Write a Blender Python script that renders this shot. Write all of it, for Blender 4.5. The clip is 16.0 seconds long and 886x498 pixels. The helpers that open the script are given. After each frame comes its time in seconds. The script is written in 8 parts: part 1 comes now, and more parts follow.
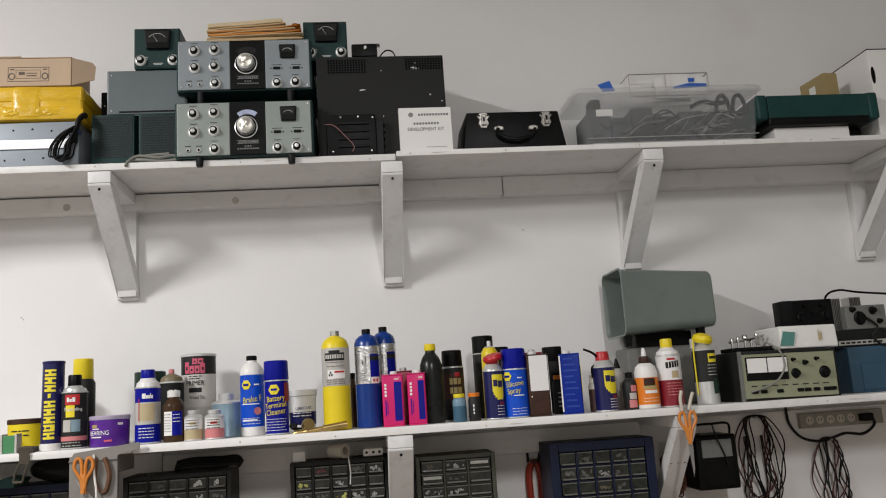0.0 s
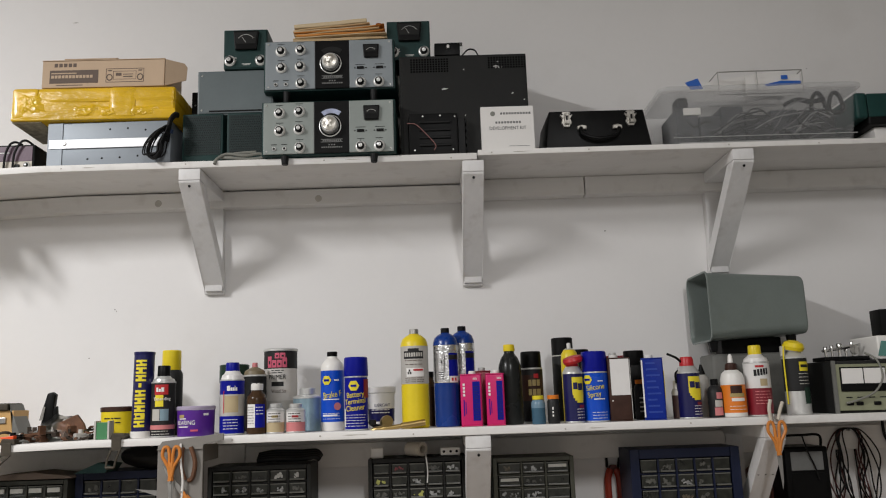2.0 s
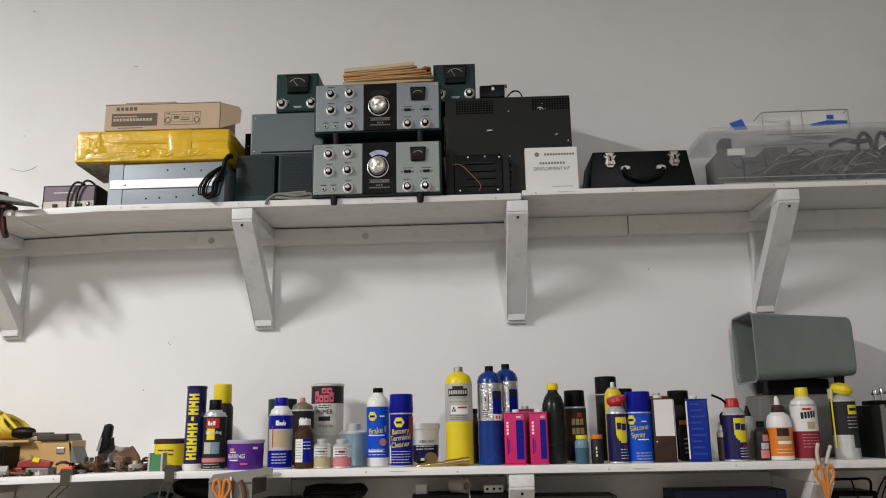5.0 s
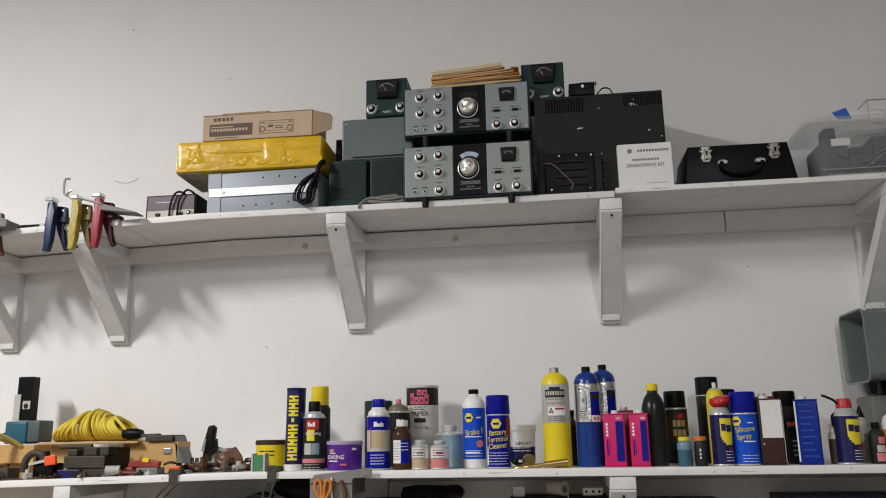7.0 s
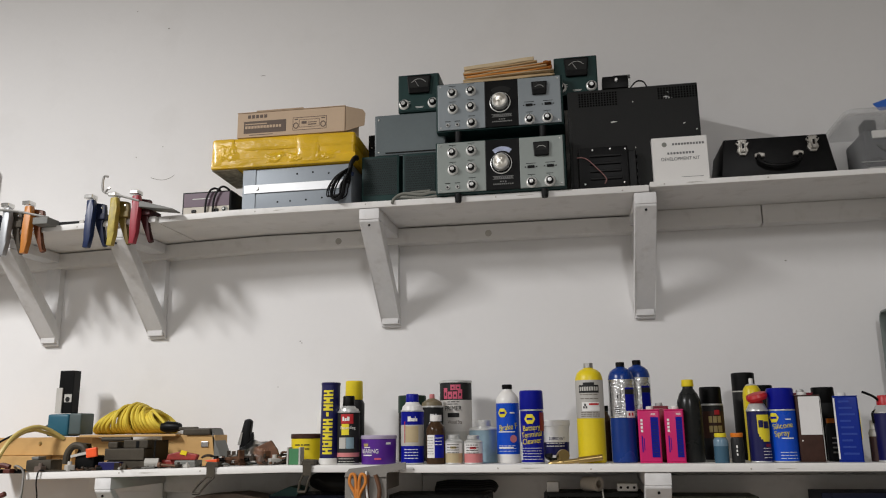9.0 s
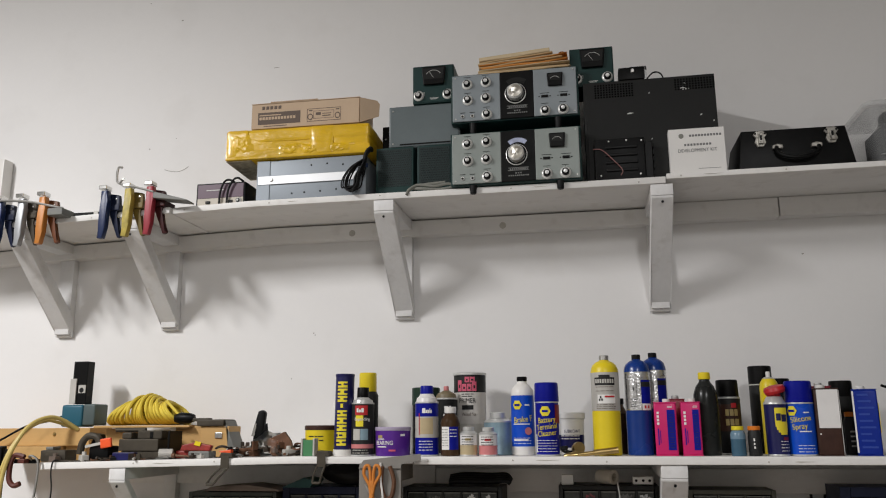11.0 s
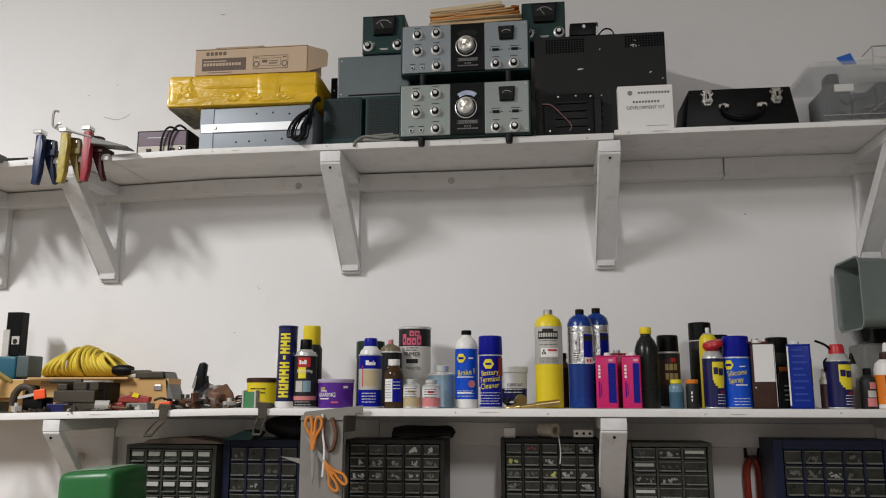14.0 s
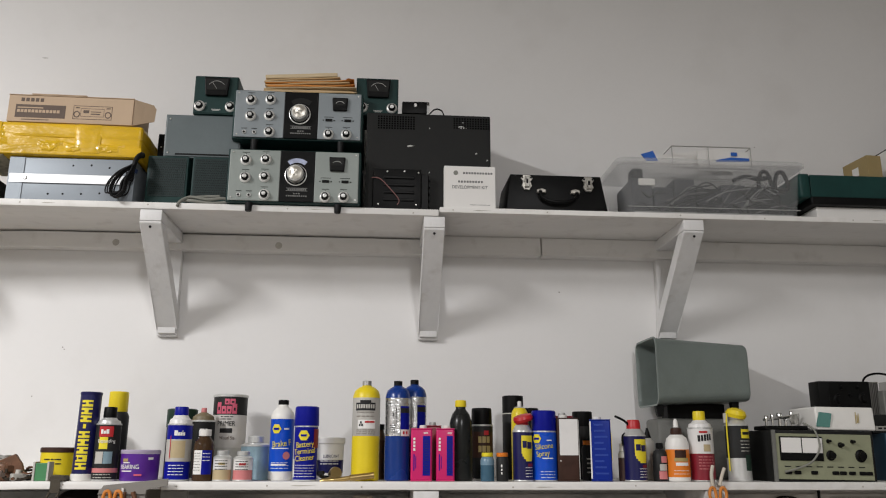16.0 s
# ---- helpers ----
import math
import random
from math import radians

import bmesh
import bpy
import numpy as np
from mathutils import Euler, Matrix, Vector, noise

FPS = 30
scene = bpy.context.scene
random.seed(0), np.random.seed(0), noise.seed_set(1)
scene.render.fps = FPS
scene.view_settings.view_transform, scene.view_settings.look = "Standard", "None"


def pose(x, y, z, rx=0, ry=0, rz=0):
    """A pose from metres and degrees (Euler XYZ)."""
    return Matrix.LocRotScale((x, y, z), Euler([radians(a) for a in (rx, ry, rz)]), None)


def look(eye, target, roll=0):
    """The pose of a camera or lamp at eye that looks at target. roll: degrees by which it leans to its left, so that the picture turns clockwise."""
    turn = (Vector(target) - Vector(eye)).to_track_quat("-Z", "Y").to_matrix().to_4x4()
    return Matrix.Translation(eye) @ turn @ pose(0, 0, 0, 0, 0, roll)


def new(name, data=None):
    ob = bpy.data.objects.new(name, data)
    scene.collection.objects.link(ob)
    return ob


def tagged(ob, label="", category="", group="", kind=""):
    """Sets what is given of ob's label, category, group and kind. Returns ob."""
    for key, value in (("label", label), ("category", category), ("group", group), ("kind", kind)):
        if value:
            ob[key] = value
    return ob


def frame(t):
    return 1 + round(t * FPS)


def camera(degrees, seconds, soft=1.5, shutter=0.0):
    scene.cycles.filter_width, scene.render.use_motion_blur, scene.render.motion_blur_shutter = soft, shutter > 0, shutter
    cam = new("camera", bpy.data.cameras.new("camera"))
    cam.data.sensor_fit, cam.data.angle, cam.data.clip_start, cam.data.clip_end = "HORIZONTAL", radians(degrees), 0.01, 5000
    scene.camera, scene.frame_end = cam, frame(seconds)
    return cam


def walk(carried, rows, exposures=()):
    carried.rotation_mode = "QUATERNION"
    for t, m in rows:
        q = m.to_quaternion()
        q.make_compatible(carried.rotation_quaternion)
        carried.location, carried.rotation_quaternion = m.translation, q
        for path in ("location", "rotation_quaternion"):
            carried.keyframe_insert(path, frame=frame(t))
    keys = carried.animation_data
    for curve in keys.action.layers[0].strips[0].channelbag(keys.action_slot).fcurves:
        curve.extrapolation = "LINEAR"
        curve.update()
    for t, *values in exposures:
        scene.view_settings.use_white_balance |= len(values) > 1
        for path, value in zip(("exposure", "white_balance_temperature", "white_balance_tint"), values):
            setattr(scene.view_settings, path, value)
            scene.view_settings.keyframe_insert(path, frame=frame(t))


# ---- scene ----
cam = camera(57.7, 16.0, soft=1.1)
PATH = [
    (0, (-0.113, 0.052, 1.291), (0.101, 2.008, 1.648), -3.8),
    (0.5, (-0.119, 0.058, 1.278), (0.047, 2.017, 1.645), -3.4),
    (1, (-0.123, 0.066, 1.283), (-0.037, 2.03, 1.652), -2.7),
    (1.5, (-0.124, 0.065, 1.285), (-0.068, 2.03, 1.654), -2.4),
    (2, (-0.128, 0.064, 1.29), (-0.099, 2.029, 1.658), -2.0),
    (2.5, (-0.139, 0.064, 1.305), (-0.123, 2.03, 1.67), -1.8),
    (3, (-0.141, 0.055, 1.309), (-0.135, 2.018, 1.687), -1.7),
    (3.5, (-0.131, 0.042, 1.308), (-0.159, 2.002, 1.708), -1.4),
    (6, (-0.155, 0.011, 1.327), (-0.306, 1.956, 1.768), -0.9),
    (6.5, (-0.178, 0.017, 1.317), (-0.407, 1.953, 1.764), -0.9),
    (7, (-0.19, 0.02, 1.306), (-0.445, 1.952, 1.758), -1.0),
    (7.5, (-0.194, 0.02, 1.305), (-0.474, 1.949, 1.754), -1.1),
    (8, (-0.203, 0.015, 1.304), (-0.5, 1.941, 1.751), -0.9),
    (8.5, (-0.212, 0.01, 1.306), (-0.519, 1.935, 1.752), -0.8),
    (9, (-0.196, 0.016, 1.312), (-0.527, 1.939, 1.748), -0.7),
    (11.5, (-0.222, 0.025, 1.294), (-0.572, 1.947, 1.722), -0.4),
    (12, (-0.218, 0.027, 1.293), (-0.561, 1.953, 1.706), -0.4),
    (12.5, (-0.204, 0.041, 1.284), (-0.542, 1.97, 1.692), -0.3),
    (13, (-0.2, 0.039, 1.289), (-0.521, 1.975, 1.675), -0.2),
    (13.5, (-0.196, 0.051, 1.265), (-0.495, 1.993, 1.633), -0.0),
    (14, (-0.202, 0.057, 1.248), (-0.442, 2.01, 1.609), 0.0),
    (14.5, (-0.188, 0.068, 1.253), (-0.334, 2.029, 1.614), -0.0),
    (15, (-0.18, 0.064, 1.26), (-0.21, 2.024, 1.654), -0.0),
    (15.5, (-0.163, 0.043, 1.286), (-0.086, 1.988, 1.746), 0.1),
    (16, (-0.148, 0.028, 1.288), (0.0, 1.96, 1.782), 0.2),
]
EXPOSURES = [(0, 0.34), (1, 0.26), (2, 0.12), (3.5, 0.12), (6, 0.2), (7.5, -0.03), (9, -0.03), (11.5, 0.0), (13, -0.02), (14.5, -0.02), (15.5, 0.16), (16, 0.26)]
walk(cam, [(t, look(eye, target, roll)) for t, eye, target, roll in PATH], EXPOSURES)

# ---- world and lights ----
world = bpy.data.worlds.new("world")
scene.world = world
world.use_nodes = True
world.node_tree.nodes["Background"].inputs[0].default_value = (0.9, 0.95, 1.0, 1)
world.node_tree.nodes["Background"].inputs[1].default_value = 0.02

WALL = 2.594          # face of the shelf wall
CEIL = 3.45


def area(name, m, sx, sy, watts, colour=(0.972, 0.965, 0.972)):
    lamp = bpy.data.lights.new(name, "AREA")
    lamp.shape, lamp.size, lamp.size_y, lamp.energy, lamp.color = "RECTANGLE", sx, sy, watts, colour
    ob = new(name, lamp)
    ob.matrix_basis = m
    return ob


# fluorescent fittings under the ceiling: x, y, watts
FITTINGS = [(-3.0, -0.3, 190), (0.4, -2.3, 114)]
for fx, fy, watts in FITTINGS:
    area("tube_light", pose(fx, fy, 3.33, 0, 0, 0), 0.2, 1.2, watts)


# ---- materials ----
def mat(name, colour, rough=0.5, metal=0.0, vary=0.08, scale=9.0, fine=140.0, bump=0.05, spec=None, coat=0.0, dirt=0.0, stretch=(1, 1, 1)):
    """A surface with broad and fine mottling, light relief and some grime."""
    m = bpy.data.materials.new(name)
    m.use_nodes = True
    n, l = m.node_tree.nodes, m.node_tree.links
    b = n["Principled BSDF"]
    b.inputs["Metallic"].default_value = metal
    b.inputs["Specular IOR Level"].default_value = (0.22 if max(colour) < 0.07 else 0.42) if spec is None else spec
    b.inputs["Coat Weight"].default_value = coat
    tc = n.new("ShaderNodeTexCoord")
    mp = n.new("ShaderNodeMapping")
    mp.inputs["Scale"].default_value = stretch
    l.new(tc.outputs["Object"], mp.inputs["Vector"])
    big, small = n.new("ShaderNodeTexNoise"), n.new("ShaderNodeTexNoise")
    big.inputs["Scale"].default_value, big.inputs["Detail"].default_value = scale, 4
    small.inputs["Scale"].default_value, small.inputs["Detail"].default_value = fine, 3
    l.new(mp.outputs[0], big.inputs["Vector"]), l.new(mp.outputs[0], small.inputs["Vector"])
    mix = n.new("ShaderNodeMix")
    mix.data_type = "RGBA"
    lo = tuple(max(0, c * (1 - vary * 1.6)) for c in colour)
    hi = tuple(min(1, c * (1 + vary)) for c in colour)
    mix.inputs["A"].default_value, mix.inputs["B"].default_value = (*lo, 1), (*hi, 1)
    add = n.new("ShaderNodeMath")
    add.operation = "MULTIPLY_ADD"
    add.inputs[1].default_value = 0.35
    l.new(small.outputs["Fac"], add.inputs[0])
    sub = n.new("ShaderNodeMath")
    sub.operation = "MULTIPLY_ADD"
    sub.inputs[1].default_value, sub.inputs[2].default_value = 1.3, -0.32
    l.new(big.outputs["Fac"], sub.inputs[0]), l.new(sub.outputs[0], add.inputs[2])
    l.new(add.outputs[0], mix.inputs["Factor"])
    last = mix.outputs["Result"]
    if dirt:
        spots, ramp, over = n.new("ShaderNodeTexNoise"), n.new("ShaderNodeValToRGB"), n.new("ShaderNodeMix")
        spots.inputs["Scale"].default_value, spots.inputs["Detail"].default_value = scale * 2.7, 8
        l.new(tc.outputs["Object"], spots.inputs["Vector"])
        ramp.color_ramp.elements[0].position, ramp.color_ramp.elements[1].position = 0.56, 0.78
        ramp.color_ramp.elements[0].color, ramp.color_ramp.elements[1].color = (0, 0, 0, 1), (dirt, dirt, dirt, 1)
        over.data_type = "RGBA"
        over.inputs["B"].default_value = (colour[0] * 0.42 + 0.01, colour[1] * 0.38 + 0.01, colour[2] * 0.32 + 0.008, 1)
        l.new(spots.outputs["Fac"], ramp.inputs[0]), l.new(ramp.outputs[0], over.inputs["Factor"]), l.new(last, over.inputs["A"])
        last = over.outputs["Result"]
    l.new(last, b.inputs["Base Color"])
    rr = n.new("ShaderNodeMath")
    rr.operation = "MULTIPLY_ADD"
    rr.inputs[1].default_value, rr.inputs[2].default_value = 0.18, max(0.03, rough - 0.09)
    l.new(big.outputs["Fac"], rr.inputs[0]), l.new(rr.outputs[0], b.inputs["Roughness"])
    if bump:
        bp = n.new("ShaderNodeBump")
        bp.inputs["Strength"].default_value, bp.inputs["Distance"].default_value = bump, 0.004
        l.new(small.outputs["Fac"], bp.inputs["Height"]), l.new(bp.outputs[0], b.inputs["Normal"])
    return m


def clear(name, colour, rough=0.15, alpha=1.0):
    m = bpy.data.materials.new(name)
    m.use_nodes = True
    b = m.node_tree.nodes["Principled BSDF"]
    b.inputs["Base Color"].default_value = (*colour, 1)
    b.inputs["Roughness"].default_value, b.inputs["IOR"].default_value = rough, 1.25
    b.inputs["Transmission Weight"].default_value = alpha
    return m


# grey of the unseen walls, chosen for how much fill light they bounce
BOUNCEP = mat("bounce_wall_grey", (0.40, 0.385, 0.36), 0.8, vary=0.1, scale=1.5)
WALLP = mat("wall_paint", (0.78, 0.765, 0.75), 0.6, vary=0.025, scale=1.6, fine=60, bump=0.05, dirt=0.10)
SHELFP = mat("shelf_paint", (0.78, 0.76, 0.73), 0.5, vary=0.06, scale=7, fine=50, bump=0.22, dirt=0.25, stretch=(0.25, 1.6, 1.6))
WORNP = mat("bare_grey_wood", (0.50, 0.47, 0.42), 0.7, vary=0.15, scale=20)
STRUTP = mat("strut_paint", (0.74, 0.73, 0.72), 0.5, vary=0.06, scale=9, fine=60, bump=0.22, dirt=0.25, stretch=(1.6, 1.6, 0.3))
FLOORM = mat("concrete", (0.2, 0.19, 0.18), 0.8, vary=0.15, scale=2, fine=40, bump=0.2, dirt=0.4)
CEILP = mat("ceiling_paint", (0.75, 0.74, 0.72), 0.8, vary=0.03, scale=2)
BENCH = mat("bench_wood", (0.28, 0.19, 0.11), 0.6, vary=0.2, scale=5, stretch=(0.2, 1, 1), dirt=0.4)
BLACKP = mat("black_plastic", (0.004, 0.004, 0.004), 0.42, vary=0.3, spec=0.14)
PIT = mat("dark_hollow", (0.0015, 0.0015, 0.0015), 1.0, spec=0.0)
BLACKM = mat("black_enamel", (0.005, 0.005, 0.005), 0.42, vary=0.35, scale=14, bump=0.08, spec=0.14)
DARKGREY = mat("dark_grey_enamel", (0.0150, 0.0152, 0.0145), 0.55, vary=0.2, scale=8, bump=0.1, spec=0.18)
GREENM = mat("green_crackle_enamel", (0.014, 0.042, 0.039), 0.5, vary=0.25, scale=12, fine=300, bump=0.15, spec=0.22)
GREENL = mat("grey_green_enamel", (0.115, 0.14, 0.145), 0.42, vary=0.1, scale=6, bump=0.06, dirt=0.15)
PANEL = mat("grey_green_panel", (0.275, 0.305, 0.285), 0.45, vary=0.08, scale=10, bump=0.04, dirt=0.12)
CHROME = mat("chrome", (0.75, 0.75, 0.73), 0.18, metal=1.0, vary=0.05, bump=0)
STEEL = mat("steel", (0.5, 0.49, 0.47), 0.35, metal=1.0, vary=0.1, dirt=0.2)
ALU = mat("aluminium_sheet", (0.27, 0.30, 0.33), 0.5, metal=0.25, vary=0.07, scale=5, dirt=0.2)
ALUBAR = mat("bright_aluminium", (0.72, 0.73, 0.74), 0.4, metal=0.4, vary=0.05, stretch=(0.2, 1, 1))
WHITEP = mat("white_plastic", (0.78, 0.76, 0.72), 0.4, vary=0.04, dirt=0.1)
PAPER = mat("white_card", (0.80, 0.78, 0.75), 0.7, vary=0.03, bump=0.03)
OFFW = mat("offwhite_marking", (0.6, 0.6, 0.57), 0.6, vary=0.05, bump=0)
CARDB = mat("cardboard", (0.52, 0.385, 0.265), 0.8, vary=0.07, scale=7, fine=90, bump=0.08, stretch=(1, 1, 0.4))
CARDD = mat("brown_print", (0.13, 0.095, 0.075), 0.75, vary=0.1, bump=0)
MANILA = mat("manila_paper", (0.60, 0.42, 0.22), 0.75, vary=0.08, scale=10, bump=0.05)
ORANGEP = mat("orange_envelope", (0.62, 0.25, 0.05), 0.7, vary=0.12, scale=12, bump=0.05)
YTAPE = mat("yellow_packing_tape", (0.72, 0.44, 0.008), 0.3, vary=0.22, scale=11, fine=34, bump=0.9, coat=0.35, dirt=0.12, stretch=(0.55, 1, 1.5))
PURPLEG = mat("faded_purple_panel", (0.14, 0.09, 0.12), 0.5, vary=0.1)
CREAM = mat("cream_panel", (0.55, 0.5, 0.42), 0.5, vary=0.06, dirt=0.2)
RUBBER = mat("black_rubber", (0.009, 0.009, 0.0095), 0.5, vary=0.2, bump=0.05)
GREYCORD = mat("grey_cord", (0.22, 0.22, 0.19), 0.6, vary=0.1)


# ---- shelf levels ----
ZUP_L, ZUP_R = 1.986, 1.993      # tops of the two upper boards


def zlow(x):
    """Top of the lower shelf, which sags at its far end."""
    return 1.2165 + 0.0225 * min(0.0, x + 1.05)


def zlow_plan(x):
    return 1.226 if x < -0.755 else 1.216 - 0.0145 * x


def zup(x):
    """Top of the upper shelf, which sags at its far end."""
    return ZUP_R if x > 0.013 else ZUP_L + 0.033 * min(0.0, x + 1.25)


def zup_plan(x):
    return 1.999 if x > 0.013 else 1.992 if x < -1.5 else ZUP_L


# ---- modelling helpers ----
def part(name, bm, material, parent=None, label="", smooth=False):
    me = bpy.data.meshes.new(name)
    bmesh.ops.recalc_face_normals(bm, faces=bm.faces)
    bm.to_mesh(me)
    bm.free()
    me.materials.append(material)
    if smooth:
        me.shade_smooth()
        me.set_sharp_from_angle(angle=radians(smooth if smooth is not True else 35))
    ob = new(name, me)
    if parent:
        ob.parent = parent
    if label:
        tagged(ob, label)
    return ob


def settle(m):
    """Seat a thing on its shelf: true spacing along the boards, true height over them, and its size to match."""
    x, y, z = m.translation
    if z > 1.9:                      # upper shelf
        dx = 0.0105 * x - 0.009 * x * x + 0.071 * x * (z - 2.05)
        at = Vector((x + dx, y, zup(x + dx) + 1.06 * (z - zup_plan(x))))
        size = (1.012 - 0.018 * x + 0.071 * (z - 2.05), 1.0, 1.045)
    elif z > 1.15:                   # lower shelf
        dx = -0.001 - 0.049 * x - 0.009 * x * x + 0.004 * x + 0.03 * x * (y - 2.3)
        dx += 0.05 * min(0.0, x + 1.2)
        rise = 1.21 if x < -1.3 and y > 2.36 else 0.955
        at = Vector((x + dx, y, zlow(x + dx) + rise * (z - zlow_plan(x))))
        size = ((0.957 - 0.018 * x) * (0.93 if x > 0.95 else 1.0), 0.96, 1.03 if rise > 1 and z > 1.3 else rise + 0.01)
        at.x += 0.016 if 0.95 < x < 1.3 else 0.0
    elif z > 0.8:                    # hung below the lower shelf
        dx = -0.001 - 0.054 * x - 0.009 * x * x
        at = Vector((x + dx, y, 1.134 + 0.93 * (z - 1.12) + 0.0125 * x + (0.024 if y > 2.5 else 0.0)))
        size = (0.955 - 0.018 * x, 0.96, 0.94)
    else:
        return m
    return Matrix.Translation(at - m.translation) @ m @ Matrix.Diagonal((*size, 1))


def thing(name, label, category, m, group="", kind="", seat=True):
    ob = new(name)
    ob.empty_display_size = 0.02
    ob.matrix_basis = settle(m) if seat else m
    return tagged(ob, label, category, group, kind)


def add_box(bm, x0, x1, y0, y1, z0, z1, bev=0.0, seg=2, m=None):
    vs = [bm.verts.new(p) for p in ((x0, y0, z0), (x1, y0, z0), (x1, y1, z0), (x0, y1, z0), (x0, y0, z1), (x1, y0, z1), (x1, y1, z1), (x0, y1, z1))]
    fs = [bm.faces.new([vs[i] for i in q]) for q in ((3, 2, 1, 0), (4, 5, 6, 7), (0, 1, 5, 4), (1, 2, 6, 5), (2, 3, 7, 6), (3, 0, 4, 7))]
    if bev:
        es = list({e for f in fs for e in f.edges})
        out = bmesh.ops.bevel(bm, geom=es, offset=bev, segments=seg, profile=0.6, affect="EDGES")
        vs = list({v for f in out["faces"] for v in f.verts} | {v for v in vs if v.is_valid})
    if m is not None:
        bmesh.ops.transform(bm, matrix=m, verts=vs)
    return bm


def box(x0, x1, y0, y1, z0, z1, bev=0.0, seg=2, m=None):
    return add_box(bmesh.new(), x0, x1, y0, y1, z0, z1, bev, seg, m)


def add_lathe(bm, prof, n=32, m=None, a0=0.0, a1=None):
    """Revolve (radius, height) pairs round z."""
    full = a1 is None
    a1 = a0 + 2 * math.pi if full else a1
    rings = []
    for r, z in prof:
        if r < 1e-6 and full:
            rings.append([bm.verts.new((0, 0, z))])
        else:
            k = n if full else n + 1
            rings.append([bm.verts.new((r * math.sin(a0 + (a1 - a0) * i / n), -r * math.cos(a0 + (a1 - a0) * i / n), z)) for i in range(k)])
    for a, b in zip(rings, rings[1:]):
        for i in range(n):
            j = (i + 1) % n if full else i + 1
            if len(a) == 1 and len(b) > 1:
                bm.faces.new((a[0], b[j], b[i]))
            elif len(b) == 1 and len(a) > 1:
                bm.faces.new((a[i], a[j], b[0]))
            elif len(a) > 1 and len(b) > 1:
                bm.faces.new((a[i], a[j], b[j], b[i]))
    if m is not None:
        bmesh.ops.transform(bm, matrix=m, verts=[v for r in rings for v in r])
    return bm


def lathe(prof, n=32, m=None):
    return add_lathe(bmesh.new(), prof, n, m)


def add_tube(bm, pts, r, n=8, closed=False):
    """A round cord through points, smoothed."""
    pts = [Vector(p) for p in pts]
    k = len(pts)
    fine = []
    span = range(k if closed else k - 1)
    for i in span:
        p0, p1, p2, p3 = (pts[(i + d) % k] if closed else pts[min(max(i + d, 0), k - 1)] for d in (-1, 0, 1, 2))
        for s in range(6):
            u = s / 6
            fine.append(0.5 * ((2 * p1) + (p2 - p0) * u + (2 * p0 - 5 * p1 + 4 * p2 - p3) * u * u + (3 * p1 - p0 - 3 * p2 + p3) * u ** 3))
    if not closed:
        fine.append(pts[-1])
    rings, q = [], len(fine)
    nrm = Vector((0.31, 0.2, 0.93))
    for i, p in enumerate(fine):
        d = (fine[(i + 1) % q] - fine[i - 1]) if closed else (fine[min(i + 1, q - 1)] - fine[max(i - 1, 0)])
        d = d.normalized() if d.length > 1e-9 else Vector((1, 0, 0))
        nrm = nrm - d * nrm.dot(d)
        nrm = nrm.normalized() if nrm.length > 1e-4 else d.orthogonal().normalized()
        bi = d.cross(nrm)
        rings.append([bm.verts.new(p + (nrm * math.cos(2 * math.pi * j / n) + bi * math.sin(2 * math.pi * j / n)) * r) for j in range(n)])
    for i in range(q if closed else q - 1):
        a, b = rings[i], rings[(i + 1) % q]
        for j in range(n):
            bm.faces.new((a[j], a[(j + 1) % n], b[(j + 1) % n], b[j]))
    if not closed:
        bm.faces.new(rings[0][::-1]), bm.faces.new(rings[-1])
    return bm


def tube(pts, r, n=8, closed=False):
    return add_tube(bmesh.new(), pts, r, n, closed)


def prism(poly, y0, y1, bev=0.0):
    """A plate with the outline poly (x, z), from y0 to y1."""
    bm = bmesh.new()
    a, b = [bm.verts.new((x, y0, z)) for x, z in poly], [bm.verts.new((x, y1, z)) for x, z in poly]
    fs = [bm.faces.new(a), bm.faces.new(b[::-1])]
    for i in range(len(poly)):
        j = (i + 1) % len(poly)
        fs.append(bm.faces.new((a[i], b[i], b[j], a[j])))
    if bev:
        bmesh.ops.bevel(bm, geom=list({e for f in fs for e in f.edges}), offset=bev, segments=2, profile=0.6, affect="EDGES")
    return bm


def word_mesh(text, size):
    cu = bpy.data.curves.new("word", "FONT")
    cu.body, cu.size, cu.align_x, cu.align_y, cu.extrude = text, size, "CENTER", "CENTER", 0.0002
    ob = bpy.data.objects.new("word", cu)
    scene.collection.objects.link(ob)
    me = bpy.data.meshes.new_from_object(ob.evaluated_get(bpy.context.evaluated_depsgraph_get()))
    bpy.data.objects.remove(ob)
    return me


def word(text, size, material, parent, x, y, z, r=None, squeeze=1.0, name="lettering", turn=0.0):
    """Lettering on a front face at (x, y, z), or wrapped round a can of radius r (x is then the angle, y unused)."""
    me = word_mesh(text, size)
    c, s = math.cos(turn), math.sin(turn)
    for v in me.vertices:
        u, w, d = v.co.x * squeeze, v.co.y, v.co.z
        u, w = u * c - w * s, u * s + w * c
        if r:
            a = x + u / r
            v.co = ((r + 0.0008 + d) * math.sin(a), -(r + 0.0008 + d) * math.cos(a), z + w)
        else:
            v.co = (x + u, y - d, z + w)
    me.materials.clear()
    me.materials.append(material)
    ob = new(name, me)
    ob.parent = parent
    return ob


def patch(name, material, parent, r, a0, a1, z0, z1, up=0.0006, n=8):
    """A label stuck round a can, between two angles (degrees, 0 faces the room)."""
    bm = add_lathe(bmesh.new(), [(r, z0), (r + up, z0), (r + up, z1), (r, z1)], n, None, radians(a0), radians(a1))
    return part(name, bm, material, parent, smooth=True)


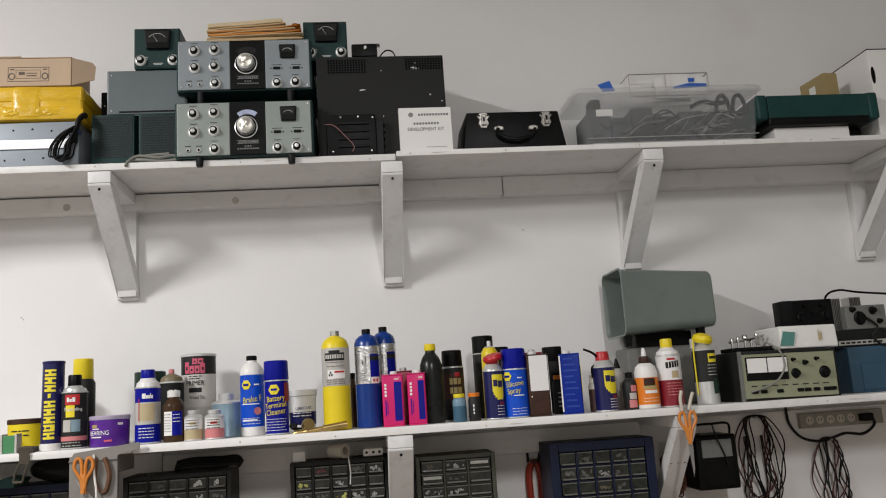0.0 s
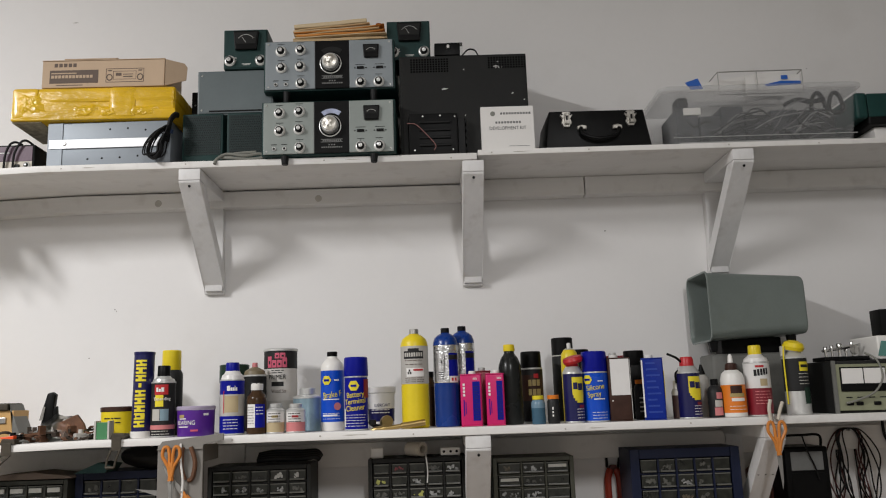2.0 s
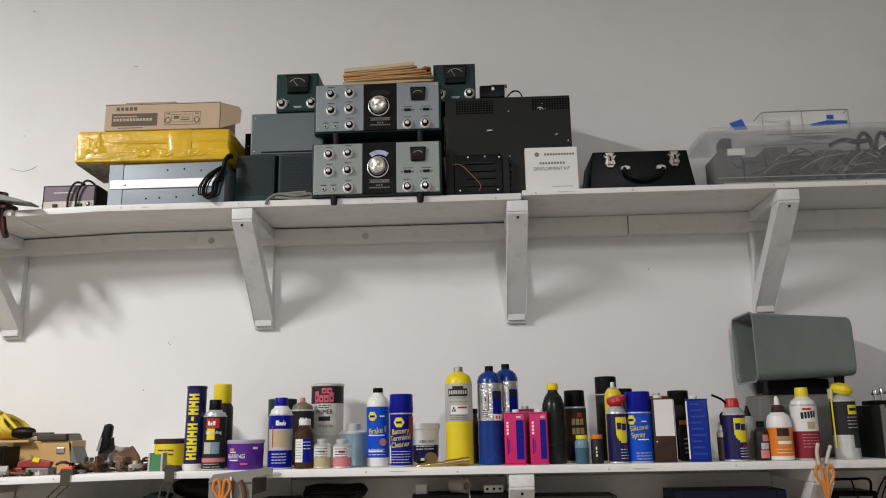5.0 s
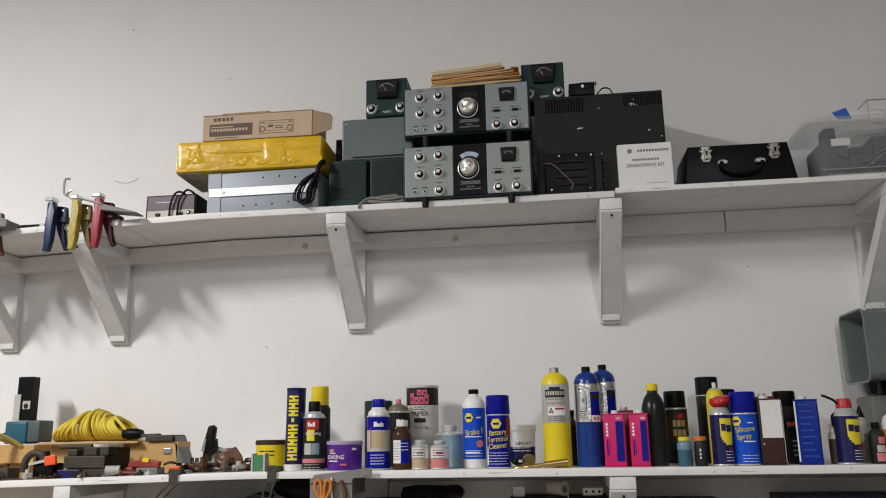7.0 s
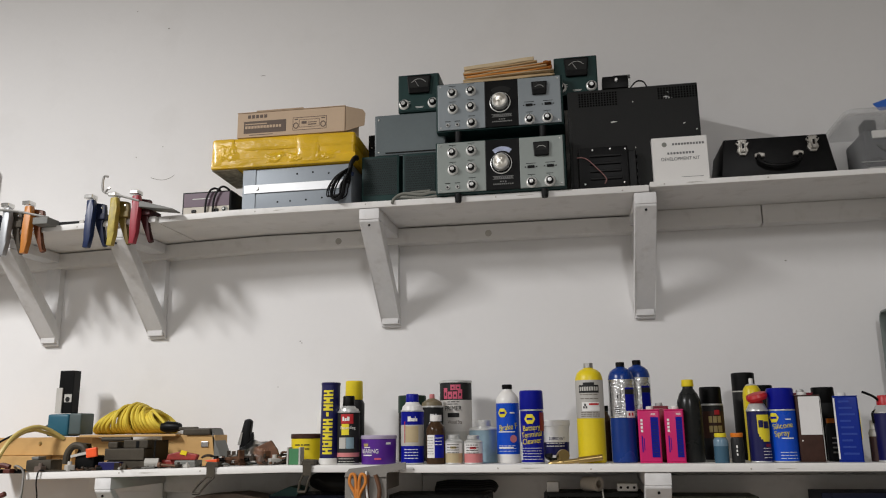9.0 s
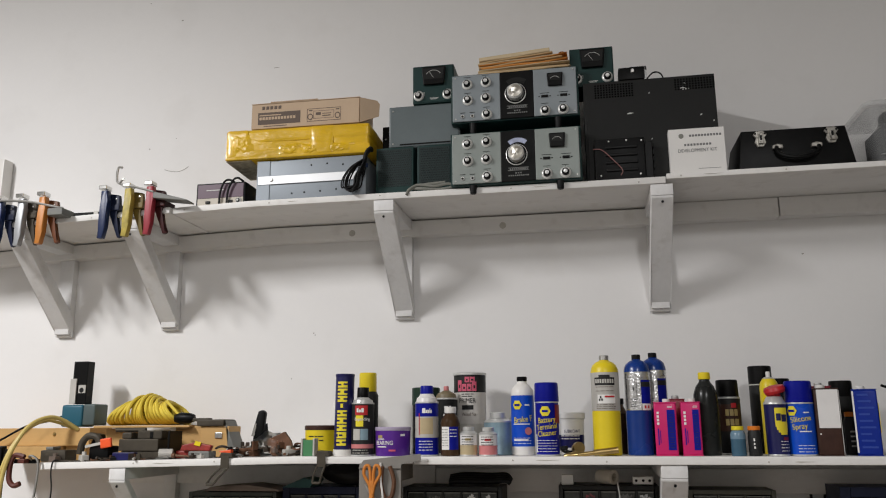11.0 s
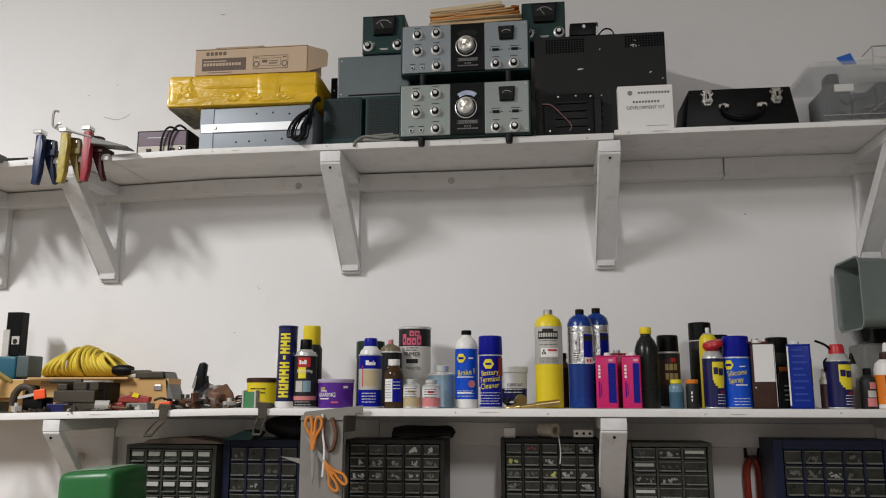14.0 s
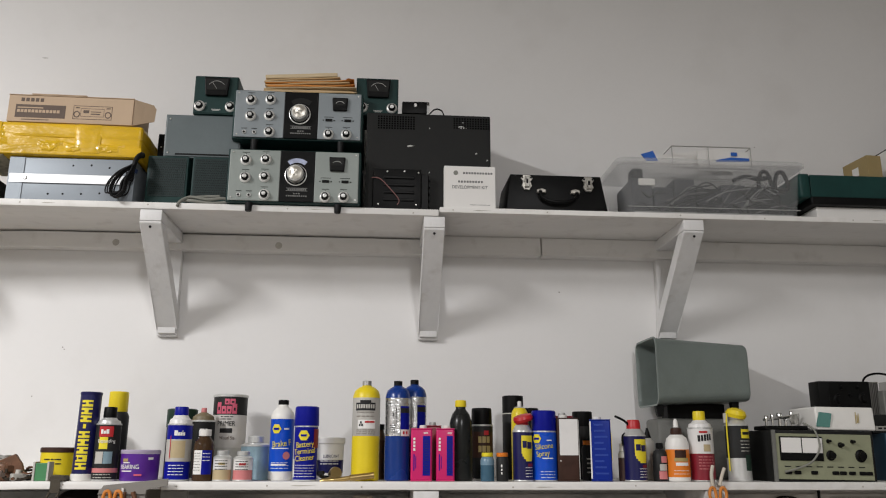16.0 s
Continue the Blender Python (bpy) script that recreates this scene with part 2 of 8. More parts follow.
def bars(name, material, parent, r, rows):
    """Small print: rows of (angle0, angle1, z, height) on a can, in one mesh."""
    bm = bmesh.new()
    for a0, a1, z, h in rows:
        add_lathe(bm, [(r + 0.0004, z), (r + 0.0011, z), (r + 0.0011, z + h), (r + 0.0004, z + h)], 6, None, radians(a0), radians(a1))
    return tagged(part(name, bm, material, parent), kind="stuff")


def flat_bars(name, material, parent, y, rows):
    """Small print on a front face at y: rows of (x0, x1, z0, z1)."""
    bm = bmesh.new()
    for x0, x1, z0, z1 in rows:
        add_box(bm, x0, x1, y - 0.0006, y, z0, z1)
    return tagged(part(name, bm, material, parent), kind="stuff")


# ---- structure ----
def setting(name, bm, material, label, category, smooth=False):
    return tagged(part(name, bm, material, smooth=smooth), label, category, kind="structure")


setting("wall_north", box(-5, 4, WALL, WALL + 0.15, 0, CEIL), WALLP, "white painted garage wall behind the shelves", "wall")
# added walls out of view; they close the room and bounce fill light
setting("wall_west", box(-5.15, -5, -4, WALL + 0.15, 0, CEIL), BOUNCEP, "unseen side wall closing the room, its grey set for bounce light", "wall")
setting("wall_east", box(4, 4.15, -4, WALL + 0.15, 0, CEIL), BOUNCEP, "unseen side wall closing the room, its grey set for bounce light", "wall")
setting("wall_south", box(-5.15, 4.15, -4.15, -4, 0, CEIL), BOUNCEP, "unseen wall behind the camera, its grey set for bounce light", "wall")
setting("floor", box(-5.15, 4.15, -4.15, WALL + 0.15, -0.15, 0), FLOORM, "grey concrete garage floor", "floor")
setting("ceiling", box(-5.15, 4.15, -4.15, WALL + 0.15, CEIL, CEIL + 0.1), CEILP, "white painted ceiling", "ceiling")


FRONT_U, FRONT_L = 2.288, 2.25   # front edges of the upper and lower shelves


def shelf_board(name, x0, x1, y0, ya, ztop, thick, label):
    t = thing(name, label, "shelf", pose(0, 0, 0))
    bm = bmesh.new()
    add_box(bm, x0, x1, y0, ya, 0, thick, 0.003)
    cut = [x for x in (-1.25, -1.05) if x0 < x < x1]
    for x in cut:
        bmesh.ops.bisect_plane(bm, geom=bm.verts[:] + bm.edges[:] + bm.faces[:], plane_co=(x, 0, 0), plane_no=(1, 0, 0))
    for v in bm.verts:
        v.co.z += ztop(v.co.x) - thick
    part("board", bm, SHELFP, t, smooth=40)
    rng = random.Random(int(x0 * 100) + int(y0 * 1000))
    x = x0 + 0.04
    while x < x1 - 0.03:
        z = ztop(x) - thick * rng.uniform(0.35, 0.65)
        part("nail_head", lathe([(0, -0.0003), (0.0028, -0.0003), (0.002, 0.0008), (0, 0.001)], 8, pose(x, y0, z, 90)), WORNP, t)
        if rng.random() < 0.25:
            w = rng.uniform(0.012, 0.035)
            part("paint_chip", prism([(x + 0.06, z), (x + 0.06 + w * 0.4, z + 0.0015), (x + 0.06 + w * 2, z + 0.0006), (x + 0.06 + w * 0.6, z - 0.0015)], y0 - 0.0006, y0 + 0.0005), WORNP, t)
        x += rng.uniform(0.22, 0.42)
    return t


shelf_board("wall_shelf", -1.50, 0.012, FRONT_U, WALL - 0.001, zup, 0.02, "upper shelf board of white painted wood on brackets")
shelf_board("wall_shelf", 0.0145, 1.9, FRONT_U - 0.004, WALL - 0.001, zup, 0.0165, "upper shelf board of white painted wood, set slightly higher")
shelf_board("wall_shelf", -2.9, -1.503, FRONT_U - 0.012, WALL - 0.001, zup, 0.02, "short upper shelf board of white paint with clamps on it")
shelf_board("wall_shelf", -1.85, -0.712, FRONT_L, WALL - 0.001, zlow, 0.02, "lower shelf board of white painted wood, paint-stained edge")
shelf_board("wall_shelf", -0.709, 1.9, FRONT_L - 0.003, WALL - 0.001, zlow, 0.0215, "lower shelf board of white painted wood, full of cans")


def bracket(x, zt, zb, yf, label, w=0.062, group="upper shelf brackets", deep=0.052):
    """Timber bracket: arm under the shelf, post on the wall and a sloping strut."""
    t = thing("shelf_bracket", label, "bracket", pose(x, WALL, zt), group, seat=False)
    h = w / 2
    d = WALL - yf
    part("arm", box(-h, h, -d, -0.0005, -0.034, -0.0008, 0.003), STRUTP, t, smooth=40)
    drop = zt - zb
    part("post", box(-h + 0.004, h - 0.004, -0.030, -0.0005, -drop + 0.01, -0.0345, 0.002), STRUTP, t, smooth=40)
    bm = bmesh.new()
    # side outline of the strut, extruded across its width
    prof = [(-d + 0.002, -0.0345), (-d + 0.002, -0.04), (-0.018, -drop + 0.017), (-0.018, -drop + 0.003), (-0.004, -drop), (-0.004, -drop + 0.012 + deep), (-d + deep, -0.0345)]
    a, b = [bm.verts.new((-h, y, z)) for y, z in prof], [bm.verts.new((h, y, z)) for y, z in prof]
    fs = [bm.faces.new(a), bm.faces.new(b[::-1])]
    for i in range(len(prof)):
        j = (i + 1) % len(prof)
        fs.append(bm.faces.new((a[i], b[i], b[j], a[j])))
    bmesh.ops.bevel(bm, geom=list({e for f in fs for e in f.edges}), offset=0.002, segments=1, affect="EDGES")
    part("strut", bm, STRUTP, t)
    part("screw", lathe([(0, -0.0005), (0.004, -0.0005), (0.004, 0.001), (0, 0.001)], 10, pose(0, -d + 0.004, -0.052, 90)), BLACKM, t)
    return t


for bx in (-2.05, -1.644, -0.813, 0.0, 0.782, 1.6):
    bracket(bx, zup(bx) - (0.017 if bx > 0.1 else 0.0205), zup(bx) - 0.348, 2.29, "white painted timber bracket under the upper shelf")

# cleats under the shelves, against the wall
def cleat(name, x0, x1, y0, drop, high, label):
    bm = box(x0, x1, y0, WALL - 0.0005, 0, high, 0.003)
    for x in (-1.25,):
        if x0 < x < x1:
            bmesh.ops.bisect_plane(bm, geom=bm.verts[:] + bm.edges[:] + bm.faces[:], plane_co=(x, 0, 0), plane_no=(1, 0, 0))
    for v in bm.verts:
        v.co.z += zup(v.co.x) - drop - high
    return setting(name, bm, SHELFP, label, "cleat")


cleat("trim_upper_left", -2.9, 0.006, 2.546, 0.0236, 0.0505, "white painted timber cleat under the upper shelf")
cleat("trim_upper_middle", 0.0145, 0.366, 2.546, 0.0168, 0.06, "white painted timber cleat under the upper shelf")
cleat("trim_upper_right", 0.369, 1.9, 2.5445, 0.0168, 0.06, "white painted timber cleat under the upper shelf")

for kx, kz in ((-0.987, 1.93), (-0.481, 1.931)):
    setting("trim_knot", lathe([(0, 0), (0.011, 0), (0.009, 0.001), (0.004, 0.0004), (0, 0.0008)], 14, pose(kx, 2.5458, kz, 90)), WORNP, "painted-over knot in the cleat", "knot")
# small scuffs and specks on the paint
SMUDGE = mat("wall_smudge", (0.33, 0.31, 0.28), 0.7, vary=0.2, scale=30)
for mx, mz, w, h in ((-1.689, 2.806, 0.010, 0.006), (-1.823, 2.891, 0.006, 0.004), (-1.31, 2.578, 0.022, 0.003), (-1.679, 2.333, 0.005, 0.004), (-1.783, 2.299, 0.006, 0.005), (-1.132, 1.604, 0.006, 0.004), (-1.126, 1.598, 0.005, 0.004), (-1.205, 1.454, 0.005, 0.004), (0.429, 1.806, 0.008, 0.005), (1.147, 2.339, 0.004, 0.004)):
    setting("wall_mark", prism([(mx, mz), (mx + w * 0.5, mz - h * 0.5), (mx + w, mz), (mx + w * 0.5, mz + h * 0.5)], WALL - 0.0008, WALL + 0.001), SMUDGE, "small dark scuff on the white wall", "scuff")
setting("wall_scratch", tube([(-1.715, WALL, 2.216), (-1.69, WALL, 2.208), (-1.664, WALL, 2.205), (-1.64, WALL, 2.211), (-1.622, WALL, 2.222)], 0.0012, 5), SMUDGE, "curved scratch on the white wall", "scuff")

# ---- things on the upper shelf ----
KNOBM = mat("satin_knob_metal", (0.80, 0.80, 0.77), 0.28, metal=0.5, vary=0.06)
KNOBF = mat("turned_knob_face", (0.72, 0.69, 0.62), 0.3, metal=0.9, vary=0.08, scale=30)
spun = KNOBF.node_tree.nodes["Principled BSDF"]
spun.inputs["Anisotropic"].default_value = 0.85
turning = KNOBF.node_tree.nodes.new("ShaderNodeTangent")
turning.direction_type, turning.axis = "RADIAL", "Y"
KNOBF.node_tree.links.new(turning.outputs[0], spun.inputs["Tangent"])
KNOBT = mat("knob_tip_metal", (0.70, 0.70, 0.68), 0.3, metal=0.6, vary=0.3, scale=160)
def knob(parent, x, z, y, r, d, name="knob"):
    k = part(name, lathe([(0, 0.004), (r * 1.08, 0.004), (r * 1.02, d * 0.92), (r * 0.88, d), (0, d)], 7, pose(x, y, z, 90)), BLACKP, parent)
    part("knob_cap", lathe([(0, d), (r * 0.62, d), (r * 0.6, d + 0.001), (r * 0.5, d + 0.0016), (r * 0.3, d + 0.001), (0, d + 0.0012)], 20, pose(x, y, z, 90)), KNOBT, k, "bright metal insert", smooth=60)
    part("knob_skirt", lathe([(0, 0), (r * 1.62, 0), (r * 1.6, 0.003), (r * 1.25, 0.0062), (r * 1.1, 0.0065)], 24, pose(x, y, z, 90)), KNOBM, k, "bright turned skirt", smooth=40)
    return k


GREYLAB_R = mat("worn_grey_print", (0.22, 0.22, 0.21), 0.5, vary=0.3, scale=60)
DIALB = mat("pale_blue_dial", (0.42, 0.46, 0.62), 0.35, vary=0.25, scale=70)
KNOBS = ((0.048, 0.121), (0.104, 0.124), (0.049, 0.070), (0.103, 0.073), (0.105, 0.021), (0.276, 0.019), (0.328, 0.020))


def radio(x, y, z, label, tall=0.156, shade=PANEL, logo=DIALB):
    """Valve radio set: cabinet, three-part front panel, ten knobs and a meter. Origin under the front, at the left."""
    t = thing("radio_transceiver", label, "radio", pose(x, y, z), "stacked radio sets")
    w, d = 0.372, 0.26
    part("cabinet", box(-0.003, w + 0.003, 0.006, d, 0, tall, 0.004), GREENM, t, "dark green cabinet", smooth=40)
    part("side_panel", box(0.003, 0.1455, 0, 0.006, 0.004, tall - 0.004, 0.002), shade, t, "grey-green control panel")
    part("dial_panel", box(0.146, 0.2435, -0.0005, 0.006, 0.004, tall - 0.004, 0.001), BLACKP, t, "black dial panel")
    part("side_panel", box(0.244, w - 0.003, 0, 0.006, 0.004, tall - 0.004, 0.002), shade, t, "grey-green control panel with meter")
    k = tall / 0.156
    for kx, kz in KNOBS:
        knob(t, kx, kz * k, 0, 0.0098, 0.017)
        part("pointer", box(kx - 0.0006, kx + 0.0006, -0.0003, 0.0, kz * k + 0.014, kz * k + 0.02), BLACKP, t)
    for kx in (0.033, 0.062):
        part("jack", lathe([(0, 0.001), (0.0035, 0.001), (0.0035, 0.003), (0.0055, 0.003), (0.0055, 0), (0, 0)], 14, pose(kx, 0, 0.019 * k, 90)), KNOBT, t)
        part("jack_hole", lathe([(0, 0.0031), (0.0032, 0.0031), (0.0032, 0.0036), (0, 0.0036)], 12, pose(kx, 0, 0.019 * k, 90)), BLACKM, t)
    # tuning knob in the middle with its bright face
    tk = part("tuning_knob", lathe([(0, 0), (0.031, 0), (0.031, 0.003), (0.024, 0.005), (0.023, 0.022), (0.02, 0.025), (0, 0.025)], 40, pose(0.191, -0.0005, 0.080 * k, 90)), KNOBM, t, "large bright tuning knob", smooth=30)
    part("knob_face", lathe([(0, 0.0252), (0.0195, 0.0252), (0.019, 0.0262), (0.01, 0.0282), (0.003, 0.0272), (0, 0.027)], 40, pose(0.191, -0.0005, 0.080 * k, 90)), KNOBF, tk)
    part("knob_ring", lathe([(0.0245, 0.004), (0.029, 0.004), (0.029, 0.006), (0.0245, 0.006)], 40, pose(0.191, -0.0005, 0.080 * k, 90)), BLACKP, tk)
    # curved dial window
    bm = bmesh.new()
    outer, inner = [], []
    for i in range(13):
        a = radians(128 - 76 * i / 12)
        outer.append((0.194 + 0.046 * math.cos(a), 0.084 * k + 0.046 * math.sin(a)))
        inner.append((0.194 + 0.033 * math.cos(a), 0.084 * k + 0.033 * math.sin(a)))
    part("dial_window", prism(outer + inner[::-1], -0.0016, -0.0004), logo, t, "pale curved tuning dial")
    part("window_rim", prism([(0.194 + (px - 0.194) * 1.06, pz + 0.001) for px, pz in outer] + [(0.194 + (px - 0.194) * 1.06, pz - 0.0015) for px, pz in inner[::-1]], -0.0009, -0.0005), DARKGREY, t)
    flat_bars("maker_plate", GREYLAB_R, t, -0.0006, [(0.165, 0.225, 0.034 * k, 0.0355 * k), (0.165, 0.225, 0.0415 * k, 0.043 * k)] + [(0.17 + 0.006 * i, 0.174 + 0.006 * i, 0.0365 * k, 0.0405 * k) for i in range(9)]
              + [(0.186 + 0.007 * i, 0.19 + 0.007 * i, 0.025 * k, 0.0285 * k) for i in range(3)] + [(0.166 + 0.006 * i, 0.17 + 0.006 * i, 0.018 * k, 0.0215 * k) for i in range(10)])
    # small meter, its housing and scale
    me = part("meter", prism([(0.287, 0.094 * k), (0.328, 0.094 * k), (0.331, 0.135 * k), (0.284, 0.135 * k)], -0.009, 0, 0.003), BLACKP, t, "black panel meter")
    part("meter_scale", prism([(0.291, 0.11 * k), (0.324, 0.11 * k), (0.326, 0.131 * k), (0.289, 0.131 * k)], -0.0098, -0.009), DARKGREY, me)
    part("needle", tube([(0.295, -0.0102, 0.116 * k), (0.302, -0.0102, 0.121 * k), (0.313, -0.0102, 0.121 * k), (0.32, -0.0102, 0.116 * k)], 0.0007, 5), OFFW, me)
    for sx in (0.276, 0.331):
        part("slide_switch", box(sx - 0.010, sx + 0.010, -0.004, 0, 0.061 * k, 0.068 * k, 0.001), BLACKP, t)
        flat_bars("switch_marks", DARKGREY, t, 0, [(sx - 0.014, sx + 0.014, 0.074 * k, 0.0755 * k), (sx - 0.018, sx - 0.014, 0.063 * k, 0.066 * k), (sx + 0.014, sx + 0.018, 0.063 * k, 0.066 * k)])
    flat_bars("panel_marks", DARKGREY, t, 0, [(kx - 0.01, kx + 0.01, kz * k + 0.022, kz * k + 0.0235) for kx, kz in KNOBS]
              + [(kx - 0.008, kx + 0.008, 0.030 * k, 0.032 * k) for kx in (0.033, 0.062)])
    for sx, sz in ((0.012, 0.144), (0.36, 0.144), (0.012, 0.012), (0.36, 0.012)):
        part("screw", lathe([(0, 0), (0.003, 0), (0.0022, 0.0012), (0, 0.0014)], 10, pose(sx, 0, sz * k, 90)), STEEL, t)
    return t


def foot(parent, x, y, ztop, zbot, r=0.011):
    part("foot", lathe([(0, zbot), (r * 0.75, zbot), (r * 0.85, zbot + 0.003), (r, ztop), (0, ztop)], 16, pose(x, y, 0)), RUBBER, parent, "black rubber foot", smooth=40)


low = radio(-0.594, 2.268, 1.988, "grey-green valve radio set with chrome knobs, on the shelf", 0.156)
for fx in (0.062, 0.312):
    foot(low, fx, 0.010, 0.0, -0.024)
top = radio(-0.591, 2.315, 2.1895, "second grey-green valve radio set with chrome knobs, stacked on another", 0.152, mat("blue_grey_panel", (0.25, 0.28, 0.295), 0.45, vary=0.08, scale=10, bump=0.04, dirt=0.12), DARKGREY)
for fx in (0.062, 0.312):
    foot(top, fx, 0.014, 0.0, -0.0425)
    foot(top, fx, 0.20, 0.0, -0.0425)


def case_box(name, label, cat, x0, x1, y0, y1, z0, z1, material, bev=0.004, rz=0.0, group=""):
    t = thing(name, label, cat, pose((x0 + x1) / 2, (y0 + y1) / 2, z0, 0, 0, rz), group)
    hx, hy = (x1 - x0) / 2, (y1 - y0) / 2
    part("body", box(-hx, hx, -hy, hy, 0, z1 - z0, bev), material, t, smooth=40)
    return t, hx, hy


Z0 = ZUP_L + 0.0005
# small meter box with cream and purple front
t, hx, hy = case_box("meter_box", "small black box with purple and cream front and looped cord", "meter", -1.425, -1.262, 2.345, 2.47, Z0, 2.07, BLACKM)
part("front_plate", box(-hx + 0.006, hx - 0.006, -hy - 0.002, -hy, 0.008, 0.034), CREAM, t, "cream lower panel")
part("front_plate", box(-hx + 0.006, hx - 0.006, -hy - 0.002, -hy, 0.035, 0.078), PURPLEG, t, "faded purple upper panel")
part("display_strip", box(-hx + 0.035, hx - 0.07, -hy - 0.0028, -hy - 0.002, 0.058, 0.061), OFFW, t)
for kx in (-0.04, 0.035):
    part("socket", box(kx - 0.007, kx + 0.007, -hy - 0.006, -hy - 0.002, 0.016, 0.025, 0.001), BLACKP, t)
knob(t, 0.062, 0.022, -hy - 0.002, 0.006, 0.01)
part("cord", tube([(0.0, -hy - 0.008, 0.012), (0.004, -hy - 0.012, 0.05), (0.015, -hy - 0.012, 0.08), (0.03, -hy - 0.01, 0.088), (0.04, -hy + 0.01, 0.086)], 0.0034), RUBBER, t, "black looped cord")
part("cord", tube([(0.025, -hy - 0.008, 0.012), (0.03, -hy - 0.012, 0.055), (0.045, -hy - 0.012, 0.085), (0.06, -hy - 0.01, 0.092), (0.07, -hy + 0.01, 0.086)], 0.0034), RUBBER, t, "black looped cord")

# sheet metal case under the taped parcel
t, hx, hy = case_box("metal_case", "grey aluminium sheet case with a bright strip across", "case", -1.206, -0.862, 2.305, 2.46, Z0, 2.112, ALU, 0.003)
part("corner_strip", box(-hx - 0.001, -hx + 0.04, -hy - 0.0025, -hy, 0.001, 0.1245), ALU, t)
part("strap", box(-hx + 0.004, hx - 0.02, -hy - 0.005, -hy - 0.0027, 0.05, 0.076, 0.001), ALUBAR, t, "bright aluminium strip")
part("screw", lathe([(0, 0), (0.006, 0), (0.004, 0.003), (0, 0.0032)], 14, pose(-hx + 0.048, -hy - 0.005, 0.063, 90)), STEEL, t)
for rx, rz in ((-0.06, 0.02), (-0.02, 0.021), (0.03, 0.022), (0.08, 0.025), (0.0, 0.104), (0.05, 0.106), (0.1, 0.1)):
    part("rivet", lathe([(0, 0), (0.003, 0), (0.002, 0.0012), (0, 0.0014)], 10, pose(rx, -hy, rz, 90)), BLACKM, t)

# parcel wrapped in yellow tape
t = thing("taped_parcel", "parcel wrapped all over in shiny yellow packing tape", "parcel", pose(-1.092, 2.428, 2.1125, 0, 0, 1.3))
bm = box(-0.204, 0.245, -0.135, 0.07, 0, 0.094, 0.012, 3)
bmesh.ops.subdivide_edges(bm, edges=bm.edges[:], cuts=5, use_grid_fill=True)
for v in bm.verts:
    v.co += Vector((0, 1, 0.6)) * noise.noise(v.co * 22) * 0.0032 * (1 if v.co.z > 0.01 else 0)
part("wrapping", bm, YTAPE, t, smooth=True)
for i, (a, b, za, zb) in enumerate(((-0.2065, 0.2475, 0.05, 0.0965), (-0.2065, 0.2475, 0.0015, 0.030), (-0.2075, -0.13, 0.001, 0.0975), (0.06, 0.14, 0.001, 0.097))):
    bm = box(a, b, -0.1375 - 0.0006 * i, 0.0725, za, zb, 0.012 if zb > 0.08 else 0.003, 3)
    bmesh.ops.subdivide_edges(bm, edges=bm.edges[:], cuts=6, use_grid_fill=True)
    for v in bm.verts:
        v.co += Vector((0.2, 1, 0.5)) * noise.noise(v.co * 26 + Vector((i * 3, 0, 0))) * 0.003 * (1 if v.co.z > 0.01 else 0)
    part("tape_band", bm, YTAPE, t, smooth=True)
for i, (a, b, za, zb) in enumerate(((-0.198, -0.115, 0.008, 0.088), (-0.04, 0.035, 0.006, 0.044), (0.03, 0.10, 0.006, 0.042), (0.10, 0.205, 0.006, 0.04))):
    # crinkled ends of tape, folded into sharp ridges
    bm = bmesh.new()
    bmesh.ops.create_grid(bm, x_segments=44, y_segments=30, size=0.5)
    for v in bm.verts:
        u, w = v.co.x + 0.5, v.co.y + 0.5
        p = Vector((a + (b - a) * u, za + (zb - za) * w, i * 1.7))
        ridge = 1 - abs(noise.noise(Vector((p.x * 60, p.y * 105, p.z)))) * 2.2
        ridge += 0.6 * (1 - abs(noise.noise(Vector((p.x * 150, p.y * 190, p.z + 4)))) * 2)
        rim = min(1, 3.6 * min(u, 1 - u, w, 1 - w))
        v.co = Vector((p.x + 0.007 * noise.noise(Vector((0, p.y * 60, p.z))), -0.1345 - rim * (0.005 + 0.0017 * max(ridge, -0.5)), p.y + 0.005 * noise.noise(Vector((p.x * 50, 0, p.z)))))
    bmesh.ops.recalc_face_normals(bm, faces=bm.faces[:])
    if bm.faces[0].normal.y > 0:
        bmesh.ops.reverse_faces(bm, faces=bm.faces[:])
    part("crinkled_tape", bm, YTAPE, t, "crinkled shiny tape end", smooth=True)
part("newspaper", box(-0.205, -0.125, -0.13, 0.065, -0.0018, 0.001), mat("newsprint", (0.35, 0.30, 0.2), 0.8, vary=0.5, scale=60, fine=200), t)

# cardboard carton
t = thing("carton", "brown cardboard equipment carton with printed front, on a yellow parcel", "carton", pose(-1.063, 2.392, 2.2118, 0, 0, 0.8) @ Matrix.Scale(0.93, 4, (1, 0, 0)) @ Matrix.Scale(1.07, 4, (0, 0, 1)))
part("body", box(-0.163, 0.204, -0.09, 0.08, 0, 0.074, 0.002), CARDB, t)
flap = prism([(0.0, 0.0), (0.062, 0.024), (0.065, 0.06), (0.056, 0.07), (0.0, 0.074)], -0.003, 0.0)
part("end_flap", flap, CARDB, t, "open cardboard end flap").matrix_basis = pose(0.2055, -0.087, 0, 0, 0, 28)
part("lid", box(-0.164, 0.2055, -0.0915, 0.081, 0.0745, 0.0765, 0.0008), CARDB, t)
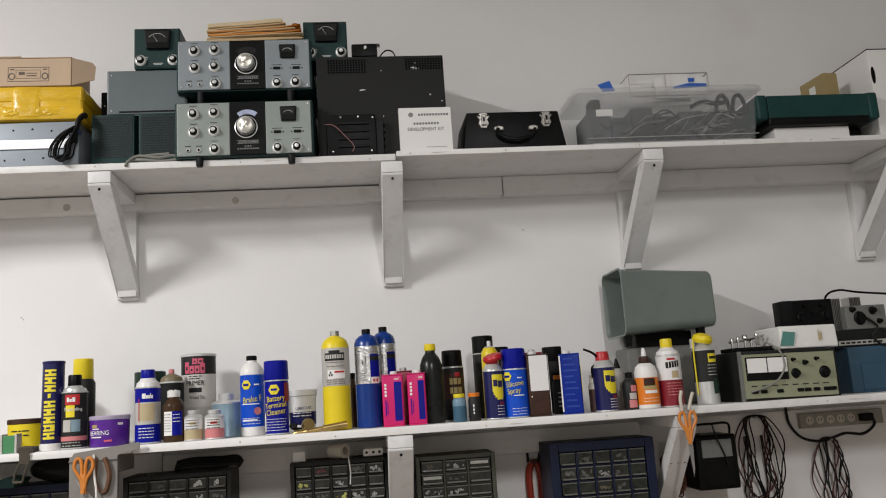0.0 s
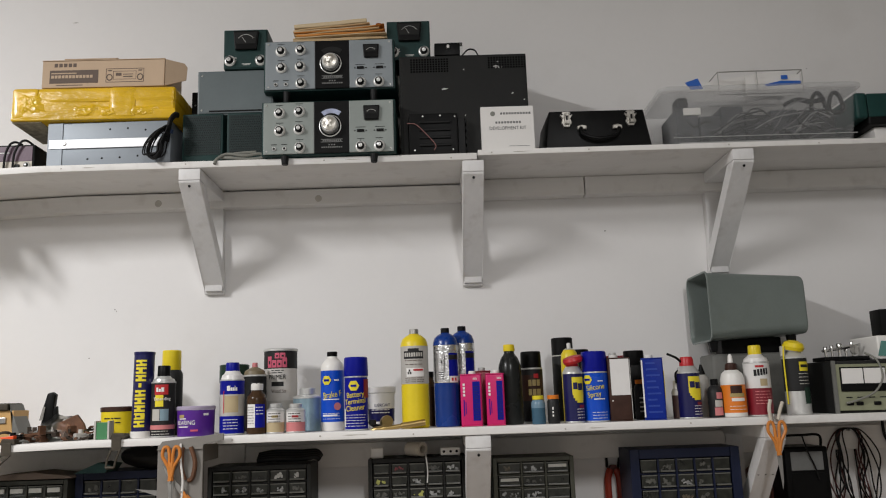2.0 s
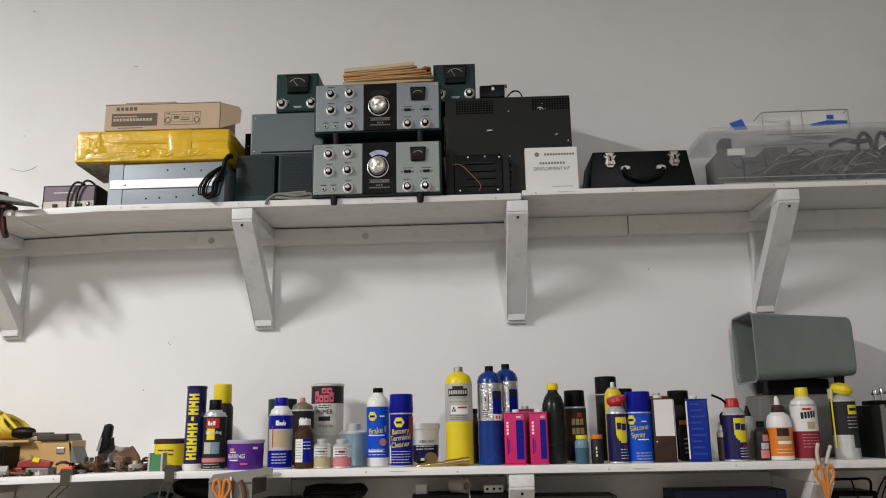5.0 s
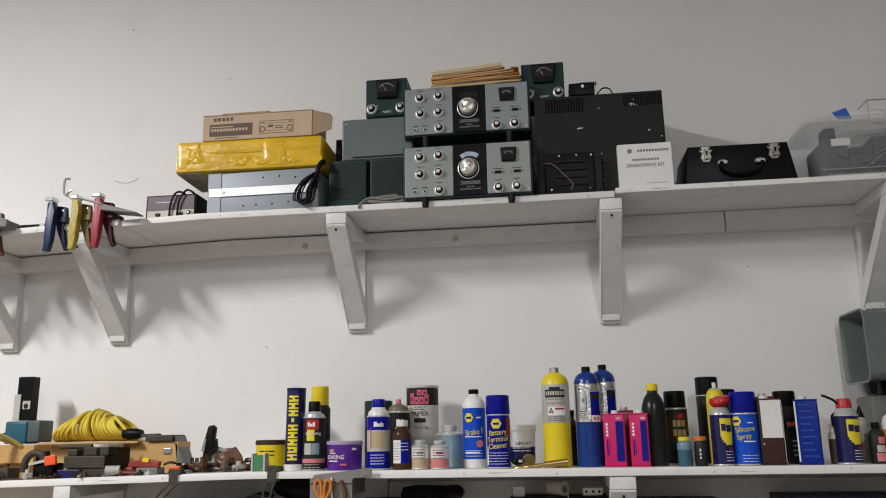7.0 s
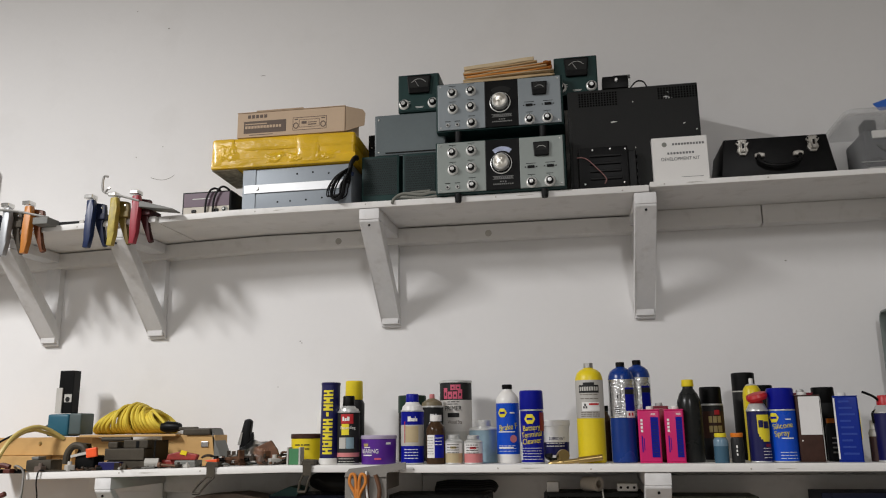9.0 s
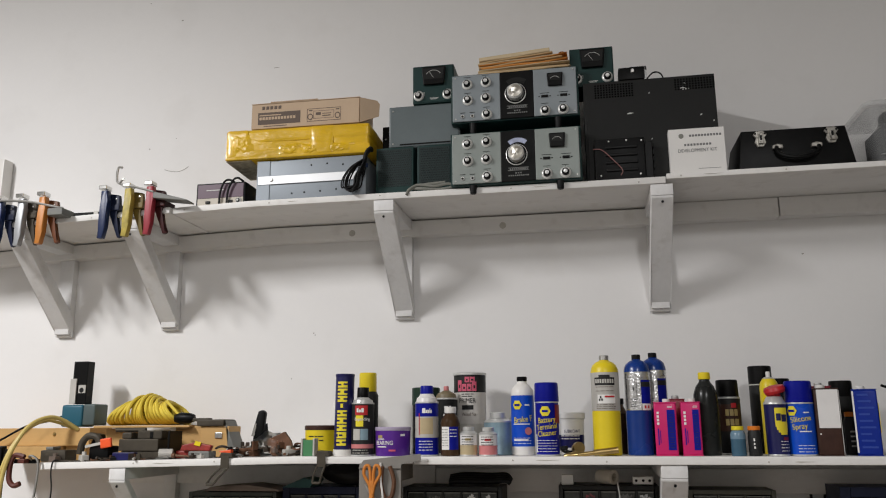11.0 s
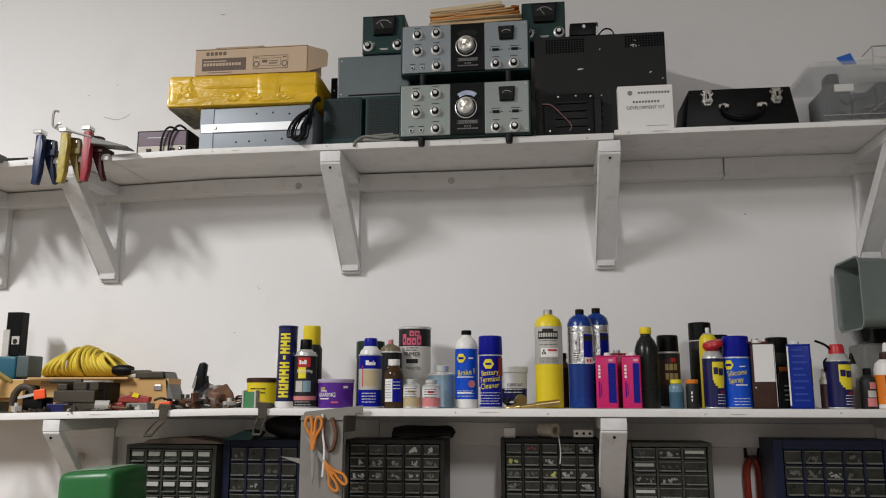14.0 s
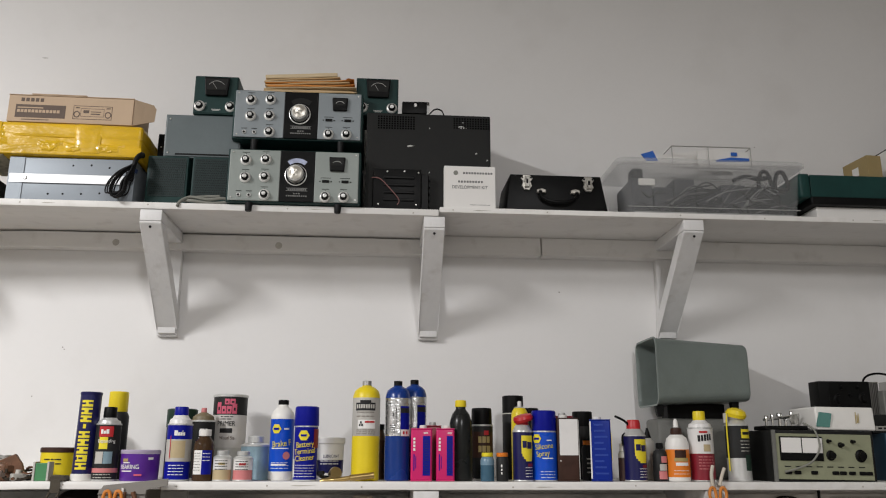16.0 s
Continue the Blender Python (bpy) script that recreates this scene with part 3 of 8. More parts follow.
for fx0, fx1, fy, tip in ((-0.10, 0.06, -0.075, 9), (-0.03, 0.17, -0.06, 9), (0.05, 0.2, -0.055, 12)):
    bm = box(fx0, fx1, 0, 0.09, 0, 0.0022)
    bmesh.ops.subdivide_edges(bm, edges=bm.edges[:], cuts=4, use_grid_fill=True)
    for v in bm.verts:
        v.co.z += 0.0025 * noise.noise(v.co * 30 + Vector((fx0 * 9, 0, 0)))
    part("flap", bm, CARDB, t, "loose cardboard flap").matrix_basis = pose(0, fy - 0.011, 0.0795, tip)
for k in range(26):
    part("flute", tube([(0.055 + 0.0055 * k, -0.064, 0.0835), (0.055 + 0.0055 * k, 0.02, 0.1015)], 0.0016, 5), CARDB, t)
part("print_panel", box(-0.14, 0.005, -0.0908, -0.0899, 0.012, 0.048), CARDD, t, "dark printed panel")
flat_bars("product_mark", CARDB, t, -0.0906, [(-0.135 + 0.0105 * i, -0.127 + 0.0105 * i, 0.026, 0.034) for i in range(12)] + [(-0.135, -0.06, 0.038, 0.041)])
flat_bars("maker_mark", CARDD, t, -0.0899, [(-0.127 + 0.014 * i, -0.117 + 0.014 * i, 0.057, 0.067) for i in range(5)] + [(-0.12, -0.04, 0.0055, 0.0075)])
line = bmesh.new()
for x0, x1, z0, z1 in ((0.028, 0.142, 0.012, 0.0135), (0.028, 0.142, 0.049, 0.0505), (0.028, 0.0295, 0.012, 0.05), (0.141, 0.1425, 0.012, 0.05), (0.05, 0.118, 0.02, 0.021), (0.05, 0.118, 0.042, 0.043), (0.05, 0.051, 0.02, 0.043), (0.118, 0.119, 0.02, 0.043),
                        (0.058, 0.075, 0.03, 0.038), (0.08, 0.11, 0.033, 0.035), (0.08, 0.108, 0.026, 0.029), (0.034, 0.046, 0.043, 0.046), (0.125, 0.137, 0.043, 0.046)):
    add_box(line, x0, x1, -0.0905, -0.0899, z0, z1)
for cx in (0.039, 0.131):
    add_lathe(line, [(0.0065, -0.0003), (0.0095, -0.0003), (0.0095, 0.0006), (0.0065, 0.0006), (0.0065, -0.0003)], 20, pose(cx, -0.09, 0.026, 90))
part("line_drawing", line, CARDD, t)

# hank of black cable hanging at the end of the metal case
t = thing("power_cable", "hank of black power cable tied and hanging beside a metal case", "cable", pose(-0.882, 2.292, Z0) @ Matrix.Scale(0.72, 4, (1, 0, 0)))
rng = random.Random(77)
for i in range(9):
    u, w, y = rng.uniform(-0.016, 0.016), rng.uniform(0.35, 1.1), -0.004 - 0.0035 * i
    part("loop", tube([(0.03, y, 0.095), (-0.004 + u, y, 0.078), (-0.036 * w + u, y, 0.046), (-0.042 * w + u, y, 0.018), (-0.02 + u, y, 0.004 + abs(u)), (0.006 * w + u, y, 0.022), (0.012 + u, y, 0.05), (0.034, y, 0.088)], 0.0026, 7, True), RUBBER, t)
part("bundle", tube([(0.02, 0, 0.06), (0.03, -0.01, 0.09), (0.036, -0.012, 0.115), (0.046, 0.0, 0.135), (0.05, 0.02, 0.142)], 0.0085, 9), RUBBER, t)
for k in range(4):
    part("wrap", tube([(0.016 + 0.008 * math.cos(a), -0.012 + 0.014 * math.sin(a), 0.062 + 0.008 * k + 0.004 * math.sin(a)) for a in (2 * math.pi * q / 8 for q in range(8))], 0.0028, 6, True), RUBBER, t)
part("tie", lathe([(0.0115, -0.006), (0.012, -0.006), (0.012, 0.006), (0.0115, 0.006)], 16, pose(0.031, -0.001, 0.09, 10, 20)), mat("blue_tape", (0.03, 0.05, 0.12), 0.5), t)

# two perforated speaker boxes and a grey panel box on them
GRILLE = mat("perforated_metal", (0.016, 0.03, 0.029), 0.5, vary=0.5, scale=330, fine=330, bump=0.4)


def speaker(x0, x1, z1, label):
    t, hx, hy = case_box("speaker_box", label, "speaker", x0, x1, 2.335, 2.46, Z0, z1, GREENM, 0.003, group="small speaker boxes")
    part("grille", box(-hx + 0.006, hx - 0.006, -hy - 0.0015, -hy, 0.03, z1 - Z0 - 0.006), GRILLE, t, "perforated metal grille")
    holes = bmesh.new()
    for i in range(17):
        for j in range(15):
            cx, cz = -hx + 0.012 + i * (2 * hx - 0.024) / 16 + (j % 2) * 0.002, 0.037 + j * (z1 - Z0 - 0.05) / 14
            add_box(holes, cx - 0.0013, cx + 0.0013, -hy - 0.0018, -hy - 0.0014, cz - 0.0013, cz + 0.0013)
    tagged(part("perforation", holes, BLACKM, t), kind="stuff")
    return t


speaker(-0.838, -0.722, 2.138, "dark green speaker box with a perforated grille")
speaker(-0.710, -0.604, 2.138, "dark green speaker box with a perforated black grille")
t, hx, hy = case_box("equipment_box", "blue-grey steel equipment box standing on two speaker boxes", "equipment", -0.795, -0.575, 2.355, 2.46, 2.1385, 2.272, GREENL, 0.004)
part("front_panel", box(-hx + 0.004, hx - 0.004, -hy - 0.003, -hy, 0.004, 0.128, 0.0015), GREENL, t)
part("slot", box(-hx + 0.035, hx - 0.02, -hy - 0.0042, -hy - 0.0028, 0.008, 0.0125), BLACKM, t)
for sx, sz in ((-hx + 0.014, 0.118), (-hx + 0.014, 0.014), (hx - 0.02, 0.118), (hx - 0.02, 0.014)):
    part("screw", lathe([(0, 0), (0.0032, 0), (0.0022, 0.0014), (0, 0.0016)], 10, pose(sx, -hy - 0.003, sz, 90)), STEEL, t)

# black box standing at the wall, between the parcel and the speakers
t, hx, hy = case_box("equipment_box", "tall black steel box standing at the wall behind speaker boxes", "equipment", -0.853, -0.745, 2.466, 2.572, Z0, 2.255, BLACKM, 0.004)
part("front_panel", box(-hx + 0.004, hx - 0.004, -hy - 0.0025, -hy, 0.006, 0.238, 0.001), BLACKM, t)
for sz in (0.02, 0.225):
    part("screw", lathe([(0, 0), (0.003, 0), (0.002, 0.0014), (0, 0.0016)], 10, pose(-hx + 0.012, -hy - 0.0025, sz, 90)), STEEL, t)

# grey cord lying at the shelf edge
t = thing("cord", "short grey mains cord coiled loosely at the shelf edge", "cable", pose(-0.67, 2.30, Z0))
part("cord", tube([(-0.06, -0.018, -0.012), (-0.055, -0.010, 0.004), (-0.03, 0.0, 0.02), (0.02, 0.0, 0.014), (0.06, 0.005, 0.02), (0.075, 0.01, 0.012), (0.03, 0.004, 0.005), (-0.02, -0.004, 0.008), (-0.05, 0.01, 0.014), (-0.01, 0.012, 0.024), (0.05, 0.008, 0.026)], 0.0045), GREYCORD, t)


def swr_meter(x, y, z, label, rz=0.0):
    t = thing("meter_box", label, "meter", pose(x, y, z, 0, 0, rz) @ Matrix.Scale(1.06, 4), "green meter boxes")
    part("body", box(0, 0.12, 0, 0.115, 0, 0.114, 0.003), GREENM, t, smooth=40)
    part("front_panel", box(0.003, 0.117, -0.002, 0, 0.003, 0.111, 0.001), GREENM, t)
    f = part("meter", prism([(0.033, 0.052), (0.092, 0.052), (0.098, 0.106), (0.028, 0.106)], -0.013, -0.002, 0.003), BLACKP, t, "black meter housing")
    part("scale", prism([(0.036, 0.068), (0.089, 0.068), (0.093, 0.1), (0.033, 0.1)], -0.0138, -0.013), DARKGREY, f)
    part("scale_arc", tube([(0.042, -0.0142, 0.083), (0.052, -0.0142, 0.091), (0.063, -0.0142, 0.0935), (0.074, -0.0142, 0.091), (0.084, -0.0142, 0.083)], 0.0006, 5), OFFW, f)
    part("needle", tube([(0.063, -0.0142, 0.071), (0.052, -0.0142, 0.088)], 0.0005, 5), OFFW, f)
    knob(t, 0.018, 0.022, -0.002, 0.0095, 0.016)
    knob(t, 0.102, 0.022, -0.002, 0.0095, 0.016)
    flat_bars("panel_marks", OFFW, t, -0.002, [(0.05, 0.075, 0.013, 0.0145), (0.053, 0.072, 0.01, 0.0115), (0.03, 0.036, 0.03, 0.032), (0.03, 0.036, 0.024, 0.0255)])
    return t


swr_meter(-0.713, 2.35, 2.2725, "dark green meter box with two knobs, on a grey equipment box")
swr_meter(-0.236, 2.36, 2.2895, "dark green meter box with two knobs, on a black cabinet", 0)

# big black cabinet
t, hx, hy = case_box("amplifier_cabinet", "large black steel cabinet with vent holes, scuffed", "cabinet", -0.205, 0.172, 2.325, 2.545, Z0, 2.289, DARKGREY, 0.003)
part("front_panel", box(-hx + 0.008, hx - 0.002, -hy - 0.002, -hy, 0.006, 0.299, 0.001), DARKGREY, t)
vents = bmesh.new()
for sx in (-0.155, 0.075):
    for i in range(14):
        for j in range(6 if sx < 0 else 5):
            add_box(vents, sx + i * 0.0082, sx + 0.005 + i * 0.0082, -hy - 0.0026, -hy - 0.0019, 0.288 - j * 0.0072, 0.2925 - j * 0.0072)
tagged(part("vent_hole", vents, PIT, t), kind="stuff")
for sx, sz, w in ((0.09, 0.263, 0.016), (0.095, 0.259, 0.022), (-0.065, 0.198, 0.02), (0.175, 0.16, 0.005), (0.0, 0.255, 0.004), (0.1, 0.275, 0.006), (-0.13, 0.115, 0.003), (0.0, 0.118, 0.004), (0.14, 0.18, 0.008)):
    part("scuff", prism([(sx, sz), (sx + w * 0.6, sz + 0.001), (sx + w, sz + 0.003), (sx + w * 0.4, sz + 0.005), (sx + 0.001, sz + 0.003)], -hy - 0.0025, -hy - 0.0019), OFFW, t)

# power supply with louvres in front of the black cabinet
t, hx, hy = case_box("power_supply", "small black power supply box with louvred front", "power supply", -0.18, -0.04, 2.293, 2.322, Z0, 2.105, BLACKM, 0.003)
for j in range(4):
    part("louvre", box(-0.04, 0.05, -hy - 0.005, -hy, 0.022 + j * 0.022, 0.03 + j * 0.022, 0.002), BLACKM, t)
for sx, sz in ((-0.055, 0.012), (0.055, 0.012), (-0.03, 0.11), (0.02, 0.111), (0.062, 0.108)):
    part("screw", lathe([(0, 0), (0.003, 0), (0.002, 0.003), (0, 0.003)], 10, pose(sx, -hy, sz, 90)), STEEL, t)
for j in range(5):
    part("fin", box(hx + 0.0225, hx + 0.026, -hy + 0.004, hy, 0.008 + 0.02 * j, 0.02 + 0.02 * j, 0.001), BLACKM, t)
part("side_bracket", box(hx, hx + 0.022, -hy + 0.004, hy, 0, 0.105, 0.002), BLACKM, t)
part("wire", tube([(-0.075, -hy - 0.002, 0.09), (-0.05, -hy - 0.006, 0.085), (-0.02, -hy - 0.008, 0.055), (0.005, -hy - 0.006, 0.025), (0.0, -hy - 0.004, 0.01)], 0.0014, 6), mat("pink_wire", (0.25, 0.12, 0.11), 0.5), t, "thin pinkish wire")

# small black gadget with a clear cover on top
t = thing("gadget", "small black gadget under a clear cover on a black cabinet", "gadget", pose(-0.097, 2.332, 2.2895) @ Matrix.Scale(1.35, 4, (0, 0, 1)))
part("body", box(0, 0.075, 0, 0.05, 0, 0.028, 0.004), BLACKP, t, smooth=40)
part("clear_cover", box(0.035, 0.085, 0.0505, 0.09, 0, 0.045, 0.003), clear("clear_plastic", (0.9, 0.92, 0.92)), t)
part("button", lathe([(0, 0), (0.006, 0), (0.004, 0.005), (0, 0.005)], 12, pose(0.04, 0, 0.018, 90)), STEEL, t)
part("wire", tube([(0.08, 0.03, 0.005), (0.1, 0.03, 0.02), (0.12, 0.03, 0.018), (0.13, 0.03, 0.003)], 0.002, 6), RUBBER, t)

CREAMP = mat("cream_envelope", (0.62, 0.49, 0.31), 0.75, vary=0.08, scale=10, bump=0.05)
# stack of envelopes
t = thing("envelope_stack", "stack of manila envelopes with an orange folder, on a radio", "envelopes", pose(-0.51, 2.34, 2.342))
SHEETS = ((0.27, MANILA, 0.005, -0.6, 0.0), (0.272, CREAMP, 0.004, -1.0, 0.004), (0.262, MANILA, 0.005, -1.2, 0.002), (0.266, CREAMP, 0.003, -1.7, 0.008), (0.258, ORANGEP, 0.006, -2.4, 0.012), (0.25, MANILA, 0.004, -2.9, 0.004), (0.262, ORANGEP, 0.003, -3.2, 0.006), (0.24, CREAMP, 0.004, -3.7, 0.002), (0.222, MANILA, 0.004, -4.2, 0.004), (0.212, CREAMP, 0.012, -4.6, 0.006))
for i, (w, m, dz, tilt, off) in enumerate(SHEETS):
    bm = box(0, w, 0, 0.17, 0, dz, min(0.0015, dz * 0.4), 1)
    bmesh.ops.subdivide_edges(bm, edges=bm.edges[:], cuts=5, use_grid_fill=True)
    for v in bm.verts:
        v.co.z += noise.noise(v.co * 16 + Vector((0, 0, i * 2.3))) * 0.0028 + (0.006 * max(0.0, v.co.x - 0.2) / 0.06 if m is ORANGEP else 0.0)
        v.co.y += noise.noise(Vector((v.co.x * 40, i * 3.1, 0))) * 0.002
    part("envelope", bm, m, t, smooth=40).matrix_basis = pose(off, 0.002 * (i % 3), 0.001 + 0.0049 * i, 0, tilt, 0.9 * ((i * 7) % 5 - 2))
bm = bmesh.new()
for k in range(9):
    a = math.radians(-70 + 24 * k)
    for yy in (-0.004, 0.14):
        bm.verts.new((0.252 + 0.016 * math.cos(a), yy, 0.040 + 0.013 * math.sin(a)))
bm.verts.ensure_lookup_table()
for k in range(8):
    bm.faces.new((bm.verts[2 * k], bm.verts[2 * k + 1], bm.verts[2 * k + 3], bm.verts[2 * k + 2]))
bmesh.ops.solidify(bm, geom=bm.faces[:], thickness=0.003)
part("folded_edge", bm, ORANGEP, t, "curled orange folder edge", smooth=50)

# white card propped up at the joint of the boards
t = thing("kit_box", "white cardboard kit box with small printed title", "box", pose(0.105, 2.296, 1.999 + 0.0005))
part("body", box(-0.0765, 0.0765, 0, 0.05, 0, 0.127, 0.0015), PAPER, t)
GREYINK = mat("grey_ink", (0.16, 0.16, 0.16), 0.7, vary=0.1, bump=0)
word("DEVELOPMENT KIT", 0.0135, GREYINK, t, 0.0, -0.0006, 0.063, squeeze=0.92)
flat_bars("maker_mark", GREYINK, t, 0, [(-0.02 + 0.0082 * i, -0.0145 + 0.0082 * i, 0.103, 0.109) for i in range(11)] + [(-0.035 + 0.0085 * i, -0.0295 + 0.0085 * i, 0.077, 0.083) for i in range(9)] + [(0.0, 0.06, 0.0105, 0.0115)])
part("round_mark", lathe([(0, 0), (0.007, 0), (0.007, 0.0005), (0, 0.0005)], 18, pose(-0.042, 0, 0.106, 90)), GREYCORD, t)

GREYLAB_U = mat("pale_grey_plastic", (0.36, 0.36, 0.35), 0.5, vary=0.1)
LATCHM = mat("polished_latch_metal", (0.42, 0.40, 0.36), 0.3, metal=0.7, vary=0.5, scale=90)
# black instrument case with latches and handle
t = thing("carrying_case", "black fibre carrying case with two latches and a handle", "case", pose(0.372, 2.315, 1.999 + 0.0005, 0, 0, 0.5))
bm = box(-0.156, 0.156, 0, 0.21, 0, 0.118, 0.004)
for v in bm.verts:
    if v.co.z > 0.06:
        v.co.x *= 0.9
        v.co.y = 0.012 + v.co.y * 0.9
part("body", bm, BLACKM, t, smooth=40)
for lx in (-0.092, 0.098):
    lt = part("latch", prism([(lx - 0.010, 0.112), (lx + 0.010, 0.112), (lx + 0.019, 0.102), (lx + 0.009, 0.092), (lx + 0.016, 0.08), (lx + 0.008, 0.067), (lx - 0.008, 0.067), (lx - 0.016, 0.08), (lx - 0.009, 0.092), (lx - 0.019, 0.102)], -0.001, 0.008, 0.0015), LATCHM, t, "bright metal draw latch")
    part("catch", box(lx - 0.007, lx + 0.007, -0.008, -0.0015, 0.074, 0.106, 0.002), LATCHM, lt)
    part("slot", box(lx - 0.003, lx + 0.003, -0.0086, -0.008, 0.084, 0.098), BLACKM, lt)
    for s in (-0.013, 0.013):
        part("rivet", lathe([(0, 0), (0.003, 0), (0.002, 0.002), (0, 0.002)], 10, pose(lx + s, -0.001, 0.104, 90)), BLACKM, lt)
for lx in (-0.048, 0.056):
    part("handle_mount", prism([(lx - 0.014, 0.058), (lx + 0.014, 0.058), (lx + 0.014, 0.068), (lx, 0.072), (lx - 0.014, 0.068)], -0.005, 0.006, 0.002), LATCHM, t)
part("handle", tube([(-0.052, -0.006, 0.062), (-0.05, -0.012, 0.045), (-0.03, -0.016, 0.032), (0.0, -0.018, 0.027), (0.034, -0.016, 0.031), (0.056, -0.012, 0.044), (0.06, -0.006, 0.06)], 0.0055, 10), BLACKP, t, "black curved handle")

# clear plastic storage box with parts in it
CLEARBOX = mat("milky_clear_plastic", (0.62, 0.63, 0.63), 0.25, vary=0.05, bump=0.02)
CLEARBOX.node_tree.nodes["Principled BSDF"].inputs["Alpha"].default_value = 0.2
MILKY = mat("milky_lid_plastic", (0.66, 0.67, 0.67), 0.25, vary=0.05, bump=0.02)
MILKY.node_tree.nodes["Principled BSDF"].inputs["Alpha"].default_value = 0.26
t = thing("storage_box", "clear plastic storage box filled with cables and grey parts", "storage box", pose(0.86, 2.312, 1.999 + 0.0005) @ Matrix.Scale(1.03, 4, (1, 0, 0)) @ Matrix.Scale(1.05, 4, (0, 0, 1)))


def rounded_shell(levels, c=0.022):
    bm = bmesh.new()
    prev = None
    for w, d0, d1, z in levels:
        ring = []
        for cx, cy, a0 in ((w - c, d0 + c, -90), (w - c, d1 - c, 0), (-w + c, d1 - c, 90), (-w + c, d0 + c, 180)):
            for k in range(6):
                a = radians(a0 + 90 * k / 5)
                ring.append(bm.verts.new((cx + c * math.cos(a), cy + c * math.sin(a), z)))
        if prev:
            for i in range(24):
                bm.faces.new((prev[i], prev[(i + 1) % 24], ring[(i + 1) % 24], ring[i]))
        else:
            bm.faces.new(ring[::-1])
        prev = ring
    bm.faces.new(prev)
    return bm


part("tub", rounded_shell(((0.258, 0.006, 0.19, 0.0), (0.264, 0.0, 0.2, 0.012), (0.286, -0.010, 0.215, 0.148))), CLEARBOX, t, "milky clear plastic tub", smooth=40)
part("lid", rounded_shell(((0.290, -0.014, 0.222, 0.1485), (0.294, -0.017, 0.225, 0.151), (0.294, -0.017, 0.225, 0.160), (0.284, -0.010, 0.219, 0.165))), MILKY, t, "milky clear plastic lid", smooth=40)
part("base_rib", box(-0.245, 0.245, -0.0015, 0.003, 0.003, 0.010, 0.001), GREYLAB_U, t)
LEADG = mat("mid_grey_lead", (0.12, 0.12, 0.12), 0.5, vary=0.3)
GREYPART = mat("grey_parts", (0.06, 0.062, 0.066), 0.6, vary=0.5, scale=14)
rng = random.Random(8)
x = -0.245
while x < 0.21:
    w = rng.uniform(0.05, 0.11)
    part("component", box(x, min(x + w, 0.25), 0.012, 0.17, 0.004, rng.uniform(0.085, 0.112), 0.005), rng.choice((GREYPART, DARKGREY, GREYPART)), t, "dark grey parts seen through the plastic")
    x += w + 0.003
PALEL = mat("pale_grey_lead", (0.22, 0.22, 0.215), 0.5, vary=0.3)
for i in range(26):
    x, z = rng.uniform(-0.12, 0.2), rng.uniform(0.012, 0.05)
    reach, lift, y = rng.uniform(0.05, 0.12), rng.uniform(0.02, 0.07), rng.uniform(0.0065, 0.0105)
    part("cable", tube([(x - reach, y, z), (x - reach * 0.4, y, z + lift * rng.uniform(0.5, 0.8)), (x, y, z + lift), (min(0.25, x + reach * 0.5), y, z + lift * rng.uniform(0.7, 1.25))], rng.uniform(0.0011, 0.0026), 6), rng.choice((LEADG, GREYPART, PALEL, BLACKP, LEADG)), t)
for cx in (0.18, 0.232):
    part("coil", tube([(cx - 0.02, 0.03, 0.10), (cx - 0.014, 0.03, 0.135), (cx, 0.03, 0.148), (cx + 0.014, 0.03, 0.135), (cx + 0.02, 0.03, 0.10), (cx, 0.03, 0.09)], 0.006, 8, True), BLACKP, t, "black coiled cable")
part("coil", tube([(0.08, 0.03, 0.116), (0.12, 0.03, 0.13), (0.16, 0.03, 0.124), (0.2, 0.03, 0.13)], 0.007, 8), BLACKP, t, "black coiled cable")
part("rim_line", box(-0.262, 0.268, -0.0035, -0.0015, 0.022, 0.0245, 0.0006), GREYLAB_U, t)
for k in range(16):
    a = -0.235 + 0.028 * k + rng.uniform(-0.012, 0.012)
    z = rng.uniform(0.02, 0.09)
    part("loose_lead", tube([(a, 0.007, z), (a + 0.02, 0.0065, z + rng.uniform(-0.02, 0.02)), (a + 0.045, 0.007, z + rng.uniform(-0.03, 0.02)), (a + 0.07, 0.0065, max(0.012, z - rng.uniform(0, 0.04)))], rng.uniform(0.001, 0.003), 6), rng.choice((GREYPART, BLACKP, DARKGREY, BLACKP)), t)
part("white_block", box(-0.225, -0.175, 0.004, 0.011, 0.088, 0.108, 0.002), WHITEP, t)
part("dark_lump", box(-0.235, -0.2, 0.03, 0.08, 0.112, 0.148, 0.01, 3), DARKGREY, t)

# things lying on the storage box
t = thing("wire_tray", "white wire frame rack standing on a clear storage box", "rack", pose(0.892, 2.395, 1.999 + 0.1745))
for z in (0.0018, 0.072):
    part("rail", tube([(-0.13, 0, z), (0.13, 0, z + 0.001)], 0.0017, 7), STEEL, t)
    part("rail", tube([(-0.13, 0.1, z), (0.13, 0.1, z + 0.001)], 0.0017, 7), STEEL, t)
for x in (-0.13, -0.01, 0.13):
    for y in (0, 0.1):
        part("upright", tube([(x, y, 0.0018), (x, y, 0.072)], 0.0017, 7), STEEL, t)
for x in (-0.13, 0.13):
    part("end_rail", tube([(x, 0, 0.072), (x, 0.1, 0.072)], 0.0017, 7), STEEL, t)
part("paper", prism([(-0.2, 0.0), (0.09, 0.0), (0.09, 0.092), (0.08, 0.092), (-0.2, 0.055)], 0.052, 0.054), PAPER, t)
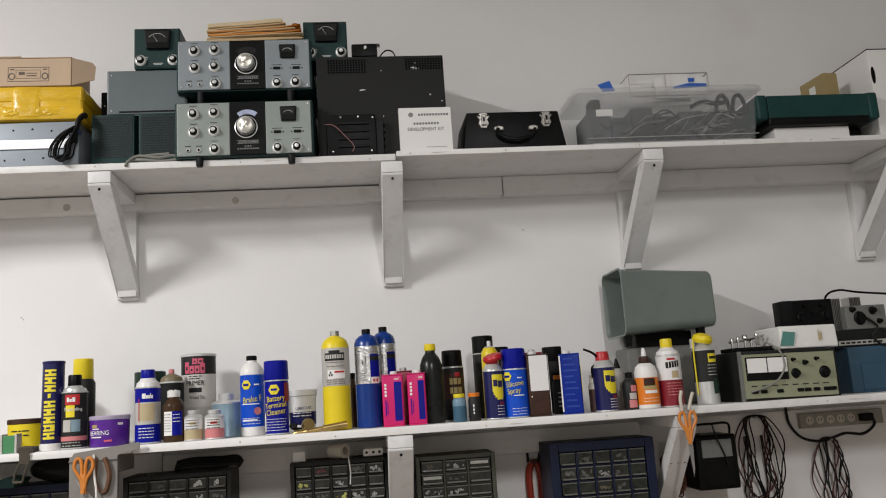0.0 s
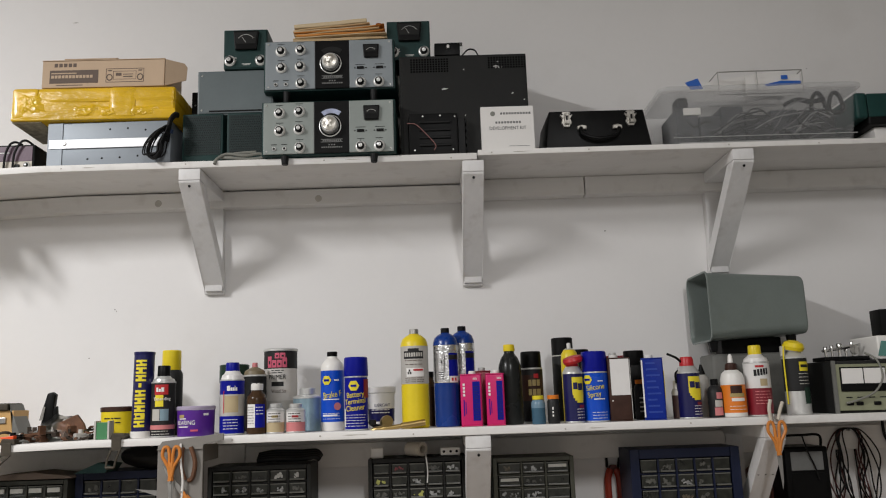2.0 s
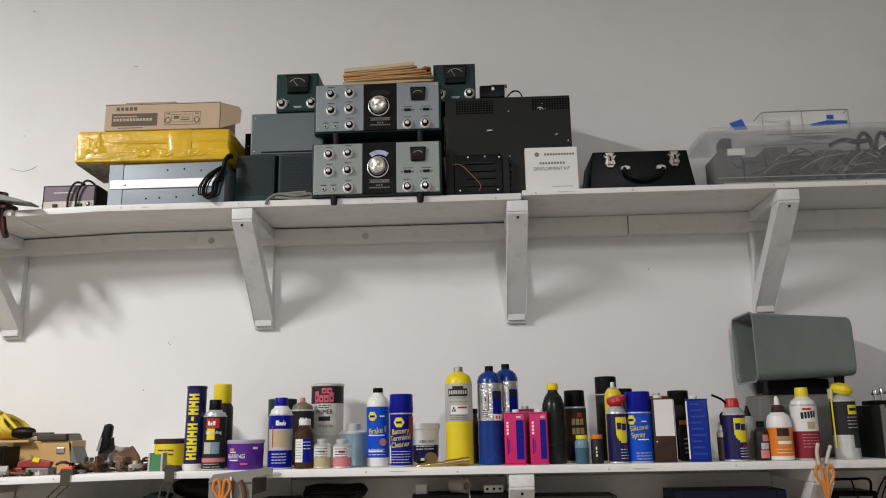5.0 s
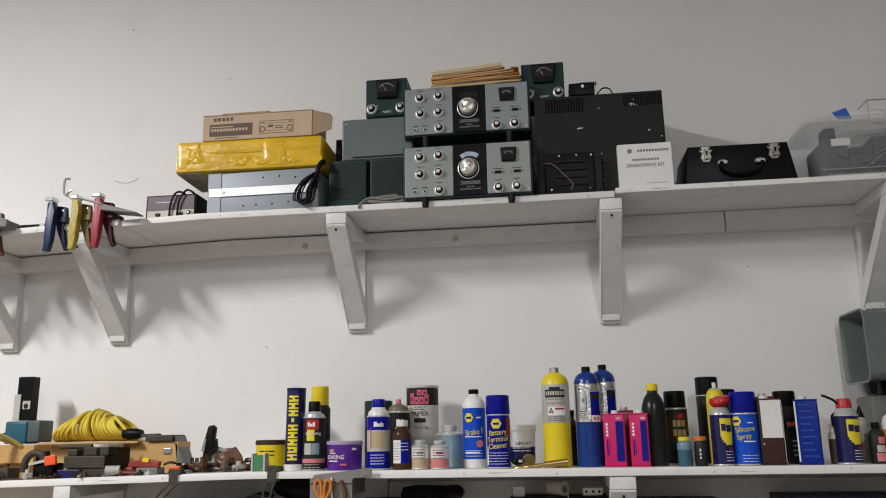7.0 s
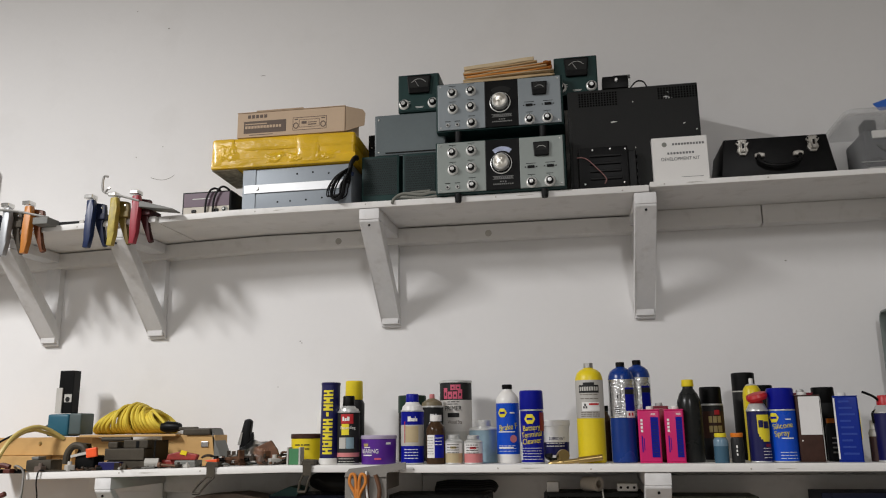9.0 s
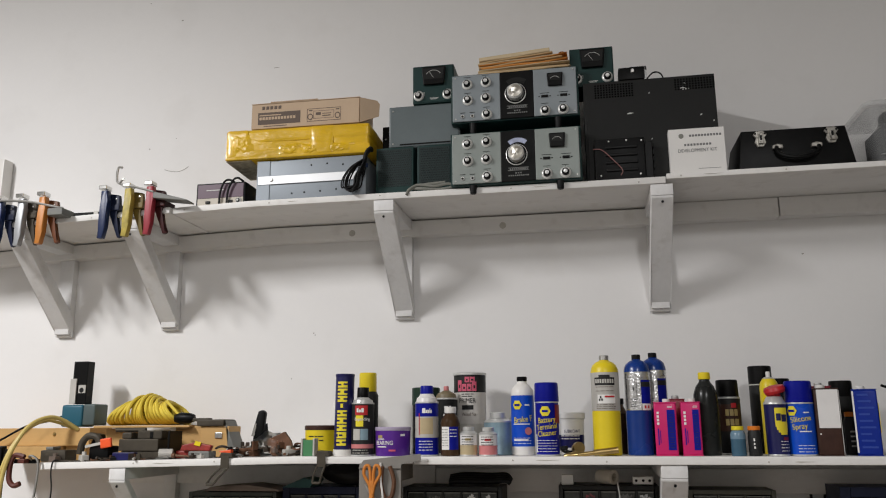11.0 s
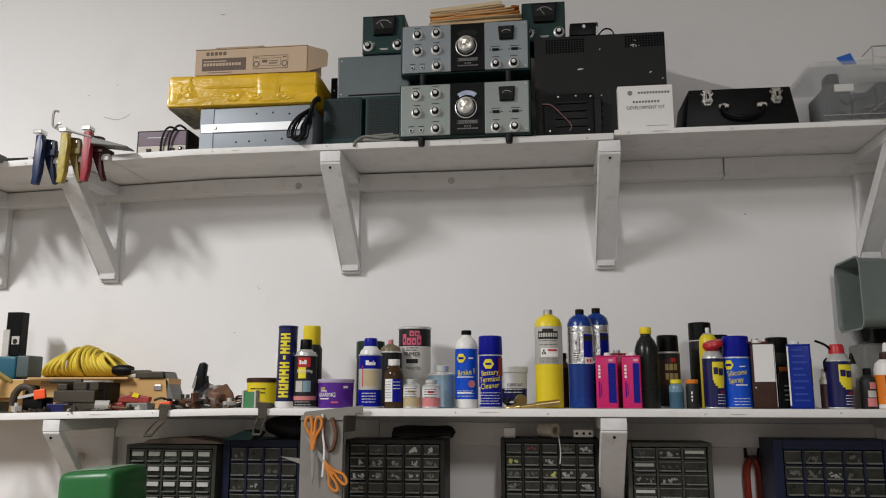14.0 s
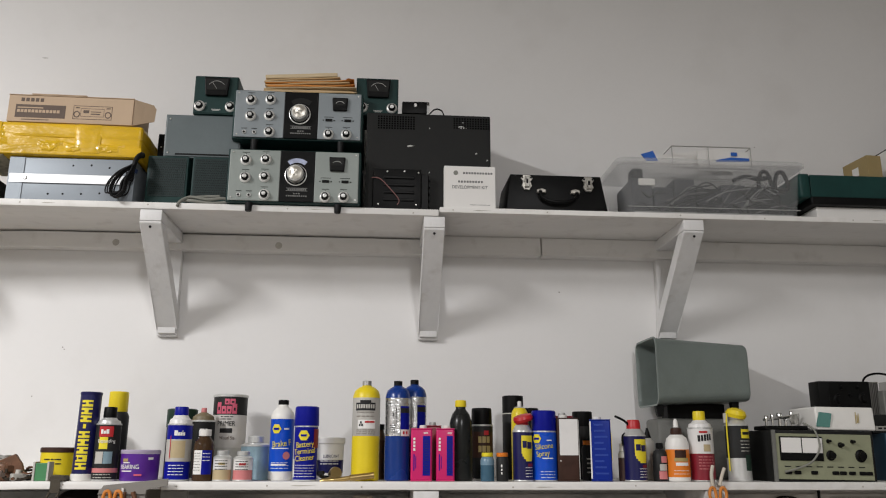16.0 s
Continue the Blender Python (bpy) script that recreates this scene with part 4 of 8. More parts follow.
BLUEP = mat("blue_label", (0.02, 0.12, 0.5), 0.5, vary=0.1)
t = thing("label_sheet", "sheets of white paper with blue label", "paper", pose(0.932, 2.41, 1.999 + 0.174))
part("sheet", box(-0.08, 0.095, 0.0002, 0.004, 0, 0.066), PAPER, t)
part("label", prism([(-0.02, 0.03), (0.09, 0.034), (0.09, 0.044), (0.03, 0.046), (-0.02, 0.036)], -0.002, 0.0), BLUEP, t)
part("label", box(0.03, 0.05, -0.004, -0.0025, 0.05, 0.062), BLUEP, t)
t = thing("blue_tag", "bright blue plastic tag standing in a storage box lid", "tag", pose(0.668, 2.335, 1.999 + 0.174))
part("tag", prism([(-0.028, 0.02), (0.01, 0.032), (0.024, 0.0), (-0.012, -0.0005)], 0, 0.003), BLUEP, t)

# dark green box on a white one
t = thing("book_box", "flat white box lying under a dark green box", "box", pose(1.325, 2.33, 1.999 + 0.0005))
part("body", box(-0.125, 0.125, 0, 0.19, 0, 0.044, 0.002), PAPER, t)
t = thing("support_block", "dark wooden block beside a flat white box", "block", pose(1.50, 2.36, 1.999 + 0.0005))
part("body", box(-0.035, 0.012, 0, 0.15, 0, 0.044, 0.003), BLACKM, t)
t = thing("instrument_case", "dark green instrument case with darker end caps", "case", pose(1.334, 2.305, 1.999 + 0.045))
part("body", box(-0.165, 0.17, 0, 0.22, 0, 0.09, 0.006, 3), BLACKM, t, smooth=40)
DGREEN = mat("dark_green_plastic", (0.012, 0.05, 0.045), 0.45, vary=0.2, dirt=0.2)
part("end_cap", box(-0.2, -0.1645, -0.004, 0.224, 0.018, 0.094, 0.008, 3), DGREEN, t, smooth=40)
part("end_cap", box(0.1705, 0.205, -0.004, 0.224, 0.012, 0.094, 0.008, 3), DGREEN, t, smooth=40)
part("front_strip", box(-0.164, 0.17, -0.003, 0.0, 0.022, 0.09, 0.001), DGREEN, t)
t = thing("carton", "small olive-brown cardboard carton with a white label", "carton", pose(1.445, 2.43, 1.999 + 0.1355, 0, 0, 6))
part("body", box(-0.026, 0.026, -0.03, 0.09, 0, 0.104, 0.002), mat("olive_card", (0.36, 0.27, 0.12), 0.7, vary=0.08), t)
part("label", box(-0.0268, -0.026, 0.015, 0.045, 0.05, 0.078), PAPER, t)
t = thing("carton", "tall white carton with a dark slot, at the shelf end", "carton", pose(1.66, 2.335, 1.999 + 0.0005))
part("body", box(-0.10, 0.15, 0, 0.2, 0, 0.288, 0.002), PAPER, t)
part("hand_hole", prism([(-0.092 + 0.007 * math.cos(a * math.pi / 8), 0.205 + 0.028 * math.sin(a * math.pi / 8)) for a in range(16)], -0.001, 0), BLACKM, t)
part("lid_edge", box(-0.101, 0.151, -0.001, 0.201, 0.2885, 0.2905), BLACKM, t)

# ---- things on the lower shelf ----
NAVY = mat("navy_print", (0.007, 0.007, 0.075), 0.35, vary=0.1)
BLUE = mat("blue_print", (0.004, 0.008, 0.26), 0.36, vary=0.12, spec=0.16)
BRIGHTB = mat("bright_blue_print", (0.006, 0.075, 0.55), 0.3, vary=0.12, spec=0.3)
SKY = mat("pale_blue_metal", (0.25, 0.36, 0.42), 0.4, metal=0.3, vary=0.15, dirt=0.3)
TINBLUE = mat("tin_blue_print", (0.006, 0.025, 0.26), 0.34, vary=0.15, dirt=0.15, spec=0.18)
FOIL = mat("crinkled_silver_foil", (0.72, 0.72, 0.72), 0.24, metal=0.95, vary=0.2, scale=45, fine=130, bump=0.5)
YELLOW = mat("yellow_enamel", (0.78, 0.60, 0.015), 0.38, vary=0.07, dirt=0.15)
YPRINT = mat("yellow_print", (0.80, 0.66, 0.03), 0.4, vary=0.06, bump=0)
RED = mat("red_plastic", (0.50, 0.02, 0.025), 0.4, vary=0.1)
MAROON = mat("maroon_print", (0.22, 0.012, 0.025), 0.35, vary=0.12)
PINK = mat("magenta_print", (0.62, 0.012, 0.14), 0.35, vary=0.1, dirt=0.1)
PINKL = mat("pink_print", (0.62, 0.10, 0.17), 0.45, vary=0.1, bump=0)
ROSE = mat("rose_print", (0.60, 0.20, 0.20), 0.45, vary=0.1)
PURPLE = mat("purple_print", (0.10, 0.02, 0.27), 0.32, vary=0.1)
ORANGE = mat("orange_plastic", (0.75, 0.20, 0.015), 0.4, vary=0.08)
GREYLAB = mat("silver_grey_label", (0.50, 0.48, 0.44), 0.45, metal=0.1, vary=0.1, dirt=0.2)
SILVER = mat("silver_can", (0.64, 0.64, 0.62), 0.36, metal=0.5, vary=0.1, dirt=0.25)
CYLBLUE = mat("cylinder_blue", (0.004, 0.035, 0.21), 0.26, vary=0.12, dirt=0.2)
BROWNG = mat("amber_glass", (0.055, 0.03, 0.015), 0.12, vary=0.15, bump=0)
TAN = mat("tan_print", (0.48, 0.38, 0.22), 0.5, vary=0.08)
DBROWN = mat("dark_brown_print", (0.05, 0.022, 0.015), 0.45, vary=0.3, scale=30, dirt=0.3)
GOLDP = mat("gold_print", (0.42, 0.32, 0.12), 0.45, vary=0.15)
BRASS = mat("brass", (0.52, 0.37, 0.15), 0.3, metal=1.0, vary=0.15, dirt=0.3)
BLUEFLUID = mat("blue_fluid_plastic", (0.05, 0.12, 0.18), 0.25, vary=0.1)
BLUECLEAR = mat("pale_blue_plastic", (0.16, 0.26, 0.34), 0.25, vary=0.1)
GREENLID = mat("dark_green_lid", (0.02, 0.045, 0.03), 0.4, vary=0.15)
WHITEM = mat("white_metal", (0.74, 0.72, 0.70), 0.35, vary=0.04, dirt=0.12)
LINE = mat("black_ink", (0.02, 0.02, 0.02), 0.5, vary=0.1, bump=0)


def stretch(y, tall):
    """Containers of the back rows are the taller ones."""
    return (0.955 + (-0.0035 + 0.15 * (y - 2.27)) / tall) / 0.965


def vessel(name, label, cat, x, y, segs, z=None, tilt=(0, 0), n=36, group=""):
    """A round container: segs are (part, [(radius, height), ...], material[, label]); closed at the bottom and top."""
    t = thing(name, label, cat, pose(x, y, (zlow_plan(x) if z is None else z) + 0.0006, tilt[0], tilt[1], 0), group)
    tall = segs[-1][1][-1][1]
    t.scale.z *= stretch(y, tall)
    last = len(segs) - 1
    for i, (pn, prof, m_, *lab) in enumerate(segs):
        prof = list(prof)
        if i == 0:
            prof = [(0, prof[0][1])] + prof
        if i == last:
            prof = prof + [(0, prof[-1][1])]
        part(pn, lathe(prof, n), m_, t, lab[0] if lab else "", smooth=32)
    return t


def aerosol(name, label, x, y, r, hb, cone, cap, base, parts, cap_m, cap_r, dome_m=None, rim=True, tilt=(0, 0), taper=True):
    """Spray can: printed body in bands, steel rims, a cone and a cap. parts: (z0, z1, material)."""
    segs = []
    if rim:
        segs.append(("bottom_rim", [(r * 0.9, 0), (r + 0.0006, 0.0005), (r + 0.0008, 0.003), (r, 0.004)], SILVER))
    segs += [("can_body", [(r, a), (r, b)], m_) for a, b, m_ in parts]
    if rim:
        segs.append(("top_rim", [(r, hb), (r + 0.0008, hb + 0.001), (r + 0.0006, hb + 0.004), (r * 0.93, hb + 0.005)], SILVER))
    if cone:
        top_r = cap_r * (1.0 if taper else 0.92)
        segs.append(("shoulder", [(r * 0.93, hb + 0.005), (r * 0.86, hb + 0.005 + cone * 0.45), (r * 0.68, hb + cone * 0.85), (top_r, hb + cone + 0.004)], dome_m or SILVER))
    z0 = hb + cone + 0.004
    segs.append(("cap", [(cap_r, z0), (cap_r * 1.01, z0 + 0.002), (cap_r * 0.97, z0 + cap - 0.003), (cap_r * 0.9, z0 + cap)], cap_m, "plain plastic cap"))
    return vessel(name, label, "spray can", x, y, segs, tilt=tilt)


def print_rows(seed, a0, a1, z0, z1, rows, h):
    h *= 0.7
    rng = random.Random(seed)
    out = []
    for i in range(rows):
        z = z1 - (i + 0.5) * (z1 - z0) / rows
        a = a0
        while a < a1 - 6:
            b = min(a1, a + rng.uniform(7, 22))
            out.append((a, b, z, h))
            a = b + rng.uniform(2.5, 4)
    return out


# tall caulking tube with crimped top and upright yellow lettering blocks
t = vessel("caulking_tube", "tall dark blue cardboard tube with bold yellow upright lettering", "tube", -0.957, 2.286, [("end_cap", [(0.029, 0), (0.0295, 0.001), (0.0295, 0.018), (0.028, 0.0185)], WHITEP, "white end cap"), ("tube_body", [(0.0275, 0.0186), (0.0275, 0.232)], NAVY), ("crimped_top", [(0.0275, 0.232), (0.0285, 0.234), (0.0285, 0.240), (0.026, 0.241), (0.025, 0.234)], NAVY)], tilt=(0, 0.6))
for i in range(9):
    z = 0.030 + i * 0.0212
    if i == 5:
        patch("letter_block", YPRINT, t, 0.0275, -8, 8, z + 0.004, z + 0.016)
        continue
    patch("letter_block", YPRINT, t, 0.0275, -30, 32, z, z + 0.0178)
    patch("letter_notch", NAVY, t, 0.0281, (-30, -12, 10, -30)[i % 4], (-6, 10, 32, -10)[i % 4], z + 0.0062, z + 0.0112)
    patch("letter_notch", NAVY, t, 0.0281, (8, -30, -30, 12)[i % 4], (32, -20, -12, 32)[i % 4], z + (0.0045 if i % 2 else 0.0075), z + 0.0125)

vessel("spray_can", "dark can with a plain yellow cap behind the caulking tube", "spray can", -0.922, 2.43, [("can_body", [(0.033, 0), (0.033, 0.165), (0.027, 0.176)], LINE), ("cap", [(0.027, 0.1765), (0.0275, 0.178), (0.027, 0.228), (0.025, 0.2305)], YELLOW, "yellow plastic cap")])
vessel("bottle", "white bottle with printed label at the wall", "bottle", -1.018, 2.47, [("bottle_body", [(0.033, 0), (0.034, 0.003), (0.034, 0.12), (0.028, 0.14), (0.016, 0.152)], WHITEP), ("cap", [(0.016, 0.1525), (0.016, 0.172)], WHITEP)])
t = vessel("paint_tin", "low yellow tin with a dark rusty lid", "tin", -1.056, 2.385, [("tin_body", [(0.048, 0), (0.049, 0.002), (0.049, 0.008)], SILVER), ("label", [(0.049, 0.008), (0.049, 0.062)], YELLOW), ("rim", [(0.0495, 0.062), (0.051, 0.063), (0.051, 0.072), (0.048, 0.074), (0.046, 0.071)], DBROWN, "dark rusty rim")])
bars("small_print", LINE, t, 0.049, print_rows(2, -30, 30, 0.03, 0.05, 2, 0.004))

t = aerosol("spray_can", "black foam spray can with printed labels and black cap", -0.899, 2.286, 0.0325, 0.150, 0.016, 0.030, 0, [(0.004, 0.022, LINE), (0.022, 0.034, ROSE), (0.034, 0.15, LINE)], BLACKP, 0.0175)
patch("red_label", RED, t, 0.0325, -26, 40, 0.118, 0.146)
patch("yellow_label", YPRINT, t, 0.0325, -22, 18, 0.085, 0.117)
patch("picture_label", GREYLAB, t, 0.0325, -38, 2, 0.046, 0.078)
patch("picture_label", SKY, t, 0.0325, 4, 44, 0.046, 0.078)
word("Expanding", 0.0125, PAPER, t, radians(12), 0, 0.106, r=0.0332, squeeze=0.9)
bars("brand_mark", PAPER, t, 0.033, [(-16, -6, 0.126, 0.012), (-4, 6, 0.126, 0.008), (8, 20, 0.126, 0.012)])
bars("small_print", GREYLAB, t, 0.0325, print_rows(7, -40, 50, 0.004, 0.02, 2, 0.003))

t = vessel("grease_tub", "purple plastic grease tub with white lid edge", "tub", -0.812, 2.305, [("tub_body", [(0.049, 0), (0.05, 0.002), (0.0515, 0.07)], PURPLE), ("lid", [(0.0525, 0.0705), (0.053, 0.0715), (0.053, 0.079), (0.051, 0.081)], mat("lilac_lid", (0.42, 0.36, 0.48), 0.4, vary=0.05), "pale lilac lid")])
word("BEARING", 0.0165, PAPER, t, radians(-18), 0, 0.036, r=0.0512, squeeze=0.85)
bars("small_print", PINKL, t, 0.0508, [(0, 22, 0.013, 0.005)])
patch("gold_mark", GOLDP, t, 0.0512, -42, -22, 0.05, 0.058)
bars("small_print", PAPER, t, 0.0511, [(-44, -8, 0.024, 0.003), (38, 55, 0.055, 0.006), (-40, -15, 0.046, 0.0025)])

vessel("paint_can", "black and dark green can at the wall", "can", -0.742, 2.46, [("can_body", [(0.042, 0), (0.042, 0.13)], BLACKM), ("lid", [(0.043, 0.1305), (0.044, 0.132), (0.044, 0.176), (0.04, 0.178)], GREENLID)])
t = aerosol("spray_can", "blue and white spray can with blue cap", -0.707, 2.287, 0.0335, 0.150, 0.024, 0.024, 0, [(0.004, 0.052, BLUE), (0.052, 0.112, GREYLAB), (0.112, 0.15, BLUE)], BLUE, 0.019, WHITEM)
patch("tan_panel", TAN, t, 0.0335, -24, 42, 0.062, 0.108)
for i, (a, b) in enumerate(((-12, 4), (5, 14), (15, 23), (24, 27), (28, 36))):
    patch("brand_mark", PAPER, t, 0.0335, a, b, 0.122, 0.136 if i in (0, 3) else 0.131)
bars("small_print", PAPER, t, 0.0335, print_rows(11, -30, 40, 0.012, 0.045, 4, 0.0028))
bars("red_line", RED, t, 0.0335, [(-30, -26, 0.06, 0.062)])

t = aerosol("spray_can", "dark grey can with brass cone and orange valve", -0.668, 2.40, 0.034, 0.150, 0.022, 0.012, 0, [(0.004, 0.15, DARKGREY)], ROSE, 0.008, mat("dull_gold", (0.2, 0.16, 0.09), 0.5, vary=0.2))
bars("white_print", PAPER, t, 0.034, [(0, 18, 0.118, 0.014), (24, 34, 0.118, 0.014), (-5, 25, 0.098, 0.012), (0, 30, 0.078, 0.012)])

t = vessel("medicine_bottle", "amber bottle with white cap and blue label", "bottle", -0.637, 2.282, [("bottle_body", [(0.0265, 0), (0.028, 0.002), (0.028, 0.095), (0.025, 0.108), (0.0165, 0.117), (0.0155, 0.122)], BROWNG), ("cap", [(0.0165, 0.1225), (0.017, 0.124), (0.017, 0.139), (0.015, 0.1405)], WHITEP, "white screw cap")])
patch("label", PAPER, t, 0.028, -50, 2, 0.018, 0.083)
patch("label", BLUE, t, 0.028, 2, 60, 0.018, 0.083)
bars("small_print", GREYCORD, t, 0.0286, print_rows(17, -46, -4, 0.025, 0.078, 7, 0.0022))
bars("small_print", PAPER, t, 0.0286, print_rows(18, 6, 45, 0.05, 0.078, 3, 0.0028))

t = vessel("paint_can", "tall primer can with black top label and pink lettering blocks", "can", -0.605, 2.475, [("base", [(0.05, 0), (0.05, 0.08)], GREYLAB), ("label", [(0.05, 0.08), (0.05, 0.165)], mat("pale_label", (0.60, 0.57, 0.53), 0.5, vary=0.06, dirt=0.2)), ("label_top", [(0.05, 0.165), (0.05, 0.212)], LINE), ("rim", [(0.0505, 0.212), (0.0525, 0.213), (0.0525, 0.218), (0.049, 0.22), (0.046, 0.217)], SILVER)])
for a, b, z, h in ((-10, 6, 0.192, 0.015), (8, 26, 0.192, 0.015), (-38, -22, 0.168, 0.03), (-20, -4, 0.168, 0.02), (-2, 14, 0.168, 0.02), (16, 32, 0.168, 0.026)):
    patch("brand_mark", PINKL, t, 0.05, a, b, z, z + h)
    patch("mark_hole", LINE, t, 0.0507, a + 5, b - 5, z + h * 0.3, z + h * 0.6)
word("PRIMER", 0.0175, LINE, t, radians(-2), 0, 0.142, r=0.0504, squeeze=0.95)
patch("dark_badge", LINE, t, 0.05, -22, 20, 0.118, 0.130)
bars("small_print", LINE, t, 0.05, print_rows(21, -22, 22, 0.15, 0.162, 2, 0.003))
word("Wood Sta", 0.0135, CARDD, t, radians(4), 0, 0.105, r=0.0504, squeeze=0.8)

for nm, lab, x, y, r, h, low_m, up_m, sd in (("glue_can", "small round can with tan and white label and steel cap", -0.584, 2.278, 0.0245, 0.062, TAN, WHITEM, 31), ("glue_can", "small round can with rose and white label and steel cap", -0.528, 2.279, 0.026, 0.06, ROSE, WHITEM, 32)):
    t = vessel(nm, lab, "can", x, y, [("bottom_rim", [(r, 0), (r + 0.001, 0.002), (r, 0.004)], SILVER), ("label", [(r, 0.004), (r, h * 0.5)], low_m), ("label", [(r, h * 0.5), (r, h)], up_m), ("shoulder", [(r + 0.001, h), (r + 0.001, h + 0.003), (r * 0.75, h + 0.009), (r * 0.62, h + 0.01)], SILVER), ("cap", [(r * 0.64, h + 0.0105), (r * 0.66, h + 0.012), (r * 0.66, h + 0.021), (r * 0.55, h + 0.0225)], SILVER, "steel screw cap")], group="small solvent cans")
    bars("small_print", LINE, t, r, print_rows(sd, -40, 40, h * 0.45, h * 0.95, 4, 0.0028))
    patch("red_mark", RED if sd == 32 else GOLDP, t, r + 0.0004, -15, 25, h * 0.72, h * 0.82)
vessel("solvent_can", "pale blue-grey metal solvent can with wide screw cap", "can", -0.508, 2.365, [("can_body", [(0.041, 0), (0.042, 0.002), (0.041, 0.004), (0.041, 0.085)], SKY), ("shoulder", [(0.042, 0.085), (0.042, 0.089), (0.03, 0.094), (0.022, 0.095)], SILVER), ("cap", [(0.0225, 0.0955), (0.023, 0.097), (0.023, 0.111), (0.02, 0.1125)], SILVER)])



def hexmark(parent, r, a, z, s):
    bm = bmesh.new()
    pts = [bm.verts.new(((r + 0.0014) * math.sin(a + s * math.cos(math.pi / 3 * k) / r), -(r + 0.0014) * math.cos(a + s * math.cos(math.pi / 3 * k) / r), z + s * math.sin(math.pi / 3 * k))) for k in range(6)]
    c = bm.verts.new(((r + 0.0018) * math.sin(a), -(r + 0.0018) * math.cos(a), z))
    for k in range(6):
        bm.faces.new((pts[k], pts[(k + 1) % 6], c))
    part("brand_mark", bm, YPRINT, parent, "yellow hexagon mark")
    bars("mark_bar", BLUE, parent, r + 0.0012, [(math.degrees(a) - 13, math.degrees(a) + 13, z - 0.003, 0.006)])


t = vessel("fluid_bottle", "white brake fluid bottle with bright blue label and black cap", "bottle", -0.432, 2.34, [("bottle_body", [(0.032, 0), (0.0335, 0.003), (0.0335, 0.024)], WHITEP), ("label", [(0.0337, 0.024), (0.0337, 0.165)], BRIGHTB), ("shoulder", [(0.0335, 0.165), (0.0335, 0.172), (0.031, 0.182), (0.022, 0.194), (0.0145, 0.2), (0.0135, 0.205)], WHITEP), ("cap", [(0.0145, 0.2055), (0.015, 0.207), (0.015, 0.217), (0.013, 0.2185)], BLACKP, "black ribbed cap")])
word("Brake F", 0.0235, YPRINT, t, radians(6), 0, 0.098, r=0.0339, squeeze=0.78, turn=0.12)
hexmark(t, 0.034, radians(-22), 0.138, 0.014)
part("round_badge", add_lathe(bmesh.new(), [(0, 0), (0.0105, 0), (0.0105, 0.0008), (0, 0.0008)], 18, pose(0.0175, -0.0302, 0.066, 90, 0, 30)), ROSE, t, "pink round badge")
bars("small_print", PAPER, t, 0.0337, [(15, 40, 0.136, 0.004), (-45, 40, 0.084, 0.0028), (-45, 30, 0.04, 0.004)] + print_rows(41, -45, 45, 0.028, 0.05, 3, 0.002))

t = aerosol("spray_can", "deep blue battery cleaner spray can with blue cap", -0.359, 2.288, 0.0325, 0.147, 0, 0.054, 0, [(0.004, 0.147, BLUE)], BLUE, 0.0343)
hexmark(t, 0.0348, radians(-6), 0.124, 0.0155)
for i, wd in enumerate(("Battery", "Terminal", "Cleaner")):
    word(wd, 0.0215, YPRINT, t, radians(0), 0, 0.099 - i * 0.0185, r=0.0349, squeeze=0.82, turn=0.1)
patch("red_side", MAROON, t, 0.0345, 42, 80, 0.09, 0.142)
bars("small_print", PAPER, t, 0.0345, print_rows(51, -48, 50, 0.008, 0.046, 5, 0.002))
patch("white_edge", PAPER, t, 0.0345, -60, -52, 0.01, 0.06)

t = vessel("grease_tub", "white plastic lubricant tub with dark blue label", "tub", -0.297, 2.42, [("tub_body", [(0.037, 0), (0.038, 0.002), (0.0385, 0.016)], WHITEP), ("label", [(0.0387, 0.016), (0.0398, 0.047)], NAVY), ("tub_body", [(0.0396, 0.047), (0.041, 0.085)], WHITEP), ("lid", [(0.0425, 0.0855), (0.044, 0.087), (0.044, 0.099), (0.042, 0.101)], WHITEP, "white lid")])
patch("white_band", PAPER, t, 0.0395, -40, 40, 0.05, 0.062, 0.0012)
word("LUBRICANT", 0.0105, NAVY, t, radians(8), 0, 0.0555, r=0.0408, squeeze=0.85)
bars("small_print", PAPER, t, 0.0398, print_rows(61, -40, 40, 0.033, 0.047, 2, 0.003))

# brass torch head lying at the edge
t = thing("torch_head", "brass gas torch head with hose lying at the shelf edge", "torch", pose(-0.245, 2.268, zlow_plan(-0.245) + 0.0006))
for pn, prof, m_ in (("burner_tube", [(0, -0.055), (0.0085, -0.055), (0.0085, 0.012), (0.0062, 0.014), (0.0062, 0.052), (0, 0.052)], BRASS), ("grip", [(0, 0.0521), (0.007, 0.0521), (0.009, 0.058), (0.009, 0.088), (0.006, 0.095), (0, 0.095)], BRASS)):
    part(pn, lathe(prof, 20, pose(0.025, -0.006, 0.010, 0, -97, 0)), m_, t, smooth=32)
part("valve", lathe([(0, -0.012), (0.016, -0.012), (0.018, 0), (0.016, 0.012), (0, 0.012)], 20, pose(-0.03, 0.02, 0.02, 80, 0, 20)), BRASS, t, smooth=30)
part("hose", tube([(-0.06, 0.0, 0.022), (-0.075, 0.012, 0.02), (-0.06, 0.06, 0.008), (-0.02, 0.06, 0.008)], 0.006), RUBBER, t)


